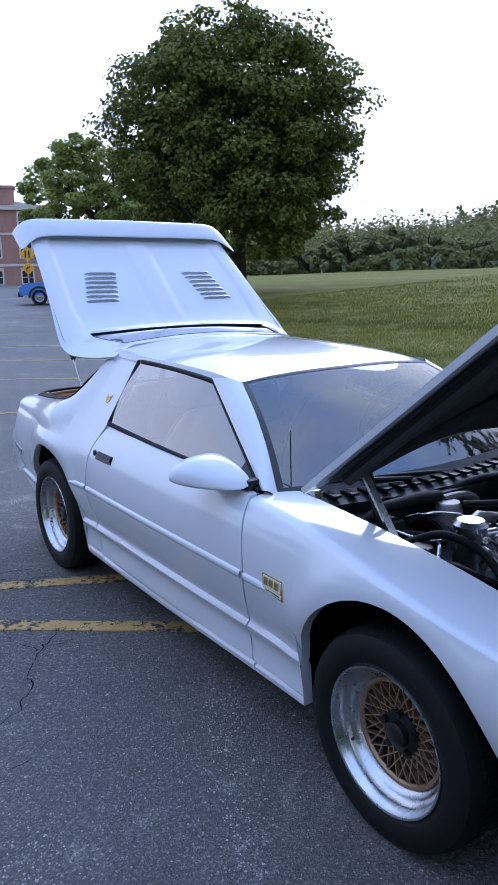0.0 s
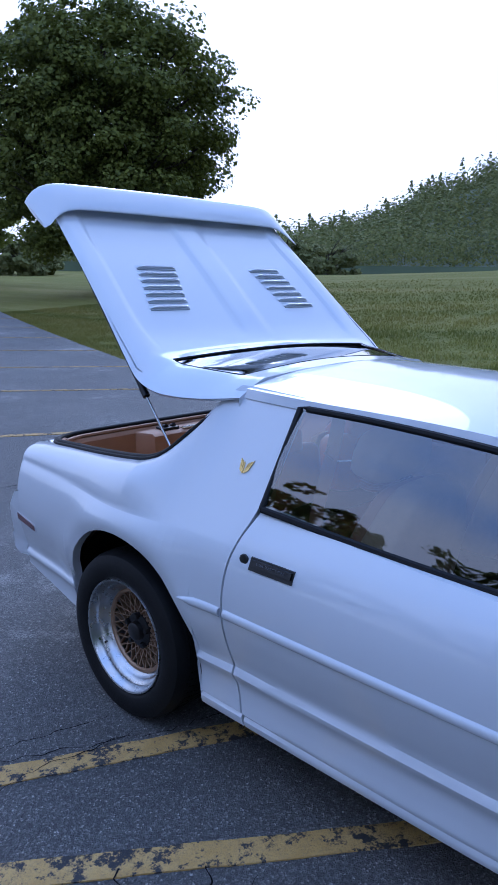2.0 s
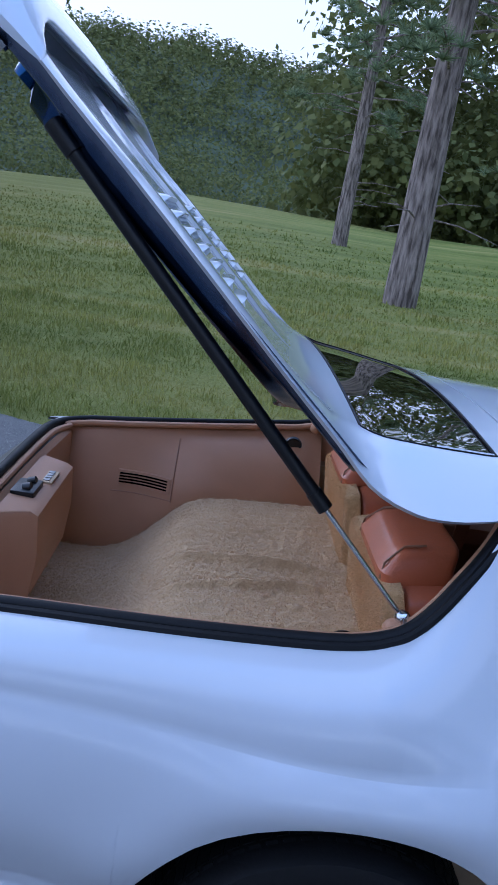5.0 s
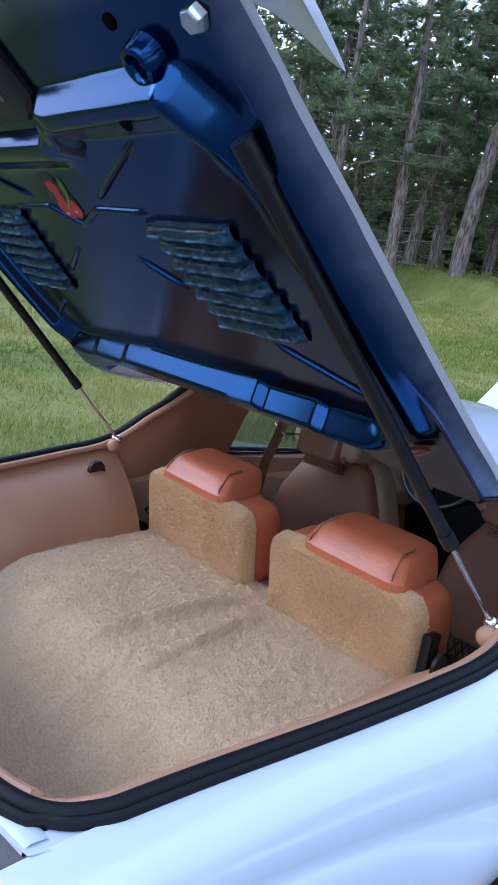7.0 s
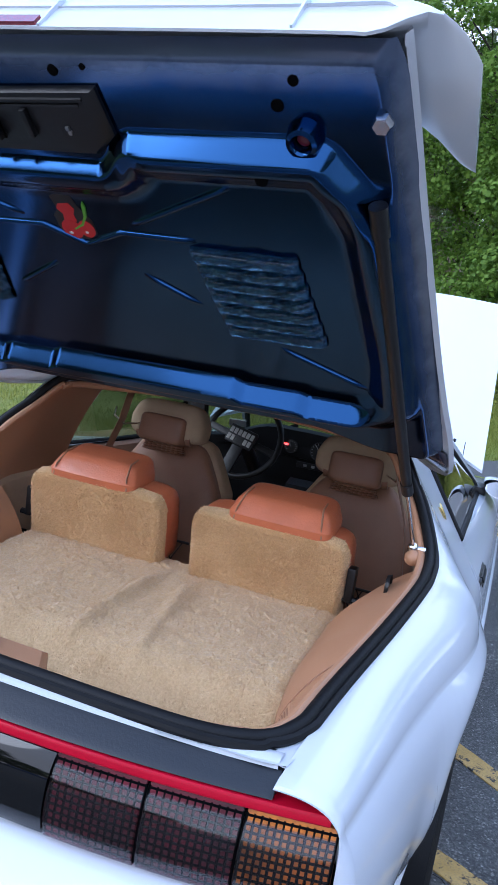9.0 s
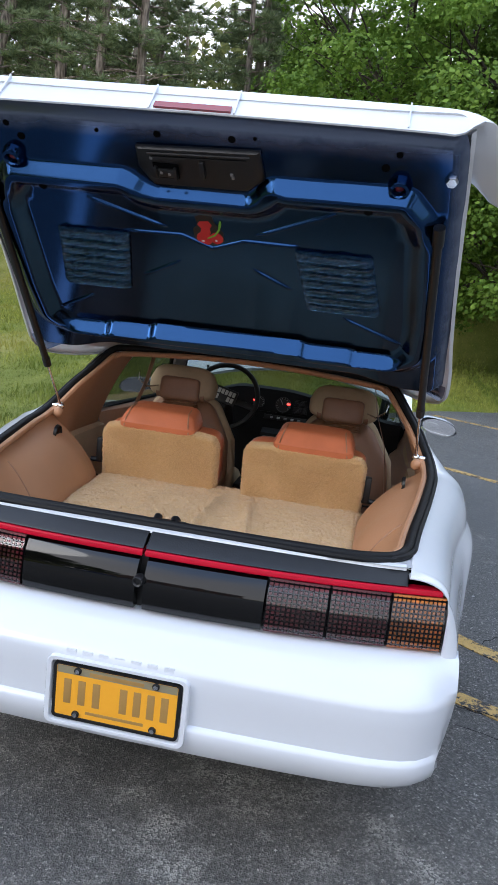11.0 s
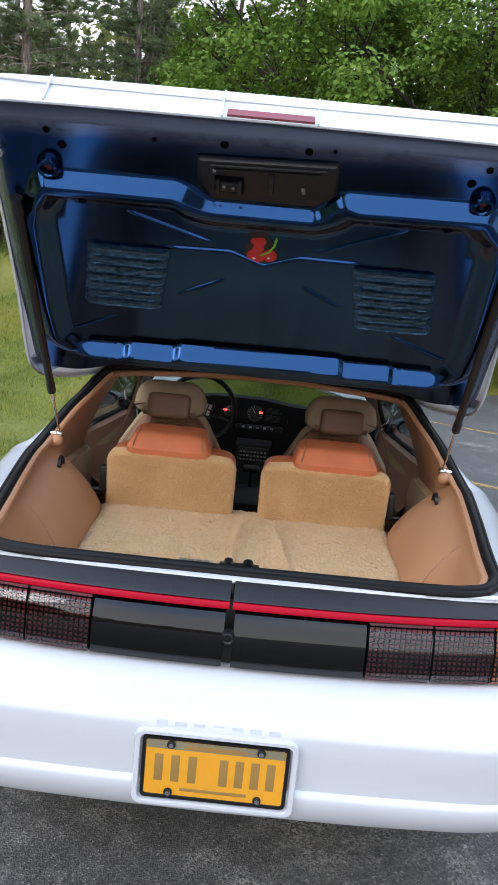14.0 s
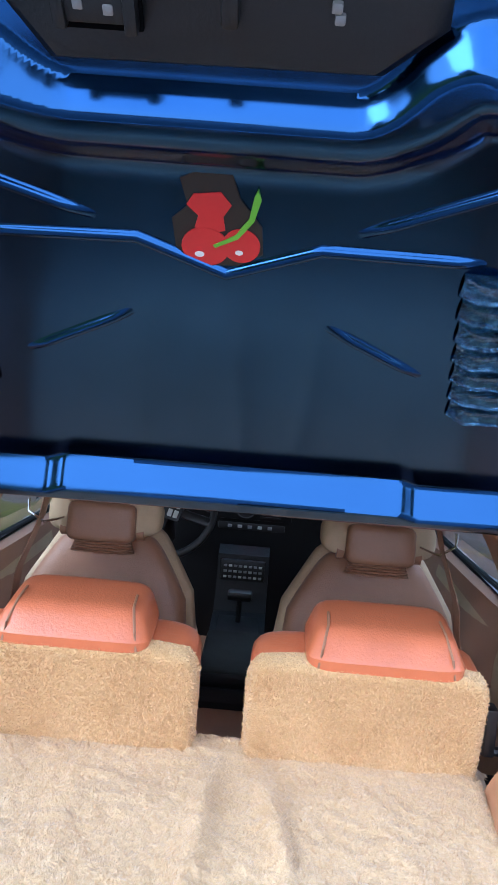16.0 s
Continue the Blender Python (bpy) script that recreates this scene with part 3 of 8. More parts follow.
def side_sheet(bm, cols, top, s, n=64, lead=None, trail=None):
    """Side panel from its lower edge up to top(y), a list of extra points; seams bend its end columns."""
    rows = []
    cols = sorted(set(cols))
    for k, y in enumerate(cols):
        zl = z_low(y)
        zt, extra = top(y)
        col = []
        for j in range(n + 1):
            z = zl + (zt - zl) * j / n
            yy = y
            if lead:
                wgt = max(0, 1 - (y - cols[0]) / 0.14)
                yy += (lead(z) - cols[0]) * wgt * wgt
            if trail:
                wgt = max(0, 1 - (cols[-1] - y) / 0.14)
                yy += (trail(z) - cols[-1]) * wgt * wgt
            col.append(Vector((side_x(yy, z), yy, z)))
        for e in extra:
            e = Vector(e)
            if lead:
                wgt = max(0, 1 - (y - cols[0]) / 0.14)
                e.y += (lead(min(0.9, e.z)) - cols[0]) * wgt * wgt
            if trail:
                wgt = max(0, 1 - (cols[-1] - y) / 0.14)
                e.y += (trail(min(1.0, e.z)) - cols[-1]) * wgt * wgt
            col.append(e)
        inn = col[0].copy()
        inn.x -= 0.035
        col.insert(0, inn)
        rows.append(col)
    first = [Vector((p.x - 0.03, p.y, p.z)) for p in rows[0]]
    last = [Vector((p.x - 0.03, p.y, p.z)) for p in rows[-1]]
    rows = [first] + rows + [last]
    add_grid(bm, mirror_rows(rows, s), flip=s < 0)
    return bm


# rim of the hatch opening: (y, (x, z)) from the tail up the sail to the roof
OPEN_EDGE = [(-0.86, (0.664, 0.866)), (-0.84, (0.666, 0.868)), (-0.78, (0.670, 0.874)), (-0.6, (0.69, 0.889)), (-0.3, (0.735, 0.917)), (-0.05, (0.766, 0.945)), (0.03, (0.766, 0.958)), (0.105, (0.752, 0.99)), (0.195, (0.70, 1.08)), (0.263, (0.64, 1.175)), (0.305, (0.592, 1.232)), (0.36, (0.575, 1.238)), (0.62, (0.585, 1.222))]


def bez(a, b, c, n):
    a, b, c = Vector(a), Vector(b), Vector(c)
    return [(1 - t) ** 2 * a + 2 * t * (1 - t) * b + t * t * c for t in [i / n for i in range(1, n + 1)]]


def quarter_top(y):
    zs = 0.80
    ox, oz = curve_at(OPEN_EDGE, y)
    a = (side_x(y, zs), y, zs)
    if y < 0.05:
        k = max(0.0, min(1.0, (-0.45 - y) / 0.3))
        b = (side_x(y, zs) - 0.012 + 0.009 * k, y, oz - 0.01 + 0.006 * k)
    else:
        k = min(1, (y - 0.05) / 0.2)
        b = (side_x(y, zs) - 0.012 - 0.075 * k, y, 0.945 - 0.02 * k)
    return zs, bez(a, b, (ox, y, oz), 14)


def fender_top(y):
    zs = curve_at([(1.87, 0.832), (2.05, 0.815), (2.3, 0.79), (2.565, 0.765), (2.8, 0.735), (3.1, 0.67), (3.4, 0.55), (3.68, 0.42)], y)
    ze = curve_at([(1.87, 0.850), (2.1, 0.836), (2.4, 0.812), (2.7, 0.775), (3.1, 0.70), (3.4, 0.615), (3.68, 0.48)], y)
    xe = min(0.655, side_x(y, zs) - 0.08)
    k = curve_at([(1.9, 0.02), (2.2, 0.022), (2.6, 0.02)], y)
    return zs, bez((side_x(y, zs), y, zs), (side_x(y, zs) - k, y, ze + 0.006), (xe, y, ze), 12)


def door_top(y):
    zt = curve_at(BELT, y)
    return zt, [(side_x(y, zt) - 0.03, y, zt + 0.004)]


def spread(a, b, n):
    return [a + (b - a) * i / n for i in range(n + 1)]


for s, side in ((1, "right"), (-1, "left")):
    bm = bmesh.new()
    cols = [c for c in spread(-0.835, 0.555, 30) + arch_cols(AXLES[0]) + [0.08, 0.12, 0.16, 0.2, 0.24, 0.28, 0.32] if -0.836 <= c <= 0.556]
    side_sheet(bm, cols, quarter_top, s, trail=lambda z: door_seam(z) - 0.004)
    quarter = part("quarter_panel", bm, M_PAINT, CAR, "white rear quarter panel with flared wheel arch")
    bm = bmesh.new()
    side_sheet(bm, spread(0.56, 1.92, 26), door_top, s, lead=lambda z: door_seam(z) + 0.004, trail=lambda z: front_seam(z) - 0.004)
    door = part("door", bm, M_PAINT, CAR, "white door with moulding and black handle")
    bm = bmesh.new()
    cols = [c for c in spread(1.92, 3.66, 30) + arch_cols(AXLES[1]) if 1.919 <= c <= 3.661]
    side_sheet(bm, cols, fender_top, s, lead=lambda z: front_seam(z) + 0.004)
    fender = part("front_fender", bm, M_PAINT, CAR, "white front fender with gold badge")
    # rub strip along the flank
    for (a, b), par in (((0.37, 0.545), quarter), ((0.565, 1.915), door), ((1.935, 2.07), fender)):
        bm = bmesh.new()
        rows = []
        n = max(6, int((b - a) / 0.06))
        for i in range(n + 1):
            y = a + (b - a) * i / n
            h = 0.016
            if par is quarter:
                h *= min(1, 0.15 + i / n * 2.5)
            if par is fender:
                h *= min(1, 0.15 + (n - i) / n * 2.5)
            z0 = 0.588
            rows.append([Vector((side_x(y, z0 + q * h) + 0.012 * (1 - q * q) ** 0.5 - 0.001, y, z0 + q * h)) for q in (-1, -0.8, -0.4, 0, 0.4, 0.8, 1)])
        add_grid(bm, mirror_rows(rows, s), flip=s < 0)
        part("rub_strip", bm, M_PAINT, par)
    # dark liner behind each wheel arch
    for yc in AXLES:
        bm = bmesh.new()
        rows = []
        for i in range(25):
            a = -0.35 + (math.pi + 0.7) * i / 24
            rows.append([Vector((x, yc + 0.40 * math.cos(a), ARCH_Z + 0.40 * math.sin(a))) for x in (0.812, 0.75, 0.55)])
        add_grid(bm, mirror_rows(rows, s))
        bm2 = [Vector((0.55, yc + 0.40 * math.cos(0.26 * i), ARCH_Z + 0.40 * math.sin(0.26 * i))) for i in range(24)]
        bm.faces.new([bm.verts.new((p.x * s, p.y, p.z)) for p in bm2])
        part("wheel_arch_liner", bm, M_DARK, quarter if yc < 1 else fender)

# roof
ROOF_E = [(0.30, 1.232), (0.6, 1.222), (1.0, 1.212), (1.25, 1.195), (1.40, 1.172)]
bm = bmesh.new()
rows = []
for i in range(25):
    y = 0.352 + 1.068 * i / 24
    ze = curve_at(ROOF_E, y)
    xe = curve_at([(0.30, 0.592), (0.6, 0.597), (1.0, 0.588), (1.4, 0.555)], y)
    hump = curve_at([(0.30, 0.05), (0.7, 0.056), (1.1, 0.05), (1.42, 0.035)], y)
    row = []
    for j in range(33):
        q = -1 + 2 * j / 32
        yy = y + (0.07 * (1 - q * q) if i == 24 else 0.07 * (1 - q * q) * (i / 24) ** 3)
        row.append(Vector((xe * q, yy, ze + hump * (1 - abs(q) ** 2.6))))
    lip = [Vector((xe * sg + 0.012 * sg, row[k].y, ze - 0.03)) for sg, k in ((-1, 0), (1, -1))]
    rows.append([lip[0]] + row + [lip[1]])
add_grid(bm, rows, flip=True)
solid(bm, 0.02)
part("roof", bm, M_PAINT, CAR, "white painted roof skin")

# windscreen, with black surround, and the pillars beside it
def screen_pt(u, v, off=0.0):
    """u from -1 to 1 across, v from 0 at the cowl to 1 at the roof."""
    xb, xt = 0.735, 0.548
    x = u * (xb + (xt - xb) * v)
    yb = 1.905 + 0.13 * (1 - u * u)
    yt = 1.415 + 0.075 * (1 - u * u)
    y = yb + (yt - yb) * v + 0.02 * math.sin(math.pi * v)
    z = 0.835 + (1.172 + 0.036 * (1 - abs(u) ** 2.6) - 0.835) * v + 0.03 * math.sin(math.pi * v) * (1 - 0.3 * u * u)
    return Vector((x, y, z + off))


bm = bmesh.new()
add_grid(bm, [[screen_pt(-0.965 + 1.93 * i / 24, 0.0 + 0.97 * j / 14) for j in range(15)] for i in range(25)])
WS = part("windscreen", bm, M_WSGLASS, CAR, "tinted sloping windscreen")
WS.visible_shadow = False
bm = bmesh.new()
for u0, u1, v0, v1 in ((-0.998, -0.965, 0, 1.0), (0.965, 0.998, 0, 1.0), (-0.97, 0.97, 0.975, 1.0), (-0.97, 0.97, 0.0, 0.05)):
    add_grid(bm, [[screen_pt(u0 + (u1 - u0) * i / 16, v0 + (v1 - v0) * j / 10, 0.002) for j in range(11)] for i in range(17)])
part("screen_surround", bm, M_BLACKP, WS)
for s in (1, -1):
    bm = bmesh.new()
    rows = []
    for i in range(15):
        v = i / 14
        a = screen_pt(1.0, v)
        wdt = 0.05 - 0.012 * v
        b = Vector((0.781, 1.872, 0.856)).lerp(Vector((0.600, 1.270, 1.176)), v)
        mid = (a + b) / 2 + Vector((0.016, 0.010, 0.014))
        ins = b + Vector((-0.03, 0.0, -0.006))
        rows.append([a + Vector((-0.01, -0.01, -0.02)), a, (a + mid) / 2 + Vector((0.006, 0.002, 0.004)), mid, (b + mid) / 2 + Vector((0.005, 0, 0.002)), b, ins])
    add_grid(bm, mirror_rows(rows, s), flip=s > 0)
    part("windscreen_pillar", bm, M_PAINT, CAR)

# door glass with black seals
def glass_pt(u, v):
    b = Vector((0.788 - 0.012 * u, 0.607 + (1.865 - 0.607) * u, curve_at(BELT, 0.607 + 1.258 * u) + 0.004))
    if u < 0.52:
        t = Vector((0.605, 0.598 + (1.27 - 0.598) * u / 0.52, 1.196 - 0.03 * (u / 0.52) ** 2))
        t.x += -0.012 * u
    else:
        k = (u - 0.52) / 0.48
        t = Vector((0.593 + (0.775 - 0.593) * k, 1.27 + (1.86 - 1.27) * k, 1.166 + (0.852 - 1.166) * k))
    p = b.lerp(t, v)
    p.x += 0.012 * math.sin(math.pi * v)
    return p


for s in (1, -1):
    bm = bmesh.new()
    add_grid(bm, mirror_rows([[glass_pt(i / 40, j / 10) for j in range(11)] for i in range(41)], s))
    g = part("side_window", bm, M_GLASS, CAR, "dark tinted side window")
    g.visible_shadow = False
    bm = bmesh.new()
    loop = [glass_pt(i / 40, 0) for i in range(41)] + [glass_pt(i / 40, 1) for i in range(40, -1, -1)]
    loop = [Vector((p.x * s, p.y, p.z)) for p in loop]
    tube(bm, loop + loop[:1], 0.011, 8, False)
    part("window_seal", bm, M_RUBBER, g)
    bm = bmesh.new()
    add_grid(bm, mirror_rows([[glass_pt(0.885 + 0.113 * i / 8, j / 6) + Vector((0.006, 0, 0.003)) for j in range(7)] for i in range(9)], s))
    solid(bm, 0.004)
    part("sail_panel", bm, M_BLACKP, g, "black triangular corner panel")

bm = bmesh.new()
add_grid(bm, [[screen_pt(-0.80 + 0.13 * i / 4, 0.20 + 0.10 * j / 3, -0.006) for j in range(4)] for i in range(5)])
solid(bm, 0.0012)
part("screen_sticker", bm, simple("grey_white_paper", (0.62, 0.62, 0.60), 0.6, var=0.1, scale=40), WS, "small pale paper sticker inside the screen")

# cowl between bonnet and screen, firewall, nose
bm = bmesh.new()
rows = [[Vector((x, 1.88 + 0.12 * (1 - (x / 0.72) ** 2) + dy, z)) for x in spread(-0.70, 0.70, 20)] for dy, z in ((0.0, 0.828), (0.02, 0.822), (0.10, 0.80), (0.105, 0.74), (0.11, 0.45))]
add_grid(bm, rows)
COWL = part("cowl_panel", bm, M_BLACKP, CAR)
bm = bmesh.new()
rows = []
for i in range(21):
    u = -1 + 2 * i / 20
    x = 0.70 * u
    yn = 3.72 - 0.14 * abs(u) ** 3
    rows.append([Vector((x, yn - 0.30, 0.60)), Vector((x, yn - 0.08, 0.56)), Vector((x, yn, 0.46)), Vector((x, yn - 0.02, 0.33)), Vector((x, yn - 0.10, 0.22))])
add_grid(bm, rows, flip=True)
solid(bm, 0.02)
part("front_bumper", bm, M_PAINT, CAR, "white nose fascia")

# ---- tail ----
def smooth01(k):
    k = max(0.0, min(1.0, k))
    return k * k * (3 - 2 * k)


def tail_y(x, base):
    return base + 0.075 * abs(x / 0.76) ** 2.4


def tail_strip(name, x0, x1, z0, z1, y0, y1, mat, parent, bulge=0.006, n=14, label="", depth=0.03, pw=4, roll=0.0):
    """A strip across the tail, curving forward at its ends, z0 to z1, leaning from y0 to y1."""
    bm = bmesh.new()
    rows = []
    for i in range(n + 1):
        x = x0 + (x1 - x0) * i / n
        r = []
        edge = [(-depth, 0.0), (0.003, 0.0)]
        for a in (0.0, 0.04, 0.12, 0.22, 0.35, 0.5, 0.65, 0.78, 0.88, 0.96, 1.0):
            b = bulge * (1 - abs(2 * a - 1) ** pw) - roll * max(0.0, (a - 0.5) / 0.5) ** 2
            r.append(Vector((x, tail_y(x, y0 + (y1 - y0) * a) - b, z0 + (z1 - z0) * a)))
        r = [r[0] + Vector((0, depth, 0))] + r + [r[-1] + Vector((0, depth, 0))]
        rows.append(r)
    rows = [[p + Vector((0, depth, 0)) for p in rows[0]]] + rows + [[p + Vector((0, depth, 0)) for p in rows[-1]]]
    add_grid(bm, rows, flip=True)
    return part(name, bm, mat, parent, label)


M_LENS = simple("smoked_lens", (0.0018, 0.0018, 0.002), 0.04, var=0.2, scale=20, spec=0.5)
M_REDLENS = simple("smoked_red_lens", (0.10, 0.004, 0.012), 0.4, var=0.8, scale=60)
M_AMBER = simple("smoked_amber_lens", (0.50, 0.15, 0.010), 0.4, var=0.8, scale=60)
M_RED = simple("red_stripe", (0.40, 0.002, 0.018), 0.35, var=0.10, scale=20, spec=0.15)

bm = bmesh.new()
rows = []
for i in range(41):
    u = -1 + 2 * i / 40
    a = abs(u)
    x = 0.80 * u
    lid = curve_at([(0, 0.0), (0.55, 0.010), (0.85, 0.034), (1.0, 0.10)], a)
    zb = 0.356 + 0.006 * a ** 3
    pts = [(-0.80, zb + 0.01), (-0.99, zb), (-1.028, zb + 0.007), (-1.040, zb + 0.024), (-1.050, 0.41), (-1.053, 0.434), (-1.050, 0.443), (-1.041, 0.449), (-1.042, 0.47), (-1.047, 0.53), (-1.050, 0.575), (-1.047, 0.590), (-1.036, 0.602), (-1.005, 0.630), (-0.968, 0.658), (-0.90, 0.672)]
    xs = curve_at([(0, 0.0), (0.9, 0.735), (1.0, 0.785)], a) * (1 if u >= 0 else -1)
    rows.append([Vector((xs * (1.0 if z > 0.38 else 0.985), y + lid * (1.0 if y < -0.85 else 0.3), z)) for y, z in pts])
sidecol = []
for sgn, row in ((-1, rows[0]), (1, rows[-1])):
    sidecol.append([Vector((sgn * side_x(-0.832, max(0.33, p.z)) + sgn * 0.0005, -0.830, p.z if p.z > 0.34 else 0.34)) for p in row])
mid = [[(a + b) / 2 + Vector((sg * 0.016, -0.012, 0)) for a, b in zip(r, c)] for sg, r, c in ((-1, rows[0], sidecol[0]), (1, rows[-1], sidecol[1]))]
rows = [sidecol[0], mid[0]] + rows + [mid[1], sidecol[1]]
add_grid(bm, rows, flip=True)
BUMPER = part("rear_bumper", bm, M_PAINT, CAR, "white moulded rear bumper cover")

bm = bmesh.new()
rows = [[Vector((x, tail_y(x, y), z)) for x in spread(-0.76, 0.76, 24)] for y, z in ((-0.90, 0.655), (-0.905, 0.67), (-0.90, 0.80), (-0.895, 0.826))]
add_grid(bm, rows, flip=True)
TAIL = part("tail_panel", bm, M_BLACKP, CAR, "black tail panel behind smoked lamps")
for s in (1, -1):
    # white corner: wraps from the quarter's end round to the lamps
    bm = bmesh.new()
    line = [Vector((side_x(-0.835, z), -0.835, z)) for z in spread(0.64, 0.80, 9)] + quarter_top(-0.835)[1]
    rows = []
    for p in line:
        k = smooth01((p.z - 0.79) / 0.05)
        inn = Vector((min(0.769, p.x - 0.004), 0, p.z - 0.012 * k))
        ty = tail_y(inn.x, -0.938) if p.z < 0.80 else tail_y(inn.x, -0.934)
        mid_ = p.lerp(Vector((inn.x, p.y, inn.z)), 0.12)
        rows.append([p + Vector((-0.0005, 0.006, 0)), p, Vector((mid_.x, p.y - 0.014, mid_.z)), Vector((p.lerp(inn, 0.4).x, ty + 0.004, p.lerp(inn, 0.4).z)), Vector((p.lerp(inn, 0.75).x, ty, p.lerp(inn, 0.75).z)), Vector((inn.x, ty + 0.001, inn.z)), Vector((inn.x - 0.001, ty + 0.05, inn.z))])
    add_grid(bm, mirror_rows(rows, s), flip=s < 0)
    part("tail_corner", bm, M_PAINT, CAR, "white body corner beside the tail lamps")
LENS_Y0, LENS_Y1 = -0.940, -0.924
M_COVER = glass_material("smoked_lens_cover", (0.66, 0.60, 0.60), 1.7)
EDGES = [0.008, 0.322, 0.478, 0.628, 0.765]
for s in (1, -1):
    for k in range(4):
        a, b = EDGES[k] + 0.003, EDGES[k + 1] - 0.003
        mat = (M_LENS, M_REDLENS, M_REDLENS, M_AMBER)[k]
        lamp = tail_strip(("lens_blank", "tail_lamp", "tail_lamp", "turn_signal")[k], min(a * s, b * s), max(a * s, b * s), 0.678, 0.812, LENS_Y0, LENS_Y1, mat, TAIL, 0.005 if k else 0.013, 10,
                          ("glossy black smoked filler lens", "smoked red tail lamp with fine black grid", "smoked red tail lamp with fine black grid", "smoked amber turn signal with black grid")[k], 0.03, 4 if k else 2.6, 0.0 if k else 0.012)
        if k:
            cover = tail_strip("lens_cover", min(a * s, b * s), max(a * s, b * s), 0.679, 0.813, LENS_Y0 - 0.0035, LENS_Y1 + 0.001, M_COVER, lamp, 0.016, 10, "", 0.03, 2.6, 0.008)
            cover.visible_shadow = False
            n = 12
            for i in range(n + 1):
                x = (a + (b - a) * i / n) * s
                bm = bmesh.new()
                tube(bm, [Vector((x, tail_y(x, LENS_Y0 + (LENS_Y1 - LENS_Y0) * v) - 0.0055 * (1 - abs(2 * v - 1) ** 4) + 0.0005, 0.68 + 0.13 * v)) for v in spread(0.02, 0.98, 6)], 0.0026, 4, False)
                part("grid_bar", bm, M_DARK, lamp)
            for j in range(11):
                v = 0.05 + 0.90 * j / 10
                bm = bmesh.new()
                tube(bm, [Vector(((a + (b - a) * i / 5) * s, tail_y((a + (b - a) * i / 5), LENS_Y0 + (LENS_Y1 - LENS_Y0) * v) - 0.0055 * (1 - abs(2 * v - 1) ** 4) + 0.0005, 0.68 + 0.13 * v)) for i in range(6)], 0.0026, 4, False)
                part("grid_bar", bm, M_DARK, lamp)
    tail_strip("red_strip", *sorted((0.004 * s, 0.750 * s)), 0.816, 0.831, -0.930, -0.926, M_RED, TAIL, 0.002, 12, "bright red reflective strip")
    tail_strip("black_strip", *sorted((0.004 * s, 0.662 * s)), 0.834, 0.868, -0.924, -0.876, M_BLACKP, TAIL, 0.003, 12)
bm = bmesh.new()
lathe(bm, [(0.0, 0.0), (0.007, 0.0), (0.008, 0.004), (0.012, 0.006), (0.0145, 0.002), (0.015, -0.02)], 20, Matrix.Translation((0, -0.958, 0.758)) @ Matrix.Rotation(radians(-90), 4, "Z"))
part("hatch_lock", bm, M_BLACKP, TAIL, "black key lock at the middle of the tail lamps")
# sill between the lamps and the hatch opening
bm = bmesh.new()
rows = [[Vector((x, y + 0.05 * abs(x / 0.7) ** 2.4, z)) for x in spread(-0.655, 0.655, 24)] for y, z in ((-0.880, 0.862), (-0.878, 0.870), (-0.868, 0.874), (-0.85, 0.872), (-0.83, 0.862), (-0.82, 0.80))]
add_grid(bm, rows, flip=True)
for s in (1, -1):
    arc = ((0.44, -0.835), (0.52, -0.826), (0.575, -0.812), (0.612, -0.788), (0.634, -0.755), (0.644, -0.72))
    rim = ((0.46, -0.866), (0.56, -0.852), (0.63, -0.846), (0.668, -0.836), (0.675, -0.80), (0.676, -0.72))
    add_grid(bm, [[Vector((s * (a[0] + (b[0] - a[0]) * k), a[1] + (b[1] - a[1]) * k, 0.866 + 0.005 * k)) for k in (0, 0.5, 1)] for a, b in zip(arc, rim)], flip=s > 0)
part("hatch_sill", bm, M_PAINT, CAR, "white painted sill under the hatch opening")

# weatherstrip round the opening
ring = []
for y, (x, z) in OPEN_EDGE[1:11]:
    ring.append((y, x - 0.012, z + 0.006))
pts = []
n = 46
for i in range(n + 1):
    y = -0.72 + (0.315 + 0.72) * i / n
    x, z = curve_at(OPEN_EDGE, y)
    pts.append(Vector((x - 0.016, y, z + 0.004 - 0.02 * smooth01((y - 0.18) / 0.08))))
corner = [Vector((0.0, -0.848, 0.880)), Vector((0.30, -0.846, 0.880)), Vector((0.44, -0.842, 0.880)), Vector((0.50, -0.838, 0.880)), Vector((0.545, -0.829, 0.879)), Vector((0.585, -0.815, 0.879)), Vector((0.615, -0.796, 0.878)), Vector((0.637, -0.772, 0.879)), Vector((0.648, -0.748, 0.880))]
topc = [Vector((0.56, 0.325, 1.222)), Vector((0.50, 0.33, 1.229)), Vector((0.25, 0.335, 1.248)), Vector((0.0, 0.335, 1.254))]
right = corner + pts + topc
left = [Vector((-p.x, p.y, p.z)) for p in reversed(right[1:-1])]
STRIP_LINE = right + left
for _ in range(2):
    STRIP_LINE = [p for i in range(len(STRIP_LINE)) for p in (STRIP_LINE[i].lerp(STRIP_LINE[(i + 1) % len(STRIP_LINE)], 0.25), STRIP_LINE[i].lerp(STRIP_LINE[(i + 1) % len(STRIP_LINE)], 0.75))]
bm = bmesh.new()
tube(bm, STRIP_LINE + STRIP_LINE[:1], 0.013, 10, False)
tube(bm, [p + Vector((0.016 if p.x > 0.05 else (-0.016 if p.x < -0.05 else 0), -0.012 if p.y < -0.8 else 0, -0.003)) for p in STRIP_LINE + STRIP_LINE[:1]], 0.009, 8, False)
part("weatherstrip", bm, M_RUBBER, CAR, "black rubber weatherstrip round the hatch opening")

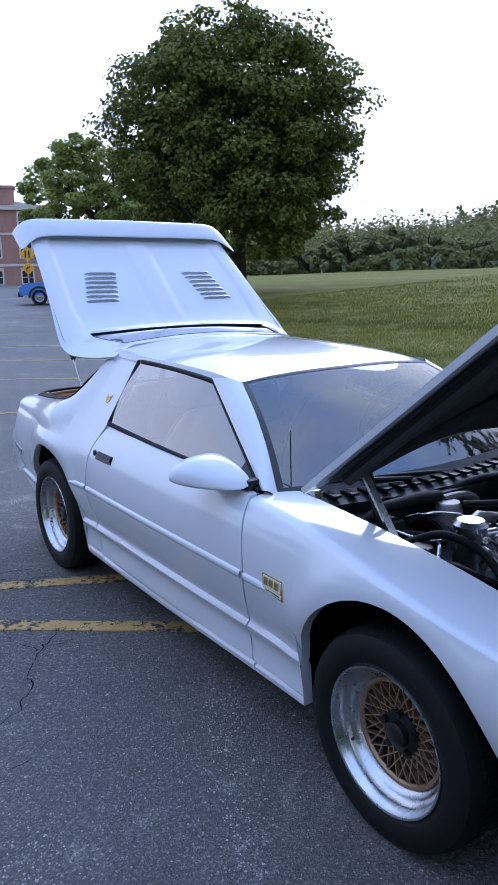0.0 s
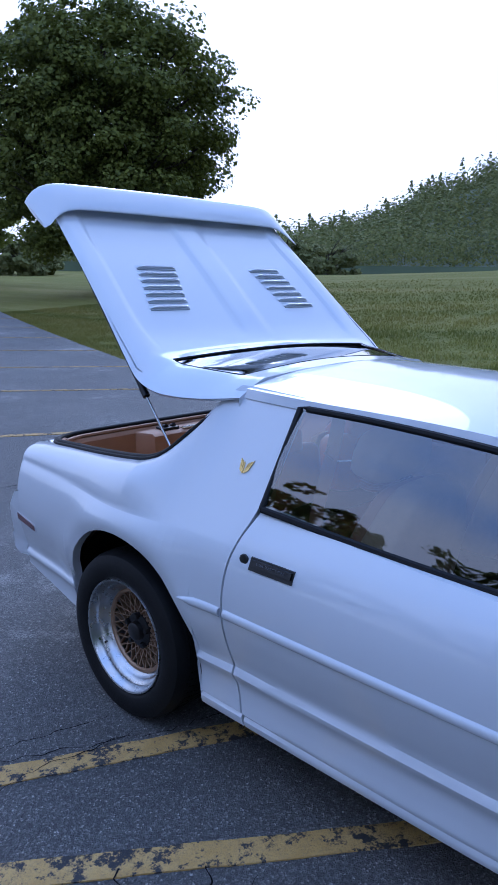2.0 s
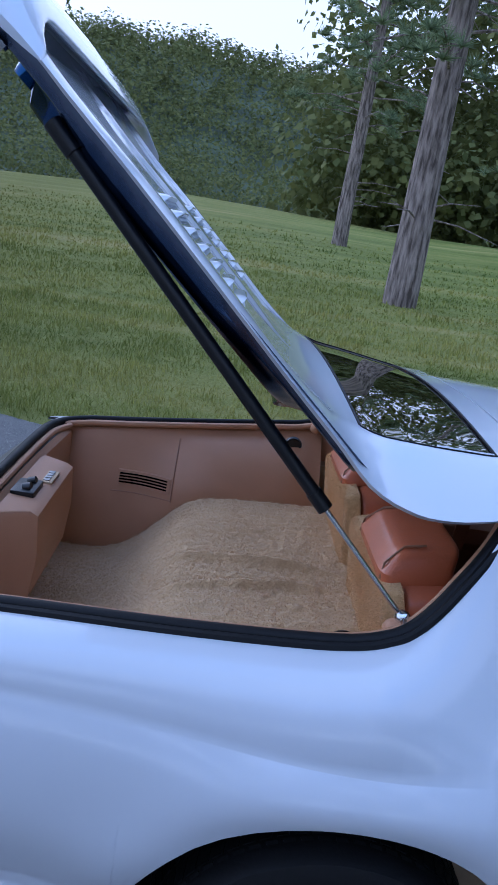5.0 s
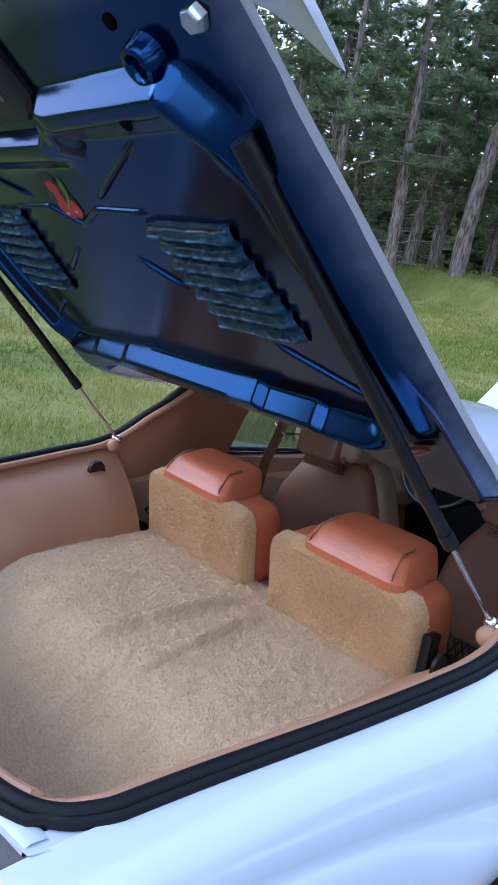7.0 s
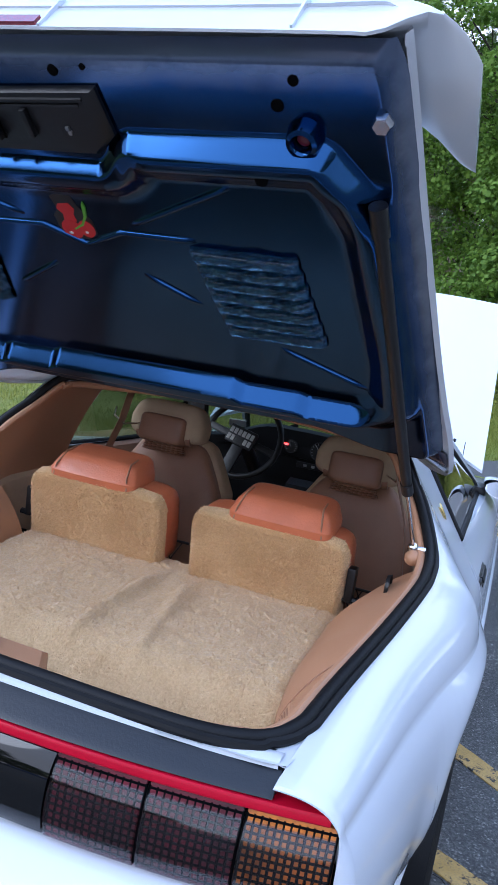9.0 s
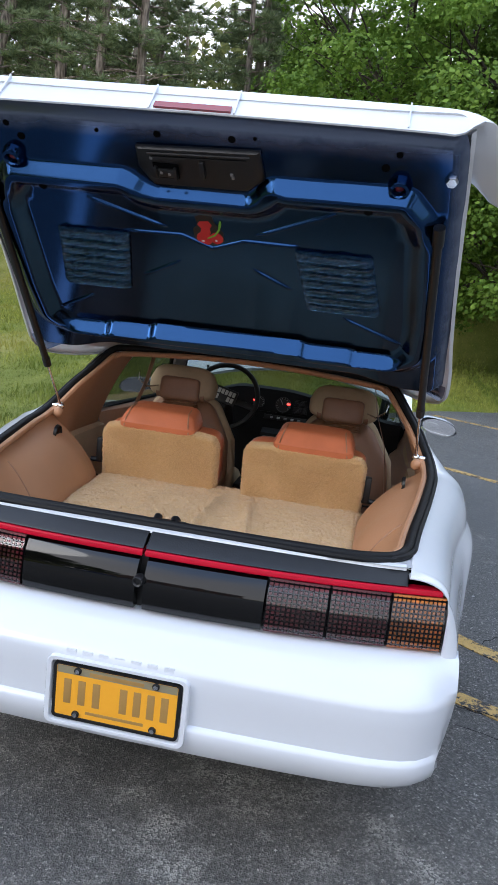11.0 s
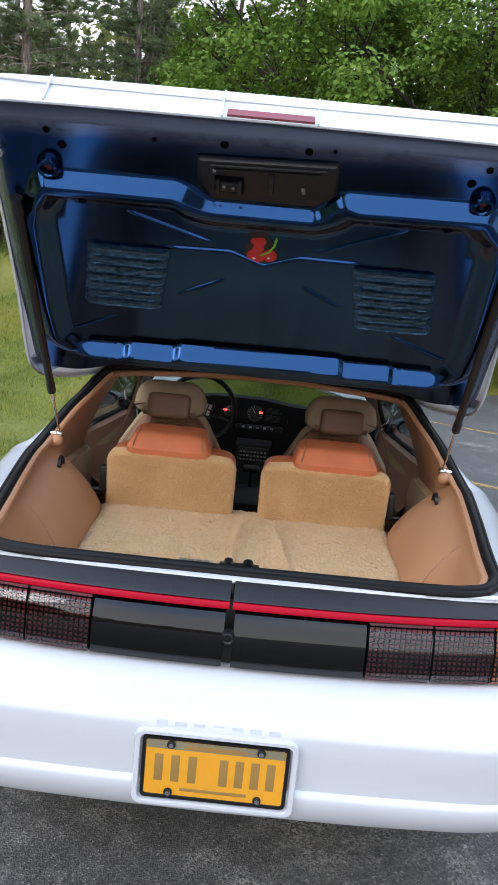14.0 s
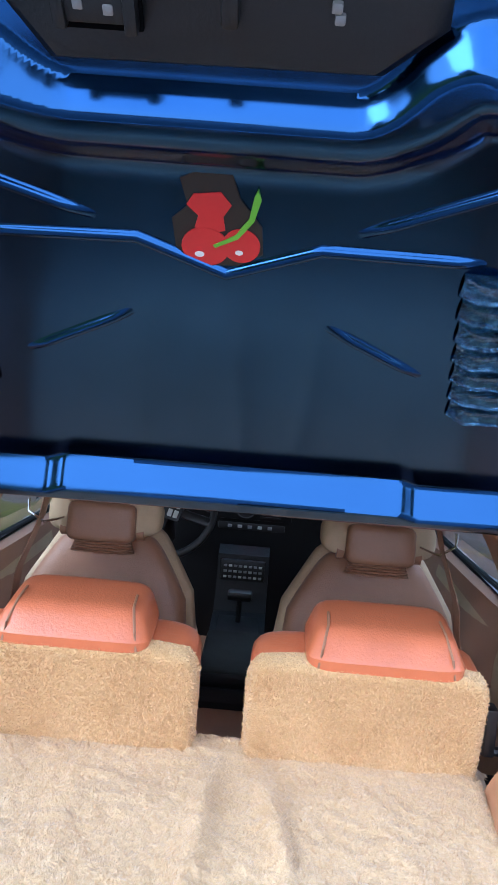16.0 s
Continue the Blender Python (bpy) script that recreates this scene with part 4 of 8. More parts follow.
# ---- hatch: outer skin with upright rear window, spoiler, inner panel ----
HATCH = part("hatch", bmesh.new(), M_PAINT, CAR, "raised white hatch with louvred deck and spoiler")
H_TAB = [(-0.775, (1.952, 0.655, 1.922)), (-0.70, (1.872, 0.664, 1.856)), (-0.60, (1.770, 0.676, 1.764)), (-0.45, (1.638, 0.694, 1.630)), (-0.29, (1.488, 0.716, 1.482)), (-0.18, (1.386, 0.735, 1.380)), (-0.10, (1.326, 0.75, 1.308)), (-0.03, (1.316, 0.756, 1.242)), (0.05, (1.311, 0.748, 1.206)), (0.12, (1.304, 0.724, 1.194)), (0.20, (1.296, 0.682, 1.190)), (0.26, (1.290, 0.650, 1.193)), (0.315, (1.284, 0.618, 1.198)), (0.345, (1.282, 0.606, 1.201))]


def hatch_pt(y, q):
    """Outer skin: q from -1 to 1 across."""
    zc, xe, ze = curve_at(H_TAB, y)
    a = abs(q)
    flat = curve_at([(-0.75, 0.93), (-0.3, 0.92), (-0.12, 0.85), (-0.02, 0.77), (0.24, 0.77), (0.3, 0.80)], y)
    panel = curve_at([(-0.78, 0.0), (-0.70, 1.0), (-0.20, 1.0), (-0.08, 0.0), (0.3, 0.0)], y)
    rim_q = curve_at([(-0.70, 0.845), (-0.25, 0.84), (-0.08, 0.78)], y)
    deck_dip = 0.011 * max(0.0, min(1.0, (rim_q - a) / 0.018)) * panel
    spine = 0.010 * max(0.0, min(1.0, (0.088 - a * xe) / 0.022)) * curve_at([(-0.72, 0.0), (-0.64, 1.0), (-0.26, 1.0), (-0.14, 0.0)], y)
    crown = 0.034 * curve_at([(-0.12, 0.0), (0.02, 1.0), (0.24, 1.0), (0.34, 0.8)], y)
    if a < flat:
        z = zc - crown * (a / flat) ** 2 - deck_dip + spine + 0.004 * (a / flat) ** 4
    else:
        k = (a - flat) / (1 - flat)
        z0 = zc + 0.004 - crown
        z = z0 + (ze - z0) * (k ** curve_at([(-0.2, 1.9), (-0.02, 1.25), (0.3, 1.2)], y))
    return Vector((q * (xe + 0.018) + curve_at([(-0.78, -0.016), (0.0, -0.008), (0.3, 0.0)], y), y, z))


bm = bmesh.new()
ys = spread(-0.775, -0.12, 30) + spread(-0.10, -0.045, 4)[:-1] + spread(-0.035, 0.258, 13) + [0.29, 0.315, 0.345]
qs = sorted([math.copysign(abs(q) ** 0.85, q) for q in spread(-1, 1, 90)] + [-0.77, 0.77])
rows = []
for y in ys:
    r = [hatch_pt(y, q) for q in qs]
    r = [r[0] + Vector((0.010, 0.0, -0.008))] + r + [r[-1] + Vector((-0.010, 0.0, -0.008))]
    rows.append(r)
rows = [[p + Vector((0, 0.010, -0.012)) for p in rows[0]]] + rows
rows.append([p + Vector((0, 0.001, -0.03)) for p in rows[-1]])
vs = add_grid(bm, rows, flip=True)
# cut the window out of the skin, and the two louvre panels
kill = []
for f in bm.faces:
    c = f.calc_center_median()
    if -0.035 < c.y < 0.258 and abs(c.x) / curve_at(H_TAB, c.y)[1] < 0.77:
        kill.append(f)
bmesh.ops.delete(bm, geom=kill, context="FACES")
skin = part("deck_skin", bm, M_PAINT, HATCH, "white deck skin")
for s in (1, -1):
    bm = bmesh.new()
    add_grid(bm, [[hatch_pt(y, s * q) + Vector((0, 0, -0.007)) for q in (0.84, 0.89, 0.94, 0.965, 0.98)] for y in spread(-0.06, 0.06, 8)], flip=s < 0)
    part("side_lining", bm, M_BLUE, HATCH, "dark blue lining of the hatch shoulder")
bm = bmesh.new()
add_grid(bm, [[hatch_pt(y, q) + Vector((0, 0, -0.004)) for q in spread(-0.79, 0.79, 24)] for y in spread(-0.035, 0.272, 10)], flip=True)
M_BACKGLASS = glass_material("hatch_window_glass", (0.10, 0.11, 0.11), 4.2, 2.0)
rw = part("rear_window", bm, M_BACKGLASS, HATCH, "small glossy rear window")
bm = bmesh.new()
loop = [hatch_pt(-0.035, q) for q in spread(-0.77, 0.77, 24)] + [hatch_pt(y, 0.77) for y in spread(-0.02, 0.256, 8)] + [hatch_pt(0.257, q) for q in spread(0.77, -0.77, 16)] + [hatch_pt(y, -0.77) for y in spread(0.256, -0.034, 8)]
tube(bm, loop[:25], 0.0035, 6, False)
tube(bm, loop[24:], 0.0022, 6, False)
part("window_seal", bm, M_RUBBER, rw)

# louvres: a raised lip each, over a grey bar coloured as the slot's shade
def deck_frame(x, y):
    """Pose on the deck skin: x across, y along it towards the roof, z out of it."""
    xe = curve_at(H_TAB, y)[1]
    p = hatch_pt(y, x / xe)
    t = (hatch_pt(y + 0.01, x / xe) - hatch_pt(y - 0.01, x / xe)).normalized()
    nrm = Vector((1, 0, 0)).cross(t).normalized()
    m = Matrix((Vector((1, 0, 0)), t, nrm)).transposed().to_4x4()
    return Matrix.Translation(p) @ m


M_SLOT_SHADE = simple("grey_slot_shade", (0.36, 0.39, 0.41), 0.5, var=0.15, scale=40)
for s in (1, -1):
    for k in range(7):
        y = -0.285 - 0.0285 * k
        shift = -0.012 * (k - 3) * s * 0.9
        xc = (0.362 + 0 * k) * s + shift
        m = deck_frame(xc, y)
        bm = bmesh.new()
        rows = [[Vector((x, yy, zz)) for x in spread(-0.108, 0.108, 12)] for yy, zz in ((-0.016, 0.001), (-0.010, 0.007), (-0.002, 0.0135), (0.004, 0.015), (0.005, 0.012), (0.004, 0.002))]
        for r in rows:
            for j, p in enumerate(r):
                e = min(1, min(j, 12 - j) / 1.5)
                p.z = 0.001 + (p.z - 0.001) * e
        add_grid(bm, [[m @ p for p in r] for r in rows])
        part("louvre", bm, M_PAINT, skin)
        bm = bmesh.new()
        box(bm, (-0.102, 0.0045, -0.004), (0.102, 0.0125, 0.0035), 0.0, m)
        part("louvre_slot", bm, M_SLOT_SHADE, skin)

# ---- hatch details: plane of the inner panel, s up it from the front edge, h out of its top ----
def hp(x, s, h=0.0):
    return Vector((x, -0.029 - 0.749 * s + 0.662 * h, 1.254 + 0.662 * s + 0.749 * h))


WING = [(0.0, ((0.868, 0.050), (1.016, 0.066))), (0.55, ((0.866, 0.048), (1.016, 0.060))), (0.64, ((0.856, 0.043), (1.018, 0.050))), (0.70, ((0.825, 0.030), (1.010, 0.032))), (0.74, ((0.792, 0.018), (0.99, 0.010))), (0.765, ((0.785, 0.008), (0.965, -0.012)))]
WING_T = [(x, (a[0], a[1], b[0], b[1])) for x, (a, b) in WING]
bm = bmesh.new()
rows = []
for i in range(61):
    q = -1 + 2 * i / 60
    x = 0.765 * math.copysign(1 - (1 - abs(q)) ** 1.25, q)
    sf, hf, sr, hr = curve_at(WING_T, abs(x))
    th = 0.030 if abs(x) < 0.66 else 0.030 - 0.016 * (abs(x) - 0.66) / 0.105
    xo = x - 0.012
    ring = []
    fat = smooth01((0.70 - abs(x)) / 0.08)
    for k in range(28):
        a = 2 * math.pi * k / 28
        c, sn = math.cos(a), math.sin(a)
        u = 0.5 - 0.5 * math.copysign(abs(c) ** 0.75, c)
        v = math.copysign(abs(sn) ** 0.8, sn) * 0.5
        h = hf + (hr - hf) * u + v * th * (0.55 + 0.9 * u * (1.5 - u))
        if sn < 0:
            h = hf + (hr - hf) * u + v * th * (0.55 + 0.9 * u * (1.5 - u)) * (1 - 0.75 * smooth01((u - 0.55) / 0.4))
            h -= fat * curve_at([(0.0, 0.0), (0.5, 0.008), (0.80, 0.030), (0.90, 0.070), (0.95, 0.096), (1.0, 0.098)], u)
        ring.append(hp(xo, sf + (sr - sf) * u + (0.007 * fat * smooth01((u - 0.7) / 0.25) if sn < -0.01 else 0.0), h))
    rows.append(ring)
vs = add_grid(bm, rows, close_v=True)
bm.faces.new(vs[0])
bm.faces.new(list(reversed(vs[-1])))
SPOILER = part("spoiler", bm, M_PAINT, HATCH, "white wrap-around rear spoiler")
for x in (-0.52, -0.125, 0.088, 0.50):
    bm = bmesh.new()
    rows = [[hp(x + dx, s0, h) for s0, h in ((1.0, 0.0), (1.0, 0.045), (1.01, 0.048), (1.0255, 0.058), (1.0255, -0.033), (1.014, -0.033))] for dx in (-0.002, 0.002)]
    vs = add_grid(bm, rows, close_v=True)
    bm.faces.new(vs[0])
    bm.faces.new(list(reversed(vs[1])))
    part("spoiler_post", bm, M_PAINT, SPOILER)
M_BRAKE = simple("red_brake_lens", (0.20, 0.012, 0.02), 0.25, var=0.15, scale=30, coat=0.6)
bm = bmesh.new()
rows = [[hp(x, s0, h) for s0, h in ((1.016, -0.030), (1.0270, -0.030), (1.0270, -0.010), (1.016, -0.010))] for x in spread(-0.113, 0.080, 4)]
vs = add_grid(bm, rows, close_v=True)
bm.faces.new(vs[0])
bm.faces.new(list(reversed(vs[-1])))
part("brake_lamp", bm, M_BRAKE, SPOILER, "slim red high brake lamp")

# inner panel relief
BEAD = [(-0.575, 0.822), (-0.222, 0.822), (-0.158, 0.765), (0.120, 0.765), (0.168, 0.832), (0.53, 0.838), (0.588, 0.765), (0.630, 0.35), (0.630, 0.20), (0.58, 0.158), (-0.58, 0.150), (-0.640, 0.19), (-0.640, 0.35), (-0.610, 0.745)]
RIBS = [((-0.29, 0.611), (-0.236, 0.613), (-0.099, 0.617), (-0.009, 0.576), (0.087, 0.616), (0.232, 0.615), (0.26, 0.614)), ((0.107, 0.633), (0.236, 0.694), (0.36, 0.752)), ((-0.377, 0.73), (-0.125, 0.634)), ((-0.102, 0.518), (-0.26, 0.426)), ((-0.43, 0.32), (-0.595, 0.225)), ((0.091, 0.516), (0.235, 0.430)), ((0.368, 0.345), (0.584, 0.24))]

dense = []
for i in range(len(BEAD)):
    (xa, sa), (xb, sb) = BEAD[i], BEAD[(i + 1) % len(BEAD)]
    m_ = max(1, int(math.hypot(xb - xa, sb - sa) / 0.045))
    dense += [(xa + (xb - xa) * k / m_, sa + (sb - sa) * k / m_) for k in range(m_)]
BEAD = dense
for _ in range(2):
    BEAD = [q for i in range(len(BEAD)) for q in ((BEAD[i][0] * 0.75 + BEAD[(i + 1) % len(BEAD)][0] * 0.25, BEAD[i][1] * 0.75 + BEAD[(i + 1) % len(BEAD)][1] * 0.25), (BEAD[i][0] * 0.25 + BEAD[(i + 1) % len(BEAD)][0] * 0.75, BEAD[i][1] * 0.25 + BEAD[(i + 1) % len(BEAD)][1] * 0.75))]
BA = np.array(BEAD)
BD = np.roll(BA, -1, 0) - BA
BL = (BD ** 2).sum(1)


def smooth_np(k):
    k = np.clip(k, 0, 1)
    return k * k * (3 - 2 * k)


def ramp_np(k):
    """A straight ramp with rounded ends."""
    k = np.clip(k, 0, 1)
    return np.where(k < 0.15, k * k / 0.255, np.where(k > 0.85, 1 - (1 - k) ** 2 / 0.255, (k - 0.075) / 0.85))


def relief_row(xs, ss):
    """Height of the pressed bead out of the lining, for arrays of x and s: a steep upper face across, rounder down the sides."""
    q = np.stack([xs, ss], 1)[:, None, :] - BA[None]
    k = np.clip((q * BD).sum(2) / BL, 0, 1)
    d2 = ((q - k[:, :, None] * BD) ** 2).sum(2)
    near = d2.argmin(1)
    pick = np.arange(len(xs))
    e = np.sqrt(d2[pick, near])
    e = np.where(BD[near, 0] * q[pick, near, 1] - BD[near, 1] * q[pick, near, 0] > 0, e, -e)
    top = smooth_np((ss - 0.66) / 0.13)
    low = smooth_np((0.27 - ss) / 0.07)
    deep = smooth_np((abs(xs) - 0.14) / 0.08)
    h_top = (0.028 + 0.015 * deep) * ramp_np((0.017 - e) / (0.022 + 0.013 * deep)) * smooth_np((e + 0.088) / 0.060)
    step = 0.018 - 0.012 * smooth_np((0.275 - abs(xs)) / 0.03) - 0.010 * smooth_np((0.435 - abs(xs)) / 0.03)
    h_low = 0.048 * ramp_np((e + 0.046 - step) / 0.029) * smooth_np((0.038 - e) / 0.036)
    h_side = 0.030 * smooth_np((0.062 - abs(e)) / 0.058)
    side = smooth_np((abs(xs) - 0.53) / 0.07)
    return h_side * (1 - top) * (1 - low) + h_top * top + (h_side * side + h_low * (1 - side)) * low


def relief(x, s):
    return float(relief_row(np.array([x]), np.array([s]))[0])


bm = bmesh.new()
rows = []
NS, NX = 300, 300
flats = []
for i in range(NS + 1):
    sn_ = 0.042 + 0.952 * i / NS
    hw = 0.757 - 0.090 * sn_ / 0.955
    if sn_ < 0.09:
        hw -= 0.05 * (1 - (sn_ - 0.042) / 0.048) ** 2
    if sn_ > 0.93:
        hw -= 0.012 * ((sn_ - 0.93) / 0.064) ** 2
    xs_ = hw * np.linspace(-1, 1, NX + 1)
    ss_ = sn_ - 0.055 * smooth_np((abs(xs_) - 0.42) / 0.2) * (1 - i / NS) ** 3
    flats.append((xs_, ss_, hw, sn_, 0.006 + 0.009 * i / NS))


def lining(xs, ss, hw, sn, sh):
    edge = np.minimum.reduce([np.ones(len(xs)), (hw - abs(xs)) / 0.035, np.full(len(xs), (sn - 0.042) / 0.02 + 0.01), (0.994 - ss) / 0.03 + 0.2])
    return -0.026 * np.maximum(0, edge) - relief_row(xs - sh, ss)


for xs_, ss_, hw, sn_, sh in flats:
    rows.append([hp(float(x) - sh, float(q), float(h)) for x, q, h in zip(xs_, ss_, lining(xs_, ss_, hw, sn_, sh))])
add_grid(bm, rows, flip=False)
INNER = part("inner_panel", bm, M_BLUE, HATCH, "dark blue painted underside with pressed ribs")

def on_inner(x, s, h):
    return hp(x, s, -0.026 - h)


# pressed stiffening ribs: thin rounded ridges
for line in RIBS:
    bm = bmesh.new()
    pts = []
    for k in range(len(line) - 1):
        (xa, sa), (xb, sb) = line[k], line[k + 1]
        m_ = max(3, int(math.hypot(xb - xa, sb - sa) / 0.012))
        pts += [(xa + (xb - xa) * i / m_, sa + (sb - sa) * i / m_) for i in range(m_ if k < len(line) - 2 else m_ + 1)]
    rows = []
    for i, (x, s) in enumerate(pts):
        (xa, sa), (xb, sb) = pts[max(0, i - 1)], pts[min(len(pts) - 1, i + 1)]
        ln = math.hypot(xb - xa, sb - sa)
        nx_, ns_ = -(sb - sa) / ln, (xb - xa) / ln
        e = smooth01(min(i, len(pts) - 1 - i) / 4.0)
        rows.append([on_inner(x + nx_ * w, s + ns_ * w, relief(x, s) - 0.0015 + (h + 0.0015) * e) for w, h in ((-0.010, -0.0015), (-0.0068, 0.0006), (-0.0055, 0.0030), (-0.0042, 0.0052), (-0.0022, 0.0066), (0, 0.0070), (0.0022, 0.0066), (0.0042, 0.0052), (0.0055, 0.0030), (0.0068, 0.0006), (0.010, -0.0015))])
    add_grid(bm, rows)
    part("rib", bm, M_BLUE, INNER)


# black latch cover with chamfered lower corners
def on_latch(x, s, h):
    return on_inner(x, s - 0.013, h)


bm = bmesh.new()
out = [(-0.180, 0.925), (0.148, 0.937), (0.157, 0.852), (0.114, 0.814), (-0.148, 0.811), (-0.182, 0.862)]
for h0, h1, k in ((0.0, 0.030, 1.0),):
    lo = [bm.verts.new(on_latch(x, s, 0.0)) for x, s in out]
    mid_ = [bm.verts.new(on_latch(x, s, 0.008)) for x, s in out]
    cx, cs = -0.018, 0.868
    hi = [bm.verts.new(on_latch(cx + (x - cx) * 0.95, cs + (s - cs) * 0.93, 0.014)) for x, s in out]
    for a, b in ((lo, mid_), (mid_, hi)):
        for i in range(6):
            bm.faces.new((a[i], a[(i + 1) % 6], b[(i + 1) % 6], b[i]))
    bm.faces.new(hi)
LATCH = part("latch_cover", bm, M_BLACKP, HATCH, "black plastic latch cover")
# raised near-black block stands for the shade inside the latch recess
bm = bmesh.new()
box(bm, (-0.140, 0.838, 0.006), (-0.070, 0.884, 0.0165), 0.003)
for v in bm.verts:
    v.co = on_latch(v.co.x, v.co.y, v.co.z)
part("latch", bm, M_DARK, LATCH, "near-black block painted as the shaded latch recess")
bm = bmesh.new()
box(bm, (-0.133, 0.846, 0.012), (-0.078, 0.870, 0.024), 0.003)
box(bm, (-0.136, 0.842, 0.012), (-0.126, 0.876, 0.028), 0.003)
box(bm, (-0.083, 0.840, 0.012), (-0.073, 0.876, 0.028), 0.003)
for v in bm.verts:
    v.co = on_latch(v.co.x, v.co.y, v.co.z)
part("striker", bm, M_BLACKP, LATCH)
for x, s in ((-0.116, 0.860), (-0.094, 0.857), (0.072, 0.866), (0.075, 0.858), (-0.140, 0.898)):
    bm = bmesh.new()
    box(bm, (x - 0.004, s - 0.004, 0.012), (x + 0.004, s + 0.004, 0.0255 if s < 0.862 and x < 0 else 0.019), 0.0018)
    for v in bm.verts:
        v.co = on_latch(v.co.x, v.co.y, v.co.z)
    part("screw", bm, M_GREYM, LATCH)
bm = bmesh.new()
box(bm, (-0.012, 0.848, 0.010), (0.002, 0.902, 0.026), 0.005)
for v in bm.verts:
    v.co = on_latch(v.co.x, v.co.y, v.co.z)
part("pull_grip", bm, M_BLACKP, LATCH)
bm = bmesh.new()
for s0 in (0.0, -0.010):
    add_grid(bm, [[on_latch(x, s + s0 + 0.036 * (x + 0.015), h) for x in spread(-0.150 - s0, 0.122 + s0, 8)] for s, h in ((0.911, 0.012), (0.913, 0.018), (0.917, 0.018), (0.919, 0.012))])
part("cover_lip", bm, M_BLACKP, LATCH)

# crinkled tape over the louvres, seen from inside
def tape_material():
    m, nt, p = nodes_of("crinkled_blue_tape")
    n = noise_node(nt, 85, 6, 0.8)
    link(nt, ramp(nt, n.outputs[0], [(0.35, (0.004, 0.020, 0.055)), (0.75, (0.18, 0.42, 0.72))]).outputs[0], p.inputs["Base Color"])
    p.inputs["Roughness"].default_value = 0.07
    p.inputs["Metallic"].default_value = 1.0
    p.inputs["Coat Weight"].default_value = 0.25
    bump(nt, p, n.outputs[0], 1.0, 0.06)
    return m


M_TAPE = tape_material()
for cx in (0.363, -0.392):
    for k in range(7):
        bm = bmesh.new()
        s0 = 0.385 + 0.0335 * k
        rows = []
        sh = (0.012 * (3 - k)) * (1 if cx > 0 else -1) * 0.5
        for i in range(25):
            x = cx + sh + 0.112 * (-1 + 2 * i / 24)
            w = 0.006 * noise.noise((x * 40, k * 3.1, 0))
            rows.append([on_inner(x, s0 + 0.0150 * math.cos(a) + w * 0.3, max(-0.001, (0.025 + w) * math.sin(a) * min(1, 0.25 + min(i, 24 - i) / 2))) for a in spread(0, math.pi, 7)])
        add_grid(bm, rows)
        part("louvre_tape", bm, M_TAPE, INNER)

# sticker: red cherries with a green stalk
M_STRED = simple("red_sticker", (0.55, 0.02, 0.025), 0.35, var=0.1, scale=60)
M_STBLK = simple("black_sticker", (0.01, 0.01, 0.012), 0.4, var=0.1, scale=60)
M_STGRN = simple("green_sticker", (0.16, 0.42, 0.03), 0.4, var=0.1, scale=60)
STICKER = empty("sticker", "red cherry sticker with green stalk on the dark hatch lining", "sticker")


def decal(name, pts, mat, lift):
    bm = bmesh.new()
    lo = [bm.verts.new(on_inner(x, s, 0.0)) for x, s in pts]
    hi = [bm.verts.new(on_inner(x, s, lift)) for x, s in pts]
    n = len(pts)
    for i in range(n):
        bm.faces.new((lo[i], lo[(i + 1) % n], hi[(i + 1) % n], hi[i]))
    bm.faces.new(hi)
    return part(name, bm, mat, STICKER, "", False)


def ell(cx, cs, rx, rs, n=24):
    return [(cx + rx * math.cos(2 * math.pi * i / n), cs + rs * math.sin(2 * math.pi * i / n)) for i in range(n)]


decal("backing", [(-0.052, 0.690), (-0.030, 0.702), (-0.004, 0.700), (0.004, 0.672), (0.026, 0.640), (0.028, 0.606), (0.004, 0.590), (-0.044, 0.586), (-0.060, 0.610), (-0.062, 0.644), (-0.046, 0.660)], M_STBLK, 0.0015)
decal("cherry", ell(-0.030, 0.612, 0.024, 0.024), M_STRED, 0.003)
decal("cherry", ell(0.006, 0.616, 0.019, 0.021), M_STRED, 0.0028)
decal("petal", [(-0.047, 0.662), (-0.040, 0.674), (-0.014, 0.678), (-0.004, 0.664), (-0.012, 0.650), (-0.010, 0.634), (-0.030, 0.628), (-0.040, 0.636), (-0.036, 0.650)], M_STRED, 0.0026)
# small white highlights painted onto the cherries
M_STWHT = simple("white_sticker_glint", (0.7, 0.68, 0.66), 0.4, var=0.05, scale=60)
decal("glint", ell(-0.036, 0.603, 0.005, 0.0035, 12), M_STWHT, 0.0036)
decal("glint", ell(0.004, 0.608, 0.004, 0.003, 12), M_STWHT, 0.0034)
decal("stalk", [(-0.022, 0.616), (0.000, 0.630), (0.013, 0.650), (0.017, 0.674), (0.021, 0.684), (0.024, 0.672), (0.018, 0.648), (0.003, 0.626), (-0.020, 0.613)], M_STGRN, 0.004)

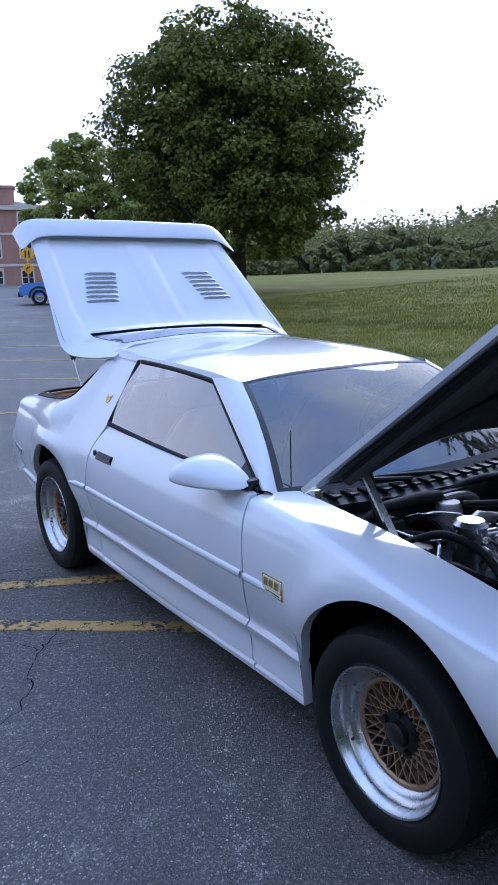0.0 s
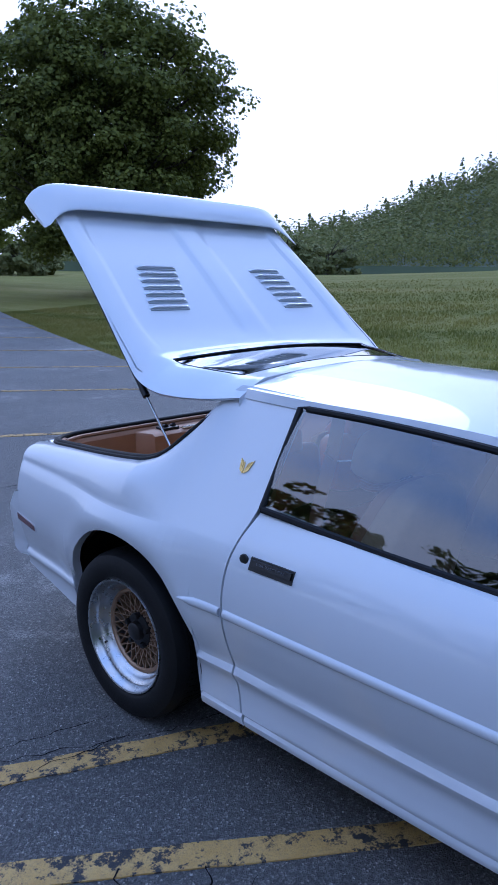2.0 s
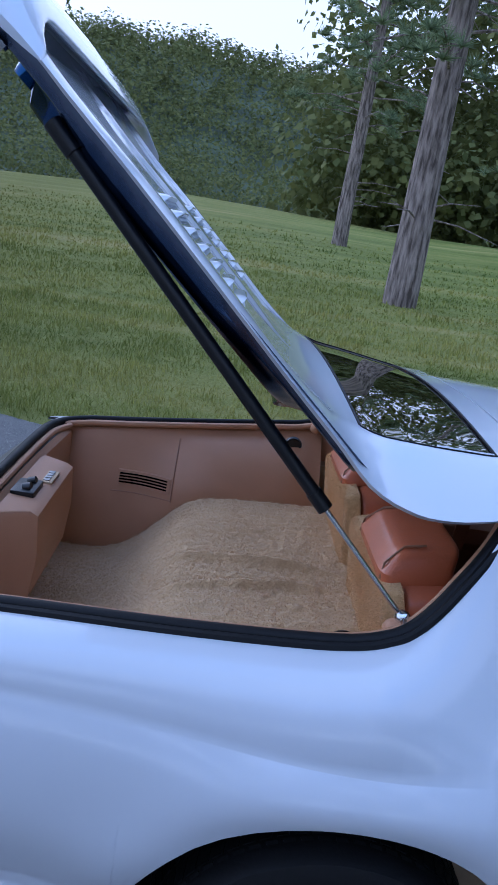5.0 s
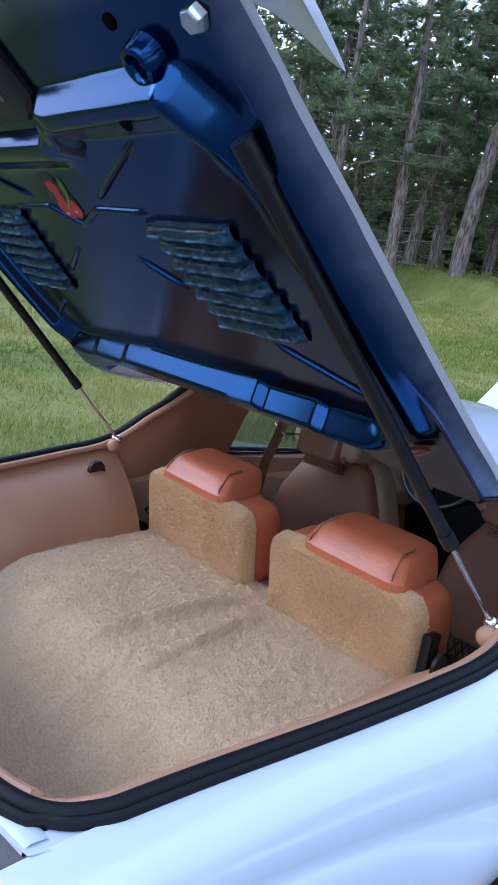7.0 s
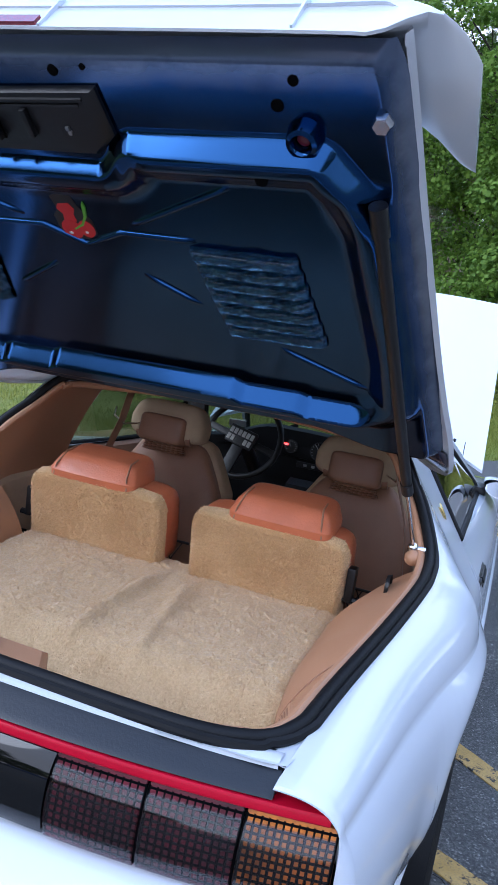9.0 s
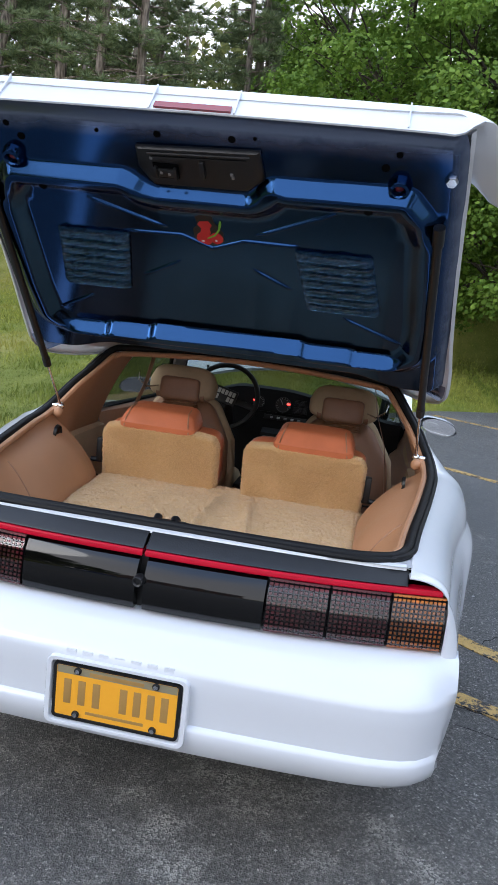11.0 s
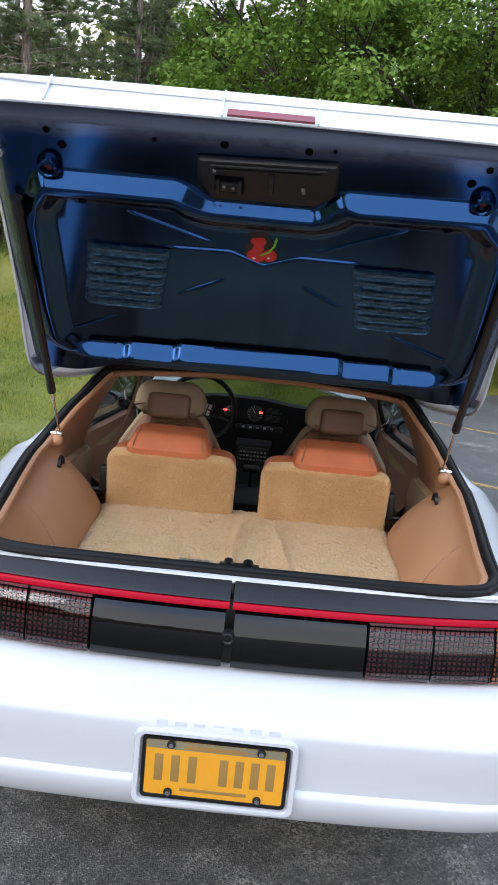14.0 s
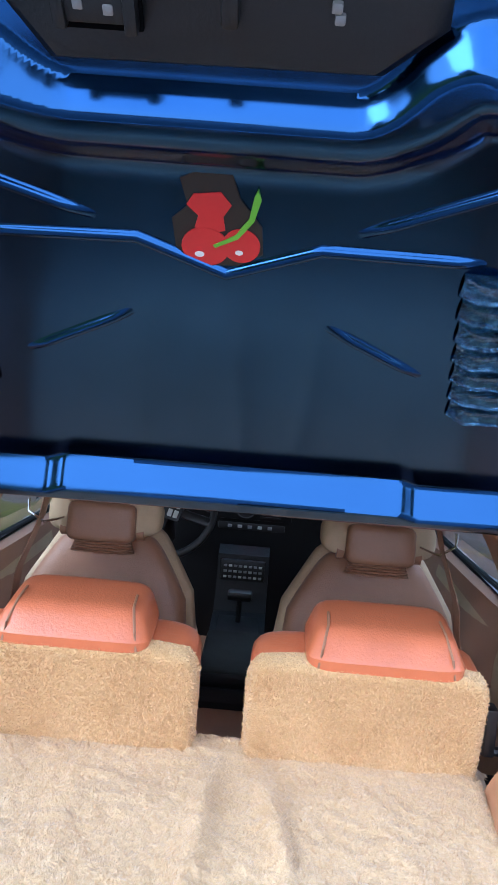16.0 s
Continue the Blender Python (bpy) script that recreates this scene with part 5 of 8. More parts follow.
# bump stops and bolts of the lining, and near-black discs for its shaded holes
for x, s in ((0.500, 0.855), (-0.540, 0.848)):
    bm = bmesh.new()
    lathe(bm, [(0.0, -0.010), (0.012, -0.010), (0.0135, 0.006), (0.018, 0.011), (0.025, 0.009), (0.028, 0.0), (0.030, -0.012), (0.037, -0.036)], 22)
    for v in bm.verts:
        v.co = on_inner(x + v.co.y, s + v.co.z, 0.016 + v.co.x)
    part("lamp_socket", bm, M_BLUE, INNER)
    bm = bmesh.new()
    lathe(bm, [(0.0, 0.0), (0.007, -0.001), (0.011, -0.004)], 12)
    for v in bm.verts:
        v.co = on_inner(x + v.co.y, s + v.co.z, 0.016 + v.co.x)
    part("red_lens", bm, M_BRAKE, INNER)
for x, s in ((0.622, 0.885), (-0.655, 0.878)):
    bm = bmesh.new()
    lathe(bm, [(0.0, 0.016), (0.013, 0.016), (0.016, 0.010), (0.016, 0.0)], 6)
    for v in bm.verts:
        v.co = on_inner(x + v.co.y, s + v.co.z, v.co.x)
    part("buffer_bolt", bm, M_CHROME, INNER)
for x, s, r, hh in ((x_, s_ + 0.018, r_, h_) for x_, s_, r_, h_ in ((-0.465, 0.762, 0.011, 0.004), (0.43, 0.779, 0.011, 0.004), (-0.118, 0.928, 0.009, 0), (0.076, 0.930, 0.009, 0), (0.49, 0.925, 0.008, 0), (-0.53, 0.925, 0.008, 0), (-0.28, 0.925, 0.005, 0), (0.135, 0.937, 0.005, 0), (0.46, 0.885, 0.010, 0), (-0.50, 0.888, 0.010, 0))):
    bm = bmesh.new()
    lathe(bm, [(0.0, 0.0025), (r, 0.0025), (r * 1.1, 0.0)], 14)
    for v in bm.verts:
        v.co = on_inner(x + v.co.y, s + v.co.z, relief(x, s) + v.co.x)
    part("lining_hole", bm, M_DARK, INNER)

# ---- gas struts ----
for s in (1, -1):
    top = Vector((0.628 * s - 0.012, -0.615, 1.708))
    base = Vector((0.698 * s, 0.088, 0.985))
    st = part("gas_strut", bmesh.new(), M_BLACKP, CAR, "black gas strut with chrome rod")
    k = top.lerp(base, 0.755)
    bm = bmesh.new()
    tube(bm, [top, top.lerp(base, 0.02), k.lerp(top, 0.02), k], 0.0125, 14)
    tube(bm, [top.lerp(base, -0.012), top.lerp(base, 0.045)], 0.016, 14)
    tube(bm, [k.lerp(top, 0.05), k], 0.0145, 14)
    part("cylinder", bm, M_BLACKP, st)
    bm = bmesh.new()
    tube(bm, [k, base], 0.0048, 10)
    part("rod", bm, M_CHROME, st)
    bm = bmesh.new()
    bmesh.ops.create_uvsphere(bm, u_segments=14, v_segments=10, radius=0.015, matrix=Matrix.Translation(base))
    tube(bm, [base, base + Vector((0.05 * s, 0, 0))], 0.007, 8)
    part("ball_joint", bm, M_CHROME, st)
    bm = bmesh.new()
    bmesh.ops.create_uvsphere(bm, u_segments=16, v_segments=12, radius=0.021, matrix=Matrix.Translation(base + Vector((0.004 * s, -0.012, -0.024))))
    tube(bm, [base + Vector((0.0, -0.012, -0.024)), base + Vector((0.06 * s, -0.012, -0.024))], 0.017, 14)
    part("mount", bm, M_TAN, st)

# ---- wheels ----
def wheel(yc, s):
    w = part("wheel", bmesh.new(), M_RUBBER, CAR, "wide tyre on gold lattice wheel with polished lip")
    m = Matrix.Translation((0.0, yc, 0.314)) @ Matrix.Diagonal((s, 0.962, 0.962, 1))
    bm = bmesh.new()
    prof = [(0.215, 0.680), (0.24, 0.662), (0.285, 0.655), (0.312, 0.664), (0.3245, 0.685), (0.3255, 0.72), (0.3255, 0.84), (0.3245, 0.868), (0.313, 0.893), (0.288, 0.904), (0.262, 0.9055), (0.238, 0.902), (0.224, 0.894), (0.218, 0.88)]
    lathe(bm, prof, 72, m)
    tyre = part("tyre", bm, M_RUBBER, w, "black low-profile tyre")
    # tread blocks on the shoulder
    bm = bmesh.new()
    for i in range(64):
        a = 2 * math.pi * i / 64
        rot = Matrix.Rotation(a, 4, "X")
        for x0, x1, sk in ((0.846, 0.895, 0.010), (0.795, 0.838, -0.010), (0.742, 0.786, 0.010), (0.69, 0.733, -0.01)):
            tilt = 0.020 if x1 > 0.89 else 0.0
            vs = []
            for xx, dz, da in ((x0, 0, -0.011), (x1, -tilt, -0.011), (x1, -tilt, 0.011), (x0, 0, 0.011)):
                for rr in (0.316, 0.3275):
                    vs.append(bm.verts.new(m @ rot @ Vector((xx, da + sk * (xx - x0) / (x1 - x0), rr + dz))))
            a0, a1, b0, b1, c0, c1, d0, d1 = vs
            for f in ((a1, b1, c1, d1), (a0, a1, d1, d0), (b0, c0, c1, b1), (a0, b0, b1, a1), (d0, d1, c1, c0)):
                bm.faces.new(f)
    part("tread", bm, M_RUBBER, tyre)
    bm = bmesh.new()
    prof = [(0.219, 0.880), (0.2235, 0.893), (0.221, 0.899), (0.215, 0.897), (0.210, 0.886), (0.203, 0.878), (0.200, 0.864), (0.190, 0.858), (0.184, 0.846), (0.178, 0.835), (0.168, 0.828), (0.162, 0.824), (0.158, 0.815), (0.156, 0.70)]
    lathe(bm, prof, 72, m)
    rim = part("rim", bm, M_ALU, w, "polished aluminium rim lip")
    # gold lattice of crossing bars
    bm = bmesh.new()
    n = 22
    for i in range(n):
        for d in (-1, 1):
            a0 = 2 * math.pi * i / n
            a1 = a0 + d * 2 * math.pi * 2.5 / n
            p0 = Vector((0.812, 0.056 * math.cos(a0), 0.056 * math.sin(a0)))
            p1 = Vector((0.824, 0.161 * math.cos(a1), 0.161 * math.sin(a1)))
            dv = (p1 - p0).normalized()
            sd = dv.cross(Vector((1, 0, 0))).normalized() * 0.0019
            for pa, pb in ((p0, p1),):
                q = [pa + sd, pa - sd, pb - sd, pb + sd]
                hi = [bm.verts.new(m @ (v + Vector((0.004, 0, 0)))) for v in q]
                lo = [bm.verts.new(m @ (v + Vector((-0.012, 0, 0)))) for v in q]
                bm.faces.new(hi)
                for k in range(4):
                    bm.faces.new((hi[k], hi[(k + 1) % 4], lo[(k + 1) % 4], lo[k]))
    lathe(bm, [(0.150, 0.824), (0.155, 0.832), (0.166, 0.832), (0.166, 0.824)], 60, m)
    part("lattice", bm, M_GOLD, w, "gold-bronze crossed lattice spokes")
    # near-black disc stands in for the shade behind the spokes
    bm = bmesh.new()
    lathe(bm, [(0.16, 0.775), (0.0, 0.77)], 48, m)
    part("brake_shadow_disc", bm, M_DARK, w, "near-black disc painted for the shade behind the lattice")
    bm = bmesh.new()
    lathe(bm, [(0.0, 0.850), (0.026, 0.849), (0.036, 0.844), (0.040, 0.826), (0.066, 0.822), (0.070, 0.81)], 36, m)
    part("centre_cap", bm, M_BLACKP, w, "black centre cap")
    for i in range(5):
        a = 2 * math.pi * (i + 0.25) / 5
        bm = bmesh.new()
        lathe(bm, [(0.0, 0.838), (0.010, 0.838), (0.0125, 0.832), (0.0125, 0.81)], 6, m @ Matrix.Translation((0, 0.060 * math.cos(a), 0.060 * math.sin(a))))
        part("lug_nut", bm, M_BLACKP, w)
    bm = bmesh.new()
    a = -2.1
    tube(bm, [m @ Vector((0.855, 0.19 * math.sin(a), 0.19 * math.cos(a))), m @ Vector((0.868, 0.178 * math.sin(a), 0.178 * math.cos(a)))], 0.0045, 8)
    part("valve", bm, M_BLACKP, w)


for s in (1, -1):
    for yc in AXLES:
        wheel(yc, s)

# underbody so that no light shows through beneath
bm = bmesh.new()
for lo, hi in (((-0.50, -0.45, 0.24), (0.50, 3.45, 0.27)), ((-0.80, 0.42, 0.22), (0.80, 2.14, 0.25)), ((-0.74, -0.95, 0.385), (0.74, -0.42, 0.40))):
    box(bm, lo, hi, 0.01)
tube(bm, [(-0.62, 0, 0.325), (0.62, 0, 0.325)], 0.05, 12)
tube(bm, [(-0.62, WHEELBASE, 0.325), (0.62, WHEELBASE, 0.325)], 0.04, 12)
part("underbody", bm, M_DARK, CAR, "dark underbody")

# ---- fittings of the body ----
M_LETTER = simple("grey_lettering", (0.12, 0.12, 0.13), 0.4, var=0.1, scale=80)
M_MIRROR = simple("mirror_silver", (0.85, 0.86, 0.88), 0.02, 1.0, 0.01)
for s in (1, -1):
    bm = bmesh.new()
    rows = []
    MIR = [(1.605, (0.905, 0.098, 0.901, 0.044)), (1.64, (0.903, 0.100, 0.902, 0.048)), (1.69, (0.893, 0.094, 0.899, 0.046)), (1.75, (0.872, 0.076, 0.890, 0.036)), (1.80, (0.850, 0.052, 0.879, 0.022)), (1.825, (0.835, 0.030, 0.872, 0.012)), (1.835, (0.828, 0.014, 0.868, 0.005))]
    for y in spread(1.605, 1.835, 16):
        cx, rx, cz, rz = curve_at(MIR, y)
        ring = []
        for k in range(32):
            a = 2 * math.pi * k / 32
            c, sn = math.cos(a), math.sin(a)
            zz = math.copysign(abs(sn) ** 0.75, sn) * rz * (1.12 if sn > 0 else 0.80)
            xx = math.copysign(abs(c) ** 0.7, c) * rx
            ring.append(Vector(((cx + xx - 0.016 * (zz / rz if rz else 0)) * s, y, cz + zz - 0.10 * xx)))
        rows.append(ring)
    vs = add_grid(bm, rows, close_v=True, flip=s < 0)
    bm.faces.new(vs[-1])
    mir = part("door_mirror", bm, M_PAINT, CAR, "white wedge-shaped door mirror")
    bm = bmesh.new()
    cx, rx, cz, rz = curve_at(MIR, 1.605)
    rows = [[Vector(((cx + math.cos(a) * rx * k * 0.96) * s, 1.611, cz + math.sin(a) * rz * k - 0.10 * math.cos(a) * rx * k)) for a in spread(0, 2 * math.pi * 27 / 28, 27)] for k in (0.02, 1.0)]
    add_grid(bm, rows, close_v=True)
    part("mirror_glass", bm, M_MIRROR, mir)
    bm = bmesh.new()
    box(bm, (0.755, 1.70, 0.850), (0.815, 1.84, 0.890), 0.012)
    bm2 = [v for v in bm.verts]
    for v in bm2:
        v.co.x *= s
    part("mirror_patch", bm, M_BLACKP, mir)
    # handle and lock
    bm = bmesh.new()
    y0, z0 = 0.735, 0.768
    for a, b, zz, hh, out in ((-0.088, 0.080, 0.002, 0.018, 0.004), (-0.082, 0.074, 0.007, 0.009, 0.010)):
        pts = [(y0 + a, z0 + zz - hh), (y0 + b, z0 + zz - hh), (y0 + b, z0 + zz + hh), (y0 + a, z0 + zz + hh)]
        hi = [bm.verts.new(((side_x(y, z) + out) * s, y, z)) for y, z in pts]
        lo = [bm.verts.new(((side_x(y, z) - 0.01) * s, y, z)) for y, z in pts]
        bm.faces.new(hi)
        for k in range(4):
            bm.faces.new((hi[k], hi[(k + 1) % 4], lo[(k + 1) % 4], lo[k]))
    hnd = part("door_handle", bm, M_BLACKP, CAR, "black flap door handle")
    fc = bpy.data.curves.new("handle_lettering", "FONT")
    fc.body, fc.size, fc.align_x, fc.align_y, fc.extrude = "FUEL INJECTION", 0.0145, "CENTER", "CENTER", 0.0003
    fc.materials.append(M_LETTER)
    txt = new("handle_lettering", fc)
    txt.matrix_world = Matrix.Translation(((side_x(y0, z0 + 0.007) + 0.0106) * s, y0 - 0.004, z0 + 0.007)) @ Matrix(((0, 0, s, 0), (s, 0, 0, 0), (0, 1, 0, 0), (0, 0, 0, 1)))
    txt.parent = hnd
    bm = bmesh.new()
    lathe(bm, [(0.0, 0.004), (0.013, 0.004), (0.017, 0.002), (0.018, -0.004)], 20, Matrix.Translation((side_x(0.62, 0.772) * s, 0.62, 0.772)) @ Matrix.Diagonal((s, 1, 1, 1)))
    part("door_lock", bm, M_BLACKP, CAR)
    # side marker
    bm = bmesh.new()
    for a, b, c, d, o in ((-0.842, -0.665, 0.527, 0.573, 0.001), ):
        pts = [(a, 0.535), (b, 0.518), (b + 0.004, 0.556), (a, 0.575)]
        hi = [bm.verts.new(((side_x(y, z) + 0.003) * s, y, z)) for y, z in pts]
        lo = [bm.verts.new(((side_x(y, z) - 0.01) * s, y, z)) for y, z in pts]
        bm.faces.new(hi)
        for k in range(4):
            bm.faces.new((hi[k], hi[(k + 1) % 4], lo[(k + 1) % 4], lo[k]))
    mk = part("side_marker", bm, M_PAINT, CAR, "dark red side marker lamp")
    bm = bmesh.new()
    pts = [(-0.834, 0.541), (-0.673, 0.526), (-0.669, 0.550), (-0.834, 0.569)]
    hi = [bm.verts.new(((side_x(y, z) + 0.006) * s, y, z)) for y, z in pts]
    lo = [bm.verts.new(((side_x(y, z) - 0.002) * s, y, z)) for y, z in pts]
    bm.faces.new(hi)
    for k in range(4):
        bm.faces.new((hi[k], hi[(k + 1) % 4], lo[(k + 1) % 4], lo[k]))
    part("marker_lens", bm, simple("dark_red_lens", (0.12, 0.01, 0.015), 0.2, var=0.2, scale=50, coat=0.8), mk)

M_BADGE = simple("gold_badge", (0.62, 0.45, 0.16), 0.25, 0.9, 0.1, 80)
M_IVORY = simple("ivory_badge_field", (0.62, 0.60, 0.52), 0.35, var=0.08, scale=80)
# winged gold emblem on each sail, plain plate with bars on each fender
for s in (1, -1):
    bm = bmesh.new()

    def sail_pt(y, z):
        _, extra = quarter_top(y)
        best = min(extra, key=lambda p: abs(p.z - z))
        i = extra.index(best)
        j = i + 1 if best.z < z and i + 1 < len(extra) else max(0, i - 1)
        o = extra[j]
        k = 0 if abs(o.z - best.z) < 1e-6 else max(0, min(1, (z - best.z) / (o.z - best.z)))
        return best.lerp(o, k)
    for wing in (-1, 1):
        for k in range(3):
            pts = [(0.478 + wing * (0.001 + 0.005 * k), 0.988 + 0.002 * k), (0.478 + wing * (0.006 + 0.006 * k), 0.989 + 0.004 * k), (0.478 + wing * (0.010 + 0.009 * k), 1.020 + 0.004 * k), (0.478 + wing * (0.006 + 0.008 * k), 1.014 + 0.004 * k)]
            hi = []
            for y, z in pts:
                p = sail_pt(y, z)
                hi.append(bm.verts.new(((p.x + 0.005) * s, y, z)))
            lo = []
            for y, z in pts:
                p = sail_pt(y, z)
                lo.append(bm.verts.new(((p.x - 0.003) * s, y, z)))
            bm.faces.new(hi)
            for q in range(4):
                bm.faces.new((hi[q], hi[(q + 1) % 4], lo[(q + 1) % 4], lo[q]))
    part("sail_emblem", bm, M_BADGE, CAR, "small gold winged emblem")
    bm = bmesh.new()
    pts = [(2.045, 0.585), (2.165, 0.578), (2.150, 0.640), (2.045, 0.640)]
    hi = [bm.verts.new(((side_x(y, z) + 0.004) * s, y, z)) for y, z in pts]
    lo = [bm.verts.new(((side_x(y, z) - 0.004) * s, y, z)) for y, z in pts]
    bm.faces.new(hi)
    for q in range(4):
        bm.faces.new((hi[q], hi[(q + 1) % 4], lo[(q + 1) % 4], lo[q]))
    bd = part("fender_badge", bm, M_BADGE, CAR, "gold-edged ivory fender badge with dark bars")
    for a, b, z0, z1, mt in ((2.050, 2.151, 0.600, 0.6365, M_IVORY), (2.050, 2.156, 0.583, 0.597, M_IVORY), (2.057, 2.079, 0.606, 0.631, M_BADGE), (2.086, 2.108, 0.606, 0.631, M_BADGE), (2.115, 2.139, 0.606, 0.631, M_BADGE), (2.062, 2.095, 0.588, 0.592, M_BADGE), (2.103, 2.145, 0.588, 0.592, M_BADGE)):
        bm = bmesh.new()
        pts = [(a, z0), (b, z0), (b, z1), (a, z1)]
        off = 0.0055 if mt is M_IVORY else 0.0075
        hi = [bm.verts.new(((side_x(y, z) + off) * s, y, z)) for y, z in pts]
        lo = [bm.verts.new(((side_x(y, z) + 0.001) * s, y, z)) for y, z in pts]
        bm.faces.new(hi)
        for q in range(4):
            bm.faces.new((hi[q], hi[(q + 1) % 4], lo[(q + 1) % 4], lo[q]))
        part("badge_bar" if mt is M_BADGE else "badge_field", bm, mt, bd)

bm = bmesh.new()
tube(bm, [(0.672, 1.90, 0.806), (0.672, 1.90, 0.83)], 0.015, 12, True, 0.008)
tube(bm, [(0.672, 1.90, 0.83), (0.672, 1.895, 1.06)], 0.0021, 8)
part("aerial", bm, M_BLACKP, CAR, "thin black mast aerial")

# number plate in its recess
M_PLATE = simple("orange_plate", (0.78, 0.36, 0.02), 0.4, var=0.05, scale=60)
M_NAVY = simple("faded_navy_print", (0.33, 0.19, 0.055), 0.4, var=0.1, scale=60)


def round_rect(hw, z0, z1, r, n=6):
    """Corners-rounded outline in x and z."""
    out = []
    for cx, cz, a0 in ((hw - r, z1 - r, 0), (-hw + r, z1 - r, 90), (-hw + r, z0 + r, 180), (hw - r, z0 + r, 270)):
        out += [(cx + r * math.cos(radians(a0 + 90 * k / n)), cz + r * math.sin(radians(a0 + 90 * k / n))) for k in range(n + 1)]
    return out


def frame_ring(outer, inner, y0, y1):
    """A flat ring between two outlines, its face at y1 and its back at y0."""
    bm = bmesh.new()
    soft = 0.0025 * (1 if y1 < y0 else -1)
    prof = [(outer, y0, 0.0), (outer, y1 + soft, 0.0), (outer, y1, 0.12), (inner, y1, 0.12), (inner, y1 + soft, 0.0), (inner, y0, 0.0)]
    other = {id(outer): inner, id(inner): outer}
    rows = [[Vector((p[0] + (q[0] - p[0]) * k, y, p[1] + (q[1] - p[1]) * k)) for (line, y, k) in prof for p, q in ((line[i], other[id(line)][i]),)] for i in range(len(outer))]
    add_grid(bm, rows, close_u=True)
    return bm


bm = frame_ring(round_rect(0.164, 0.386, 0.539, 0.012), round_rect(0.155, 0.396, 0.531, 0.005), -1.045, -1.056)
PLATE = part("number_plate", bm, M_BLACKP, CAR, "orange number plate in a dark frame")
bm = bmesh.new()
box(bm, (-0.156, -1.054, 0.394), (0.156, -1.046, 0.531), 0.0)
part("plate_sheet", bm, M_PLATE, PLATE)
bm = bmesh.new()
box(bm, (-0.154, -1.0544, 0.510), (0.154, -1.053, 0.530), 0.0)
part("plate_band", bm, simple("olive_grey_print", (0.24, 0.21, 0.13), 0.4, var=0.1, scale=60), PLATE)
for x in (-0.125, -0.088, -0.05, 0.02, 0.055, 0.09, 0.125):
    bm = bmesh.new()
    box(bm, (x - 0.0095, -1.0548, 0.430), (x + 0.0095, -1.053, 0.496), 0.0006)
    part("plate_bar", bm, M_NAVY, PLATE)
for a, b, z0, z1 in ((-0.075, 0.075, 0.408, 0.416), (-0.07, 0.07, 0.513, 0.523)):
    bm = bmesh.new()
    box(bm, (a, -1.0548, z0), (b, -1.053, z1), 0.0006)
    part("plate_bar", bm, M_NAVY, PLATE)
for x, z in ((-0.10, 0.404), (0.10, 0.404), (-0.10, 0.522), (0.10, 0.522)):
    bm = bmesh.new()
    tube(bm, [(x, -1.062, z), (x, -1.05, z)], 0.006, 10)
    part("plate_screw", bm, M_CHROME, PLATE)
    bm = bmesh.new()
    tube(bm, [(x, -1.058, z), (x, -1.05, z)], 0.0095, 14)
    part("screw_cup", bm, M_BLACKP, PLATE)
# the plate leans with the bumper face
for ob in [PLATE] + list(PLATE.children):
    for v in ob.data.vertices:
        v.co.y += -0.002 + (0.541 - v.co.z) * 0.02
        v.co.z += 0.020
part("plate_recess", frame_ring(round_rect(0.182, 0.392, 0.573, 0.020), round_rect(0.168, 0.402, 0.563, 0.014), -1.030, -1.0605), M_PAINT, BUMPER, "white moulded lip round the number plate")
# raised maker's lettering above the plate as plain bars
for i in range(7):
    x = -0.125 + 0.0417 * i
    bm = bmesh.new()
    box(bm, (x - 0.013, -1.0475, 0.577), (x + 0.013, -1.0380, 0.592), 0.0016)
    part("embossed_bar", bm, M_PAINT, BUMPER)

# ---- open bonnet and engine bay ----
M_HOODIN = simple("black_hood_lining", (0.015, 0.015, 0.016), 0.7, var=0.3, scale=20, grain=0.3)


def bonnet_pt(u, v, h=0.0):
    """u across -1..1, v from the hinge to the nose."""
    hw = 0.77 - 0.08 * v
    l = 1.42 * v + 0.205 * (1 - u * u) * (1 - v)
    return Vector((hw * u, 2.075 + 0.777 * l - 0.629 * h, 0.908 + 0.629 * l + 0.777 * h + 0.03 * (1 - abs(u) ** 2.5)))


bm = bmesh.new()
add_grid(bm, [[bonnet_pt(u, v) for u in spread(-1, 1, 20)] for v in spread(0, 1, 20)], flip=True)
solid(bm, 0.022)
HOOD = part("bonnet", bm, M_PAINT, CAR, "raised white bonnet with dark underside")
bm = bmesh.new()
rows = []
for v in spread(0.03, 0.97, 40):
    rows.append([bonnet_pt(u, v, -0.028 - 0.018 * (0.5 + 0.5 * math.cos(u * 9)) * smooth01((0.97 - v) / 0.1)) for u in spread(-0.95, 0.95, 40)])
add_grid(bm, rows)
part("hood_lining", bm, M_HOODIN, HOOD)
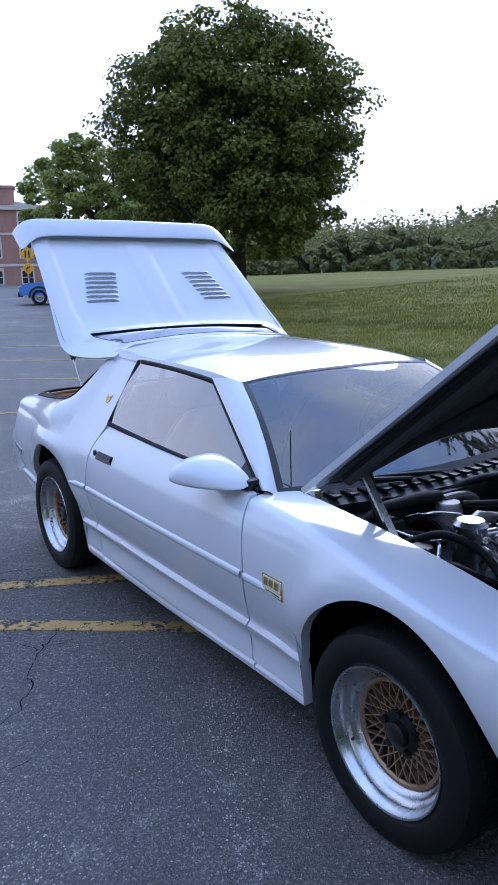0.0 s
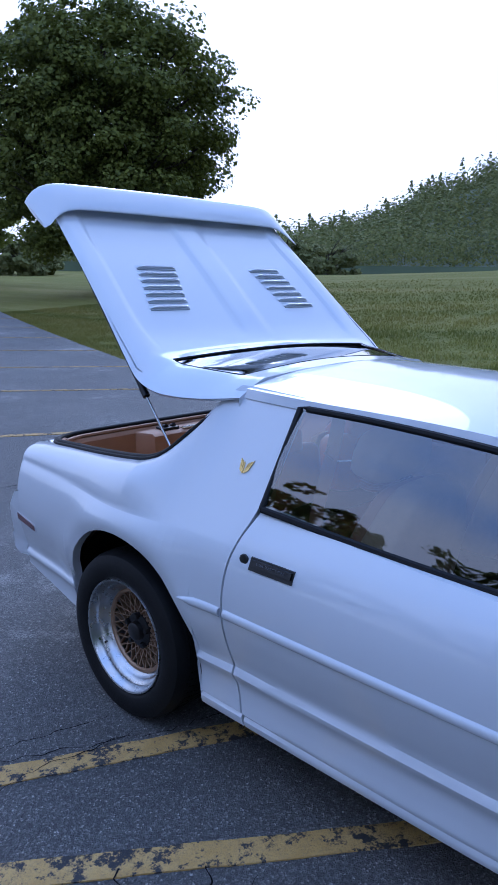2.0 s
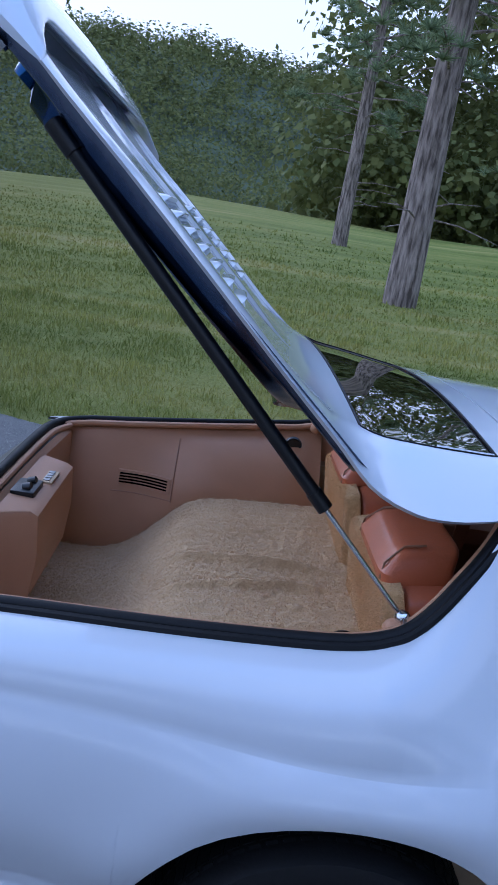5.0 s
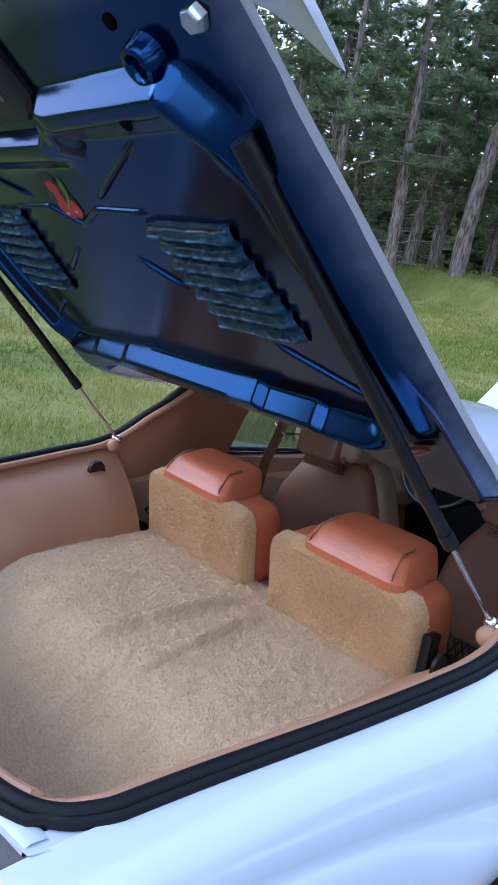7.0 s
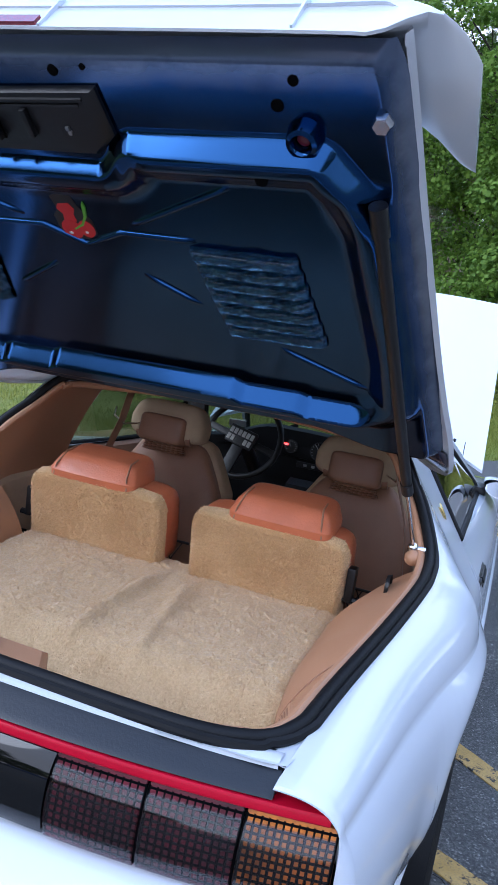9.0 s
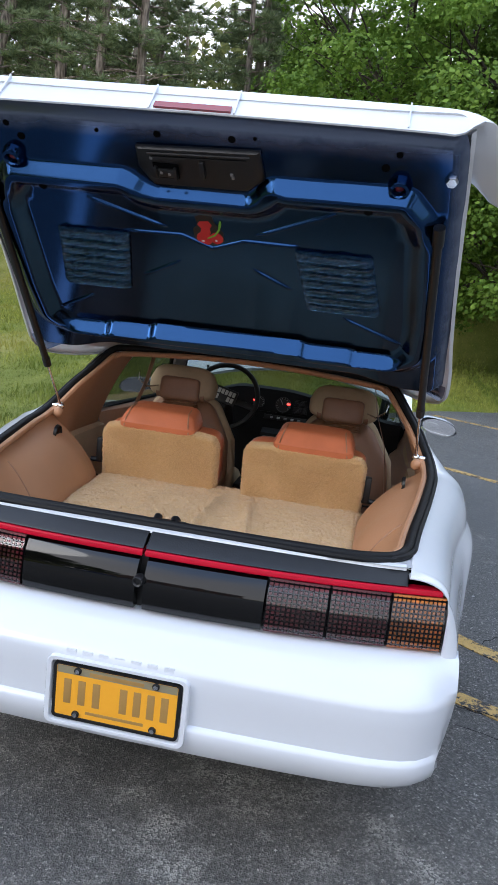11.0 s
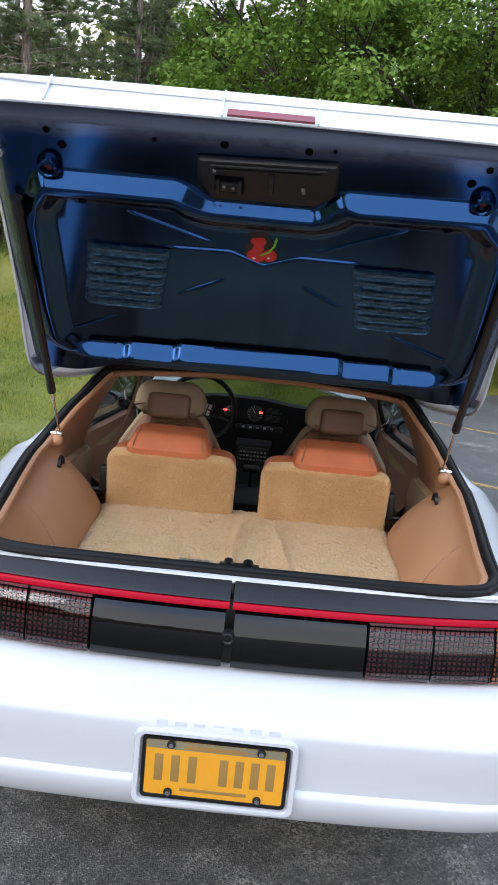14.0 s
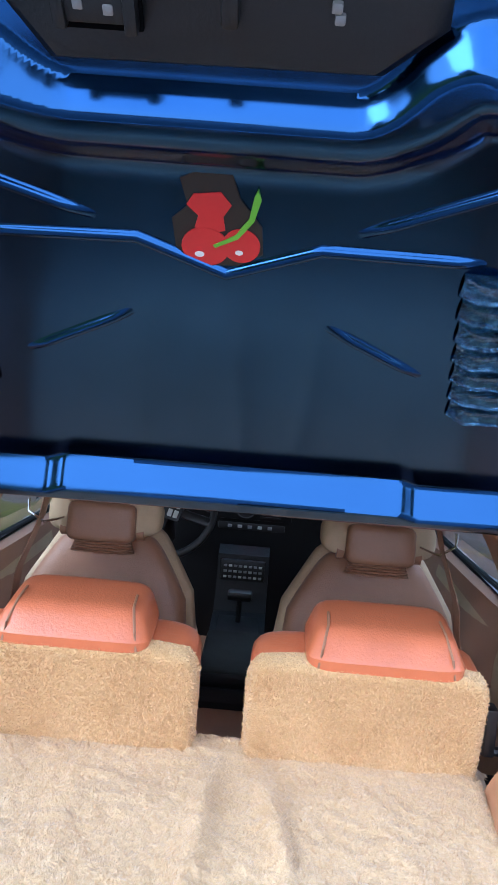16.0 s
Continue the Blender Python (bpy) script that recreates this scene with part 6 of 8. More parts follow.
for s in (1, -1):
    bm = bmesh.new()
    tube(bm, [(0.58 * s, 2.27, 0.76), (0.59 * s, 2.20, 0.96)], 0.016, 12)
    tube(bm, [(0.59 * s, 2.20, 0.96), (0.60 * s, 2.19, 1.03)], 0.008, 10)
    part("hood_strut", bm, M_BLACKP, HOOD)
    bm = bmesh.new()
    rows = [[Vector((0.62 * s + dx, 2.385 + (2.185 - 2.385) * t + dy, 0.75 + (1.005 - 0.75) * t)) for dx, dy in ((-0.014, -0.006), (0.014, -0.006), (0.014, 0.006), (-0.014, 0.006))] for t in spread(0, 1, 4)]
    vs = add_grid(bm, rows, close_v=True)
    bm.faces.new(vs[0])
    bm.faces.new(list(reversed(vs[-1])))
    part("hinge_arm", bm, M_ALU, HOOD)
    bm = bmesh.new()
    box(bm, (0.635 * s - 0.016, 1.96, 0.72), (0.635 * s + 0.016, 2.005, 0.862), 0.004)
    part("hood_hinge", bm, M_ALU, HOOD)

BAY = part("engine_bay", bmesh.new(), M_DARK, CAR, "cluttered dark engine bay")
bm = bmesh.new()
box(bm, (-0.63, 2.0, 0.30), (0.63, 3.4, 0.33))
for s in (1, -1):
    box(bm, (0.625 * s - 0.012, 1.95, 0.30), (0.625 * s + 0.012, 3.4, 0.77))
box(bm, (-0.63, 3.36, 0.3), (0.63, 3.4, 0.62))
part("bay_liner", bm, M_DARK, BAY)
bm = bmesh.new()
box(bm, (-0.34, 2.15, 0.35), (0.34, 2.95, 0.60), 0.03)
box(bm, (-0.20, 2.2, 0.60), (0.20, 2.85, 0.70), 0.03)
for s in (1, -1):
    for k in range(4):
        tube(bm, [(0.04 * s, 2.3 + 0.14 * k, 0.72), (0.14 * s, 2.3 + 0.14 * k, 0.745), (0.22 * s, 2.31 + 0.14 * k, 0.72), (0.27 * s, 2.32 + 0.14 * k, 0.62)], 0.022, 10)
part("engine_block", bm, M_GREYM, BAY)
bm = bmesh.new()
tube(bm, [(0.31, 2.40, 0.60), (0.31, 2.40, 0.78)], 0.055, 20)
tube(bm, [(0.31, 2.40, 0.78), (0.31, 2.40, 0.795)], 0.060, 20, True, 0.045)
tube(bm, [(0.31, 2.40, 0.73), (0.20, 2.42, 0.73)], 0.02, 10)
tube(bm, [(0.31, 2.45, 0.70), (0.33, 2.58, 0.68), (0.42, 2.66, 0.62)], 0.02, 10)
part("pump_canister", bm, M_ALU, BAY, "bright cast metal canister")
for k, pts in enumerate([[(0.55, 2.1, 0.72), (0.45, 2.15, 0.80), (0.30, 2.14, 0.80), (0.15, 2.12, 0.78)], [(0.5, 2.25, 0.70), (0.42, 2.38, 0.76), (0.38, 2.52, 0.72), (0.45, 2.7, 0.62)], [(0.2, 2.08, 0.76), (-0.1, 2.10, 0.80), (-0.4, 2.10, 0.77)], [(0.56, 2.3, 0.66), (0.50, 2.5, 0.70), (0.52, 2.75, 0.66), (0.58, 2.95, 0.6)], [(0.1, 2.2, 0.76), (0.0, 2.4, 0.79), (-0.1, 2.6, 0.76)], [(0.47, 2.12, 0.74), (0.40, 2.3, 0.71), (0.22, 2.36, 0.74)], [(0.36, 2.65, 0.70), (0.28, 2.8, 0.73), (0.1, 2.9, 0.7)]]):
    bm = bmesh.new()
    line = []
    for i in range(len(pts) - 1):
        for t in spread(0, 1, 5)[: 5 if i < len(pts) - 2 else 6]:
            line.append(curve_at([(j, p) for j, p in enumerate(pts)], i + t))
    tube(bm, line, (0.024, 0.014, 0.016, 0.02, 0.012, 0.009, 0.014)[k], 10)
    part("hose", bm, M_RUBBER if k != 5 else M_CHROME, BAY)
for lo, hi, mt in (((0.40, 2.02, 0.60), (0.60, 2.20, 0.76), M_BLACKP), ((0.42, 2.72, 0.50), (0.60, 3.0, 0.66), M_GREYM), ((0.44, 2.28, 0.52), (0.58, 2.50, 0.66), M_BLACKP), ((-0.58, 2.1, 0.5), (-0.36, 2.4, 0.74), M_BLACKP), ((-0.15, 2.03, 0.70), (0.12, 2.12, 0.79), M_BLACKP)):
    bm = bmesh.new()
    box(bm, lo, hi, 0.015)
    part("bay_box", bm, mt, BAY)
for k, (x, y, z, r, h) in enumerate(((0.50, 2.36, 0.70, 0.05, 0.06), (0.14, 2.16, 0.74, 0.06, 0.05), (-0.12, 2.35, 0.74, 0.09, 0.05), (0.45, 2.62, 0.64, 0.045, 0.07), (0.24, 2.60, 0.68, 0.05, 0.06), (0.08, 2.52, 0.72, 0.04, 0.06))):
    bm = bmesh.new()
    tube(bm, [(x, y, z - h), (x, y, z), (x, y, z + h * 0.4), (x, y, z + h * 0.55)], r, 18, True, r * 0.72)
    part("bay_cap", bm, (M_BLACKP, M_GREYM, M_BLACKP, M_ALU, M_GREYM, M_ALU)[k], BAY)
rb = random.Random(3)
for k in range(22):
    p = Vector((rb.uniform(-0.1, 0.58), rb.uniform(2.08, 2.85), rb.uniform(0.68, 0.78)))
    q = p + Vector((rb.uniform(-0.25, 0.25), rb.uniform(-0.2, 0.2), rb.uniform(-0.12, 0.02)))
    mdl = (p + q) / 2 + Vector((rb.uniform(-0.06, 0.06), rb.uniform(-0.06, 0.06), rb.uniform(0.0, 0.05)))
    bm = bmesh.new()
    tube(bm, [p] + bez(p, mdl, q, 10), rb.choice((0.005, 0.007, 0.011, 0.015)), 8)
    part("bay_line", bm, rb.choice((M_RUBBER, M_BLACKP, M_GREYM, M_CHROME)), BAY)
# raised reinforcing frame and ribs under the bonnet
for k, (u0, v0, u1, v1) in enumerate(((0.88, 0.05, 0.88, 0.95), (-0.88, 0.05, -0.88, 0.95), (0.88, 0.08, 0.0, 0.45), (-0.88, 0.08, 0.0, 0.45), (0.0, 0.45, 0.0, 0.95))):
    bm = bmesh.new()
    tube(bm, [bonnet_pt(u0 + (u1 - u0) * t, v0 + (v1 - v0) * t, -0.052) for t in spread(0, 1, 8)], 0.022, 8)
    part("hood_rib", bm, M_HOODIN, HOOD)
# wipers and cowl grille ribs
for k in range(16):
    x = -0.52 + 0.07 * k
    bm = bmesh.new()
    box(bm, (x, 1.97 + 0.12 * (1 - (x / 0.72) ** 2) - 0.08, 0.818), (x + 0.035, 1.97 + 0.12 * (1 - (x / 0.72) ** 2) - 0.012, 0.829), 0.003)
    part("cowl_rib", bm, M_BLACKP, COWL)
bm = bmesh.new()
tube(bm, [(0.05, 2.045, 0.845), (0.30, 2.0, 0.86), (0.58, 1.93, 0.862)], 0.007, 8)
tube(bm, [(0.2, 2.03, 0.838), (0.40, 1.99, 0.858)], 0.010, 8)
part("wiper", bm, M_BLACKP, CAR)

# ---- cabin ----
def pillow(bm, c, half, e=0.35, n=20, m=None, squash=None):
    """A cushion: superellipsoid about c, rounder for larger e."""
    def f(v, p):
        return math.copysign(abs(v) ** p, v)
    rows = []
    for i in range(n + 1):
        a = -math.pi / 2 + math.pi * i / n
        r = []
        for j in range(2 * n):
            b = 2 * math.pi * j / (2 * n)
            p = Vector((half[0] * f(math.cos(a), e) * f(math.cos(b), e), half[1] * f(math.cos(a), e) * f(math.sin(b), e), half[2] * f(math.sin(a), e)))
            if squash:
                p = squash(p)
            p += Vector(c)
            r.append(m @ p if m is not None else p)
        rows.append(r)
    add_grid(bm, rows, close_v=True)
    bmesh.ops.remove_doubles(bm, verts=bm.verts, dist=1e-5)
    return bm


# carpet of the load floor, with its slope into the well and two soft wrinkles
CARPET_Z = [(-0.80, 0.465), (-0.62, 0.475), (-0.53, 0.515), (-0.43, 0.61), (-0.36, 0.68), (-0.29, 0.707), (-0.10, 0.722), (0.20, 0.735)]


def carpet_z(x, y):
    z = curve_at(CARPET_Z, y + 0.02 * noise.noise((x * 3, 0, 5)))
    k = smooth01((y + 0.42) / 0.12) * smooth01((0.14 - y) / 0.16)
    for xw, a, w, tilt in ((-0.015, 0.028, 0.022, 0.06), (0.122, 0.026, 0.020, -0.13), (-0.25, 0.006, 0.03, -0.1), (0.33, 0.007, 0.03, -0.2)):
        z += a * k * math.exp(-((x - xw - tilt * (y + 0.1)) / w) ** 2) * (0.6 + 0.4 * noise.noise((x, y * 5, 2)))
    z += 0.006 * noise.noise((x * 7, y * 7, 1)) + 0.0055 * noise.noise((x * 48, y * 48, 4)) + 0.0022 * noise.noise((x * 120, y * 120, 9))
    z -= 0.03 * smooth01((abs(x) - 0.50) / 0.06)
    return z


bm = bmesh.new()
add_grid(bm, [[Vector((x, y, carpet_z(x, y))) for x in spread(-0.56, 0.56, 150)] for y in spread(-0.80, 0.19, 130)], flip=True)
CARPET = part("load_carpet", bm, M_CARPET, CAR, "sandy beige carpet over the load floor")


def pile(name, base, nrm, mat, parent, length, width, lay=0.5, seed=1):
    """Short tufts of carpet pile: one bent blade at each base point."""
    r = np.random.default_rng(seed)
    n = len(base)
    swirl = np.array([[noise.noise((p[0] * 9, p[1] * 9, p[2] * 9)), noise.noise((p[0] * 9, p[1] * 9, p[2] * 9 + 7)), noise.noise((p[0] * 9 + 5, p[1] * 9, p[2] * 9))] for p in base])
    d = nrm + lay * (swirl * 1.4 + r.normal(0, 0.45, (n, 3)))
    d /= np.linalg.norm(d, axis=1)[:, None]
    t = np.cross(d, r.normal(0, 1, (n, 3)))
    t /= np.linalg.norm(t, axis=1)[:, None]
    w = width * r.uniform(0.7, 1.3, (n, 1))
    ln = length * r.uniform(0.6, 1.2, (n, 1))
    v = np.stack([base - t * w, base + t * w, base + d * ln + t * w * 0.5, base + d * ln - t * w * 0.5], 1).reshape(-1, 3)
    me = bpy.data.meshes.new(name)
    f = np.arange(4 * n, dtype=np.int32)
    me.vertices.add(4 * n)
    me.vertices.foreach_set("co", v.astype(np.float32).ravel())
    me.loops.add(4 * n)
    me.loops.foreach_set("vertex_index", f)
    me.polygons.add(n)
    me.polygons.foreach_set("loop_start", np.arange(n, dtype=np.int32) * 4)
    me.update(calc_edges=True)
    me.materials.append(mat)
    ob = new(name, me)
    ob.parent = parent
    return tagged(ob, kind="stuff")


M_PILE = leaf_material("sand_carpet_pile", (0.54, 0.37, 0.20), (0.68, 0.485, 0.275), 0.2)
M_PILE2 = leaf_material("tan_carpet_pile", (0.60, 0.40, 0.20), (0.80, 0.56, 0.30), 0.2)
rpl = np.random.default_rng(31)
px_, py_ = rpl.uniform(-0.53, 0.53, 76000), rpl.uniform(-0.78, 0.18, 76000)
pb, pn = [], []
for x, y in zip(px_, py_):
    z = carpet_z(x, y)
    pb.append((x, y, z))
    pn.append((-(carpet_z(x + 0.004, y) - z) / 0.004, -(carpet_z(x, y + 0.004) - z) / 0.004, 1.0))
pn = np.array(pn)
pn /= np.linalg.norm(pn, axis=1)[:, None]
pile("carpet_nap", np.array(pb), pn, M_PILE, CARPET, 0.0055, 0.00042, 0.6)

# side trims with the wheel-house bulge
for s in (1, -1):
    bm = bmesh.new()
    rows = []
    for i in range(41):
        y = -0.825 + 0.93 * i / 40
        ox, oz = curve_at(OPEN_EDGE, min(y, 0.03))
        k = smooth01((y + 0.55) / 0.3) * (1 - 0.75 * smooth01((y + 0.03) / 0.13))
        b = 0.07 * k
        zb = max(0.44, carpet_z(0.5, max(-0.79, y)) - 0.06)
        x0 = 0.525
        r = []
        for j in range(15):
            v = j / 14
            z = zb + (oz - 0.035 - zb) * v
            bul = b * math.sin(math.pi * min(1, v * 1.02)) ** 0.55
            x = x0 + (ox - 0.05 - x0) * v ** 1.6 - bul * (0.35 + 0.4 * v)
            r.append(Vector((x * s, y, z)))
        r.append(Vector(((ox - 0.035) * s, y, oz - 0.018)))
        r.append(Vector(((ox - 0.012) * s, y, oz - 0.008)))
        rows.append(r)
    add_grid(bm, rows, flip=s < 0)
    trim = part("load_side_trim", bm, M_TAN, CAR, "tan moulded side trim beside the load floor")
    # panel seam and slatted outlet in the trim
    def trim_pt(y, z, off):
        ox, oz = curve_at(OPEN_EDGE, y)
        k = smooth01((y + 0.55) / 0.3) * (1 - 0.75 * smooth01((y + 0.03) / 0.13))
        zb = max(0.44, carpet_z(0.5, max(-0.79, y)) - 0.06)
        v = (z - zb) / (oz - 0.035 - zb)
        bul = 0.07 * k * math.sin(math.pi * max(0.0, min(1, v * 1.02))) ** 0.55
        return Vector(((0.525 + (ox - 0.05 - 0.525) * max(0, v) ** 1.6 - bul * (0.35 + 0.4 * v) - off) * s, y, z))
    bm = bmesh.new()
    tube(bm, [trim_pt(-0.405, z, 0.0005) for z in spread(0.66, 0.86, 12)], 0.0022, 6)
    tube(bm, [trim_pt(y, 0.662 + 0.01 * (y + 0.62), 0.0005) for y in spread(-0.62, -0.405, 8)], 0.0018, 6)
    part("trim_seam", bm, M_BROWN, trim)
    bm = bmesh.new()
    rows = [[trim_pt(y, z, o) for y in spread(-0.60, -0.415, 8)] for z, o in ((0.683, -0.002), (0.686, 0.006), (0.735, 0.006), (0.738, -0.002))]
    add_grid(bm, rows, flip=s > 0)
    part("outlet_frame", bm, M_TAN, trim)
    for k in range(4):
        bm = bmesh.new()
        tube(bm, [trim_pt(y, 0.696 + 0.0095 * k, 0.006) for y in spread(-0.595, -0.425, 6)], 0.0032, 6)
        part("outlet_slot", bm, M_DARK if s < 0 else M_BROWN, trim)
    # inner sail trim, from the strut mount up to the roof, and the side panel by the rear seat
    bm = bmesh.new()
    rows = []
    for i in range(19):
        y = 0.04 + 0.55 * i / 18
        ox, oz = curve_at(OPEN_EDGE, y)
        top = Vector(((ox - 0.03) * s, y, oz - 0.02))
        if y > 0.3:
            top = Vector((0.565 * s, y, 1.205))
        bot = Vector(((0.69 + 0.045 * smooth01((y - 0.1) / 0.2)) * s, y, 0.84))
        rows.append([bot.lerp(top, v) + Vector((s * 0.020 * math.sin(math.pi * v) ** 0.8, 0, 0)) for v in spread(0, 1, 12)])
    add_grid(bm, rows, flip=s < 0)
    sail = part("sail_trim", bm, M_TAN, CAR, "tan inner trim of the rear pillar")
    bm = bmesh.new()
    rows = []
    for y in spread(0.06, 0.61, 14):
        k = smooth01((y - 0.08) / 0.2)
        rows.append([Vector((x * s, y, z)) for x, z in ((0.69 + 0.045 * k, 0.845), (0.66 + 0.045 * k, 0.835), (0.645 + 0.05 * k, 0.78), (0.64 + 0.05 * k, 0.60), (0.62 + 0.07 * k, 0.28))])
    add_grid(bm, rows, flip=s > 0)
    part("rear_side_panel", bm, M_BEIGE, CAR, "beige side panel beside the rear seat")
    bm = bmesh.new()
    lathe(bm, [(0.0, 0.006), (0.022, 0.005), (0.028, 0.010), (0.032, 0.0)], 22, Matrix.Translation((0.668 * s, 0.0, 0.895)) @ Matrix.Diagonal((-s, 1, 1, 1)))
    part("trim_knob", bm, M_BLACKP, trim)
    # shoulder belt and its guide wire
    bm = bmesh.new()
    rows = [[Vector((x * s, y, z)) for x, y, z in ((0.515, 0.66, 1.19), (0.545, 0.655, 1.05), (0.60, 0.65, 0.90), (0.64, 0.64, 0.6))], [Vector((x * s, y, z)) for x, y, z in ((0.512, 0.71, 1.19), (0.542, 0.705, 1.05), (0.597, 0.70, 0.90), (0.637, 0.69, 0.6))]]
    add_grid(bm, rows, flip=s > 0)
    solid(bm, 0.002)
    part("seat_belt", bm, M_BROWN, CAR, "brown shoulder belt")
    bm = bmesh.new()
    tube(bm, [(0.47 * s, 0.80, 1.06), (0.50 * s, 0.74, 1.035), (0.54 * s, 0.69, 1.03), (0.58 * s, 0.68, 1.06), (0.585 * s, 0.70, 1.09)], 0.004, 8)
    part("belt_guide", bm, M_CHROME, CAR)
    # door card
    bm = bmesh.new()
    rows = []
    for y in spread(0.60, 1.86, 16):
        zt = curve_at(BELT, y) - 0.005
        rows.append([Vector((x * s, y, z)) for x, z in ((0.77, zt), (0.735, zt - 0.008), (0.725, zt - 0.06), (0.70, 0.72), (0.66, 0.68), (0.66, 0.62), (0.70, 0.58), (0.71, 0.30))])
    add_grid(bm, rows, flip=s < 0)
    card = part("door_card", bm, M_BROWN, CAR, "brown inner door card")
    bm = bmesh.new()
    add_grid(bm, [[Vector(((0.716 + (0.0 if v < 0.5 else 0.006)) * s, y, z)) for z, v in ((0.735, 0), (0.78, 0.4), (0.815, 1))] for y in spread(0.70, 1.4, 6)], flip=s < 0)
    part("card_insert", bm, M_BEIGE, card)

# rear bulkhead of the well, latch box with label and black catch
bm = bmesh.new()
add_grid(bm, [[Vector((x, y + 0.02 * abs(x / 0.6) ** 2, z)) for x in spread(-0.60, 0.60, 16)] for y, z in ((-0.815, 0.862), (-0.80, 0.845), (-0.795, 0.70), (-0.79, 0.46))])
REARTRIM = part("rear_sill_trim", bm, M_TAN, CAR, "tan trim inside the tail")
bm = bmesh.new()
rows = [[Vector((x, y, z)) for y, z in ((-0.80, 0.852), (-0.72, 0.846), (-0.70, 0.835), (-0.695, 0.72), (-0.71, 0.60), (-0.79, 0.58))] for x in (-0.30, -0.26, -0.22, 0.0, 0.10, 0.145, 0.19)]
for k, dz in ((0, 1), (6, 1)):
    for p in rows[k]:
        p.y = -0.795
add_grid(bm, rows, flip=True)
lb = part("latch_box", bm, M_TAN, REARTRIM, "tan plastic cover over the hatch catch")
bm = bmesh.new()
box(bm, (-0.045, -0.80, 0.835), (0.06, -0.735, 0.862), 0.008)
tube(bm, [(-0.02, -0.77, 0.86), (-0.02, -0.75, 0.868)], 0.012, 10)
tube(bm, [(0.03, -0.77, 0.86), (0.03, -0.75, 0.866)], 0.014, 10)
part("catch", bm, M_BLACKP, REARTRIM, "black hatch catch")
bm = bmesh.new()
box(bm, (-0.153, -0.748, 0.846), (-0.058, -0.716, 0.853), 0.004)
part("trim_vent", bm, M_BEIGE, REARTRIM)
for k in range(4):
    bm = bmesh.new()
    box(bm, (-0.146 + 0.021 * k, -0.743, 0.852), (-0.130 + 0.021 * k, -0.726, 0.8555), 0.001)
    part("label_patch", bm, M_GREYM, REARTRIM)

# tan edging inside the weatherstrip, and the roof lining
bm = bmesh.new()
inner = []
for p in STRIP_LINE:
    v = Vector(p)
    v.x -= 0.022 * (1 if v.x > 0.05 else (-1 if v.x < -0.05 else 0))
    if v.y > 0.3:
        v.y -= 0.004
        v.z -= 0.022
    elif v.y < -0.8:
        v.y += 0.02
        v.z -= 0.012
    else:
        v.z -= 0.008
    inner.append(v)
tube(bm, inner + inner[:1], 0.011, 8, False)
part("opening_trim", bm, M_TAN, CAR, "tan edge trim of the hatch opening")
bm = bmesh.new()
add_grid(bm, [[Vector((0.565 * q, y, curve_at(ROOF_E, y) - 0.03 + 0.045 * (1 - abs(q) ** 2.6))) for q in spread(-1, 1, 16)] for y in spread(0.32, 1.42, 12)])
part("roof_lining", bm, M_BEIGE, CAR)

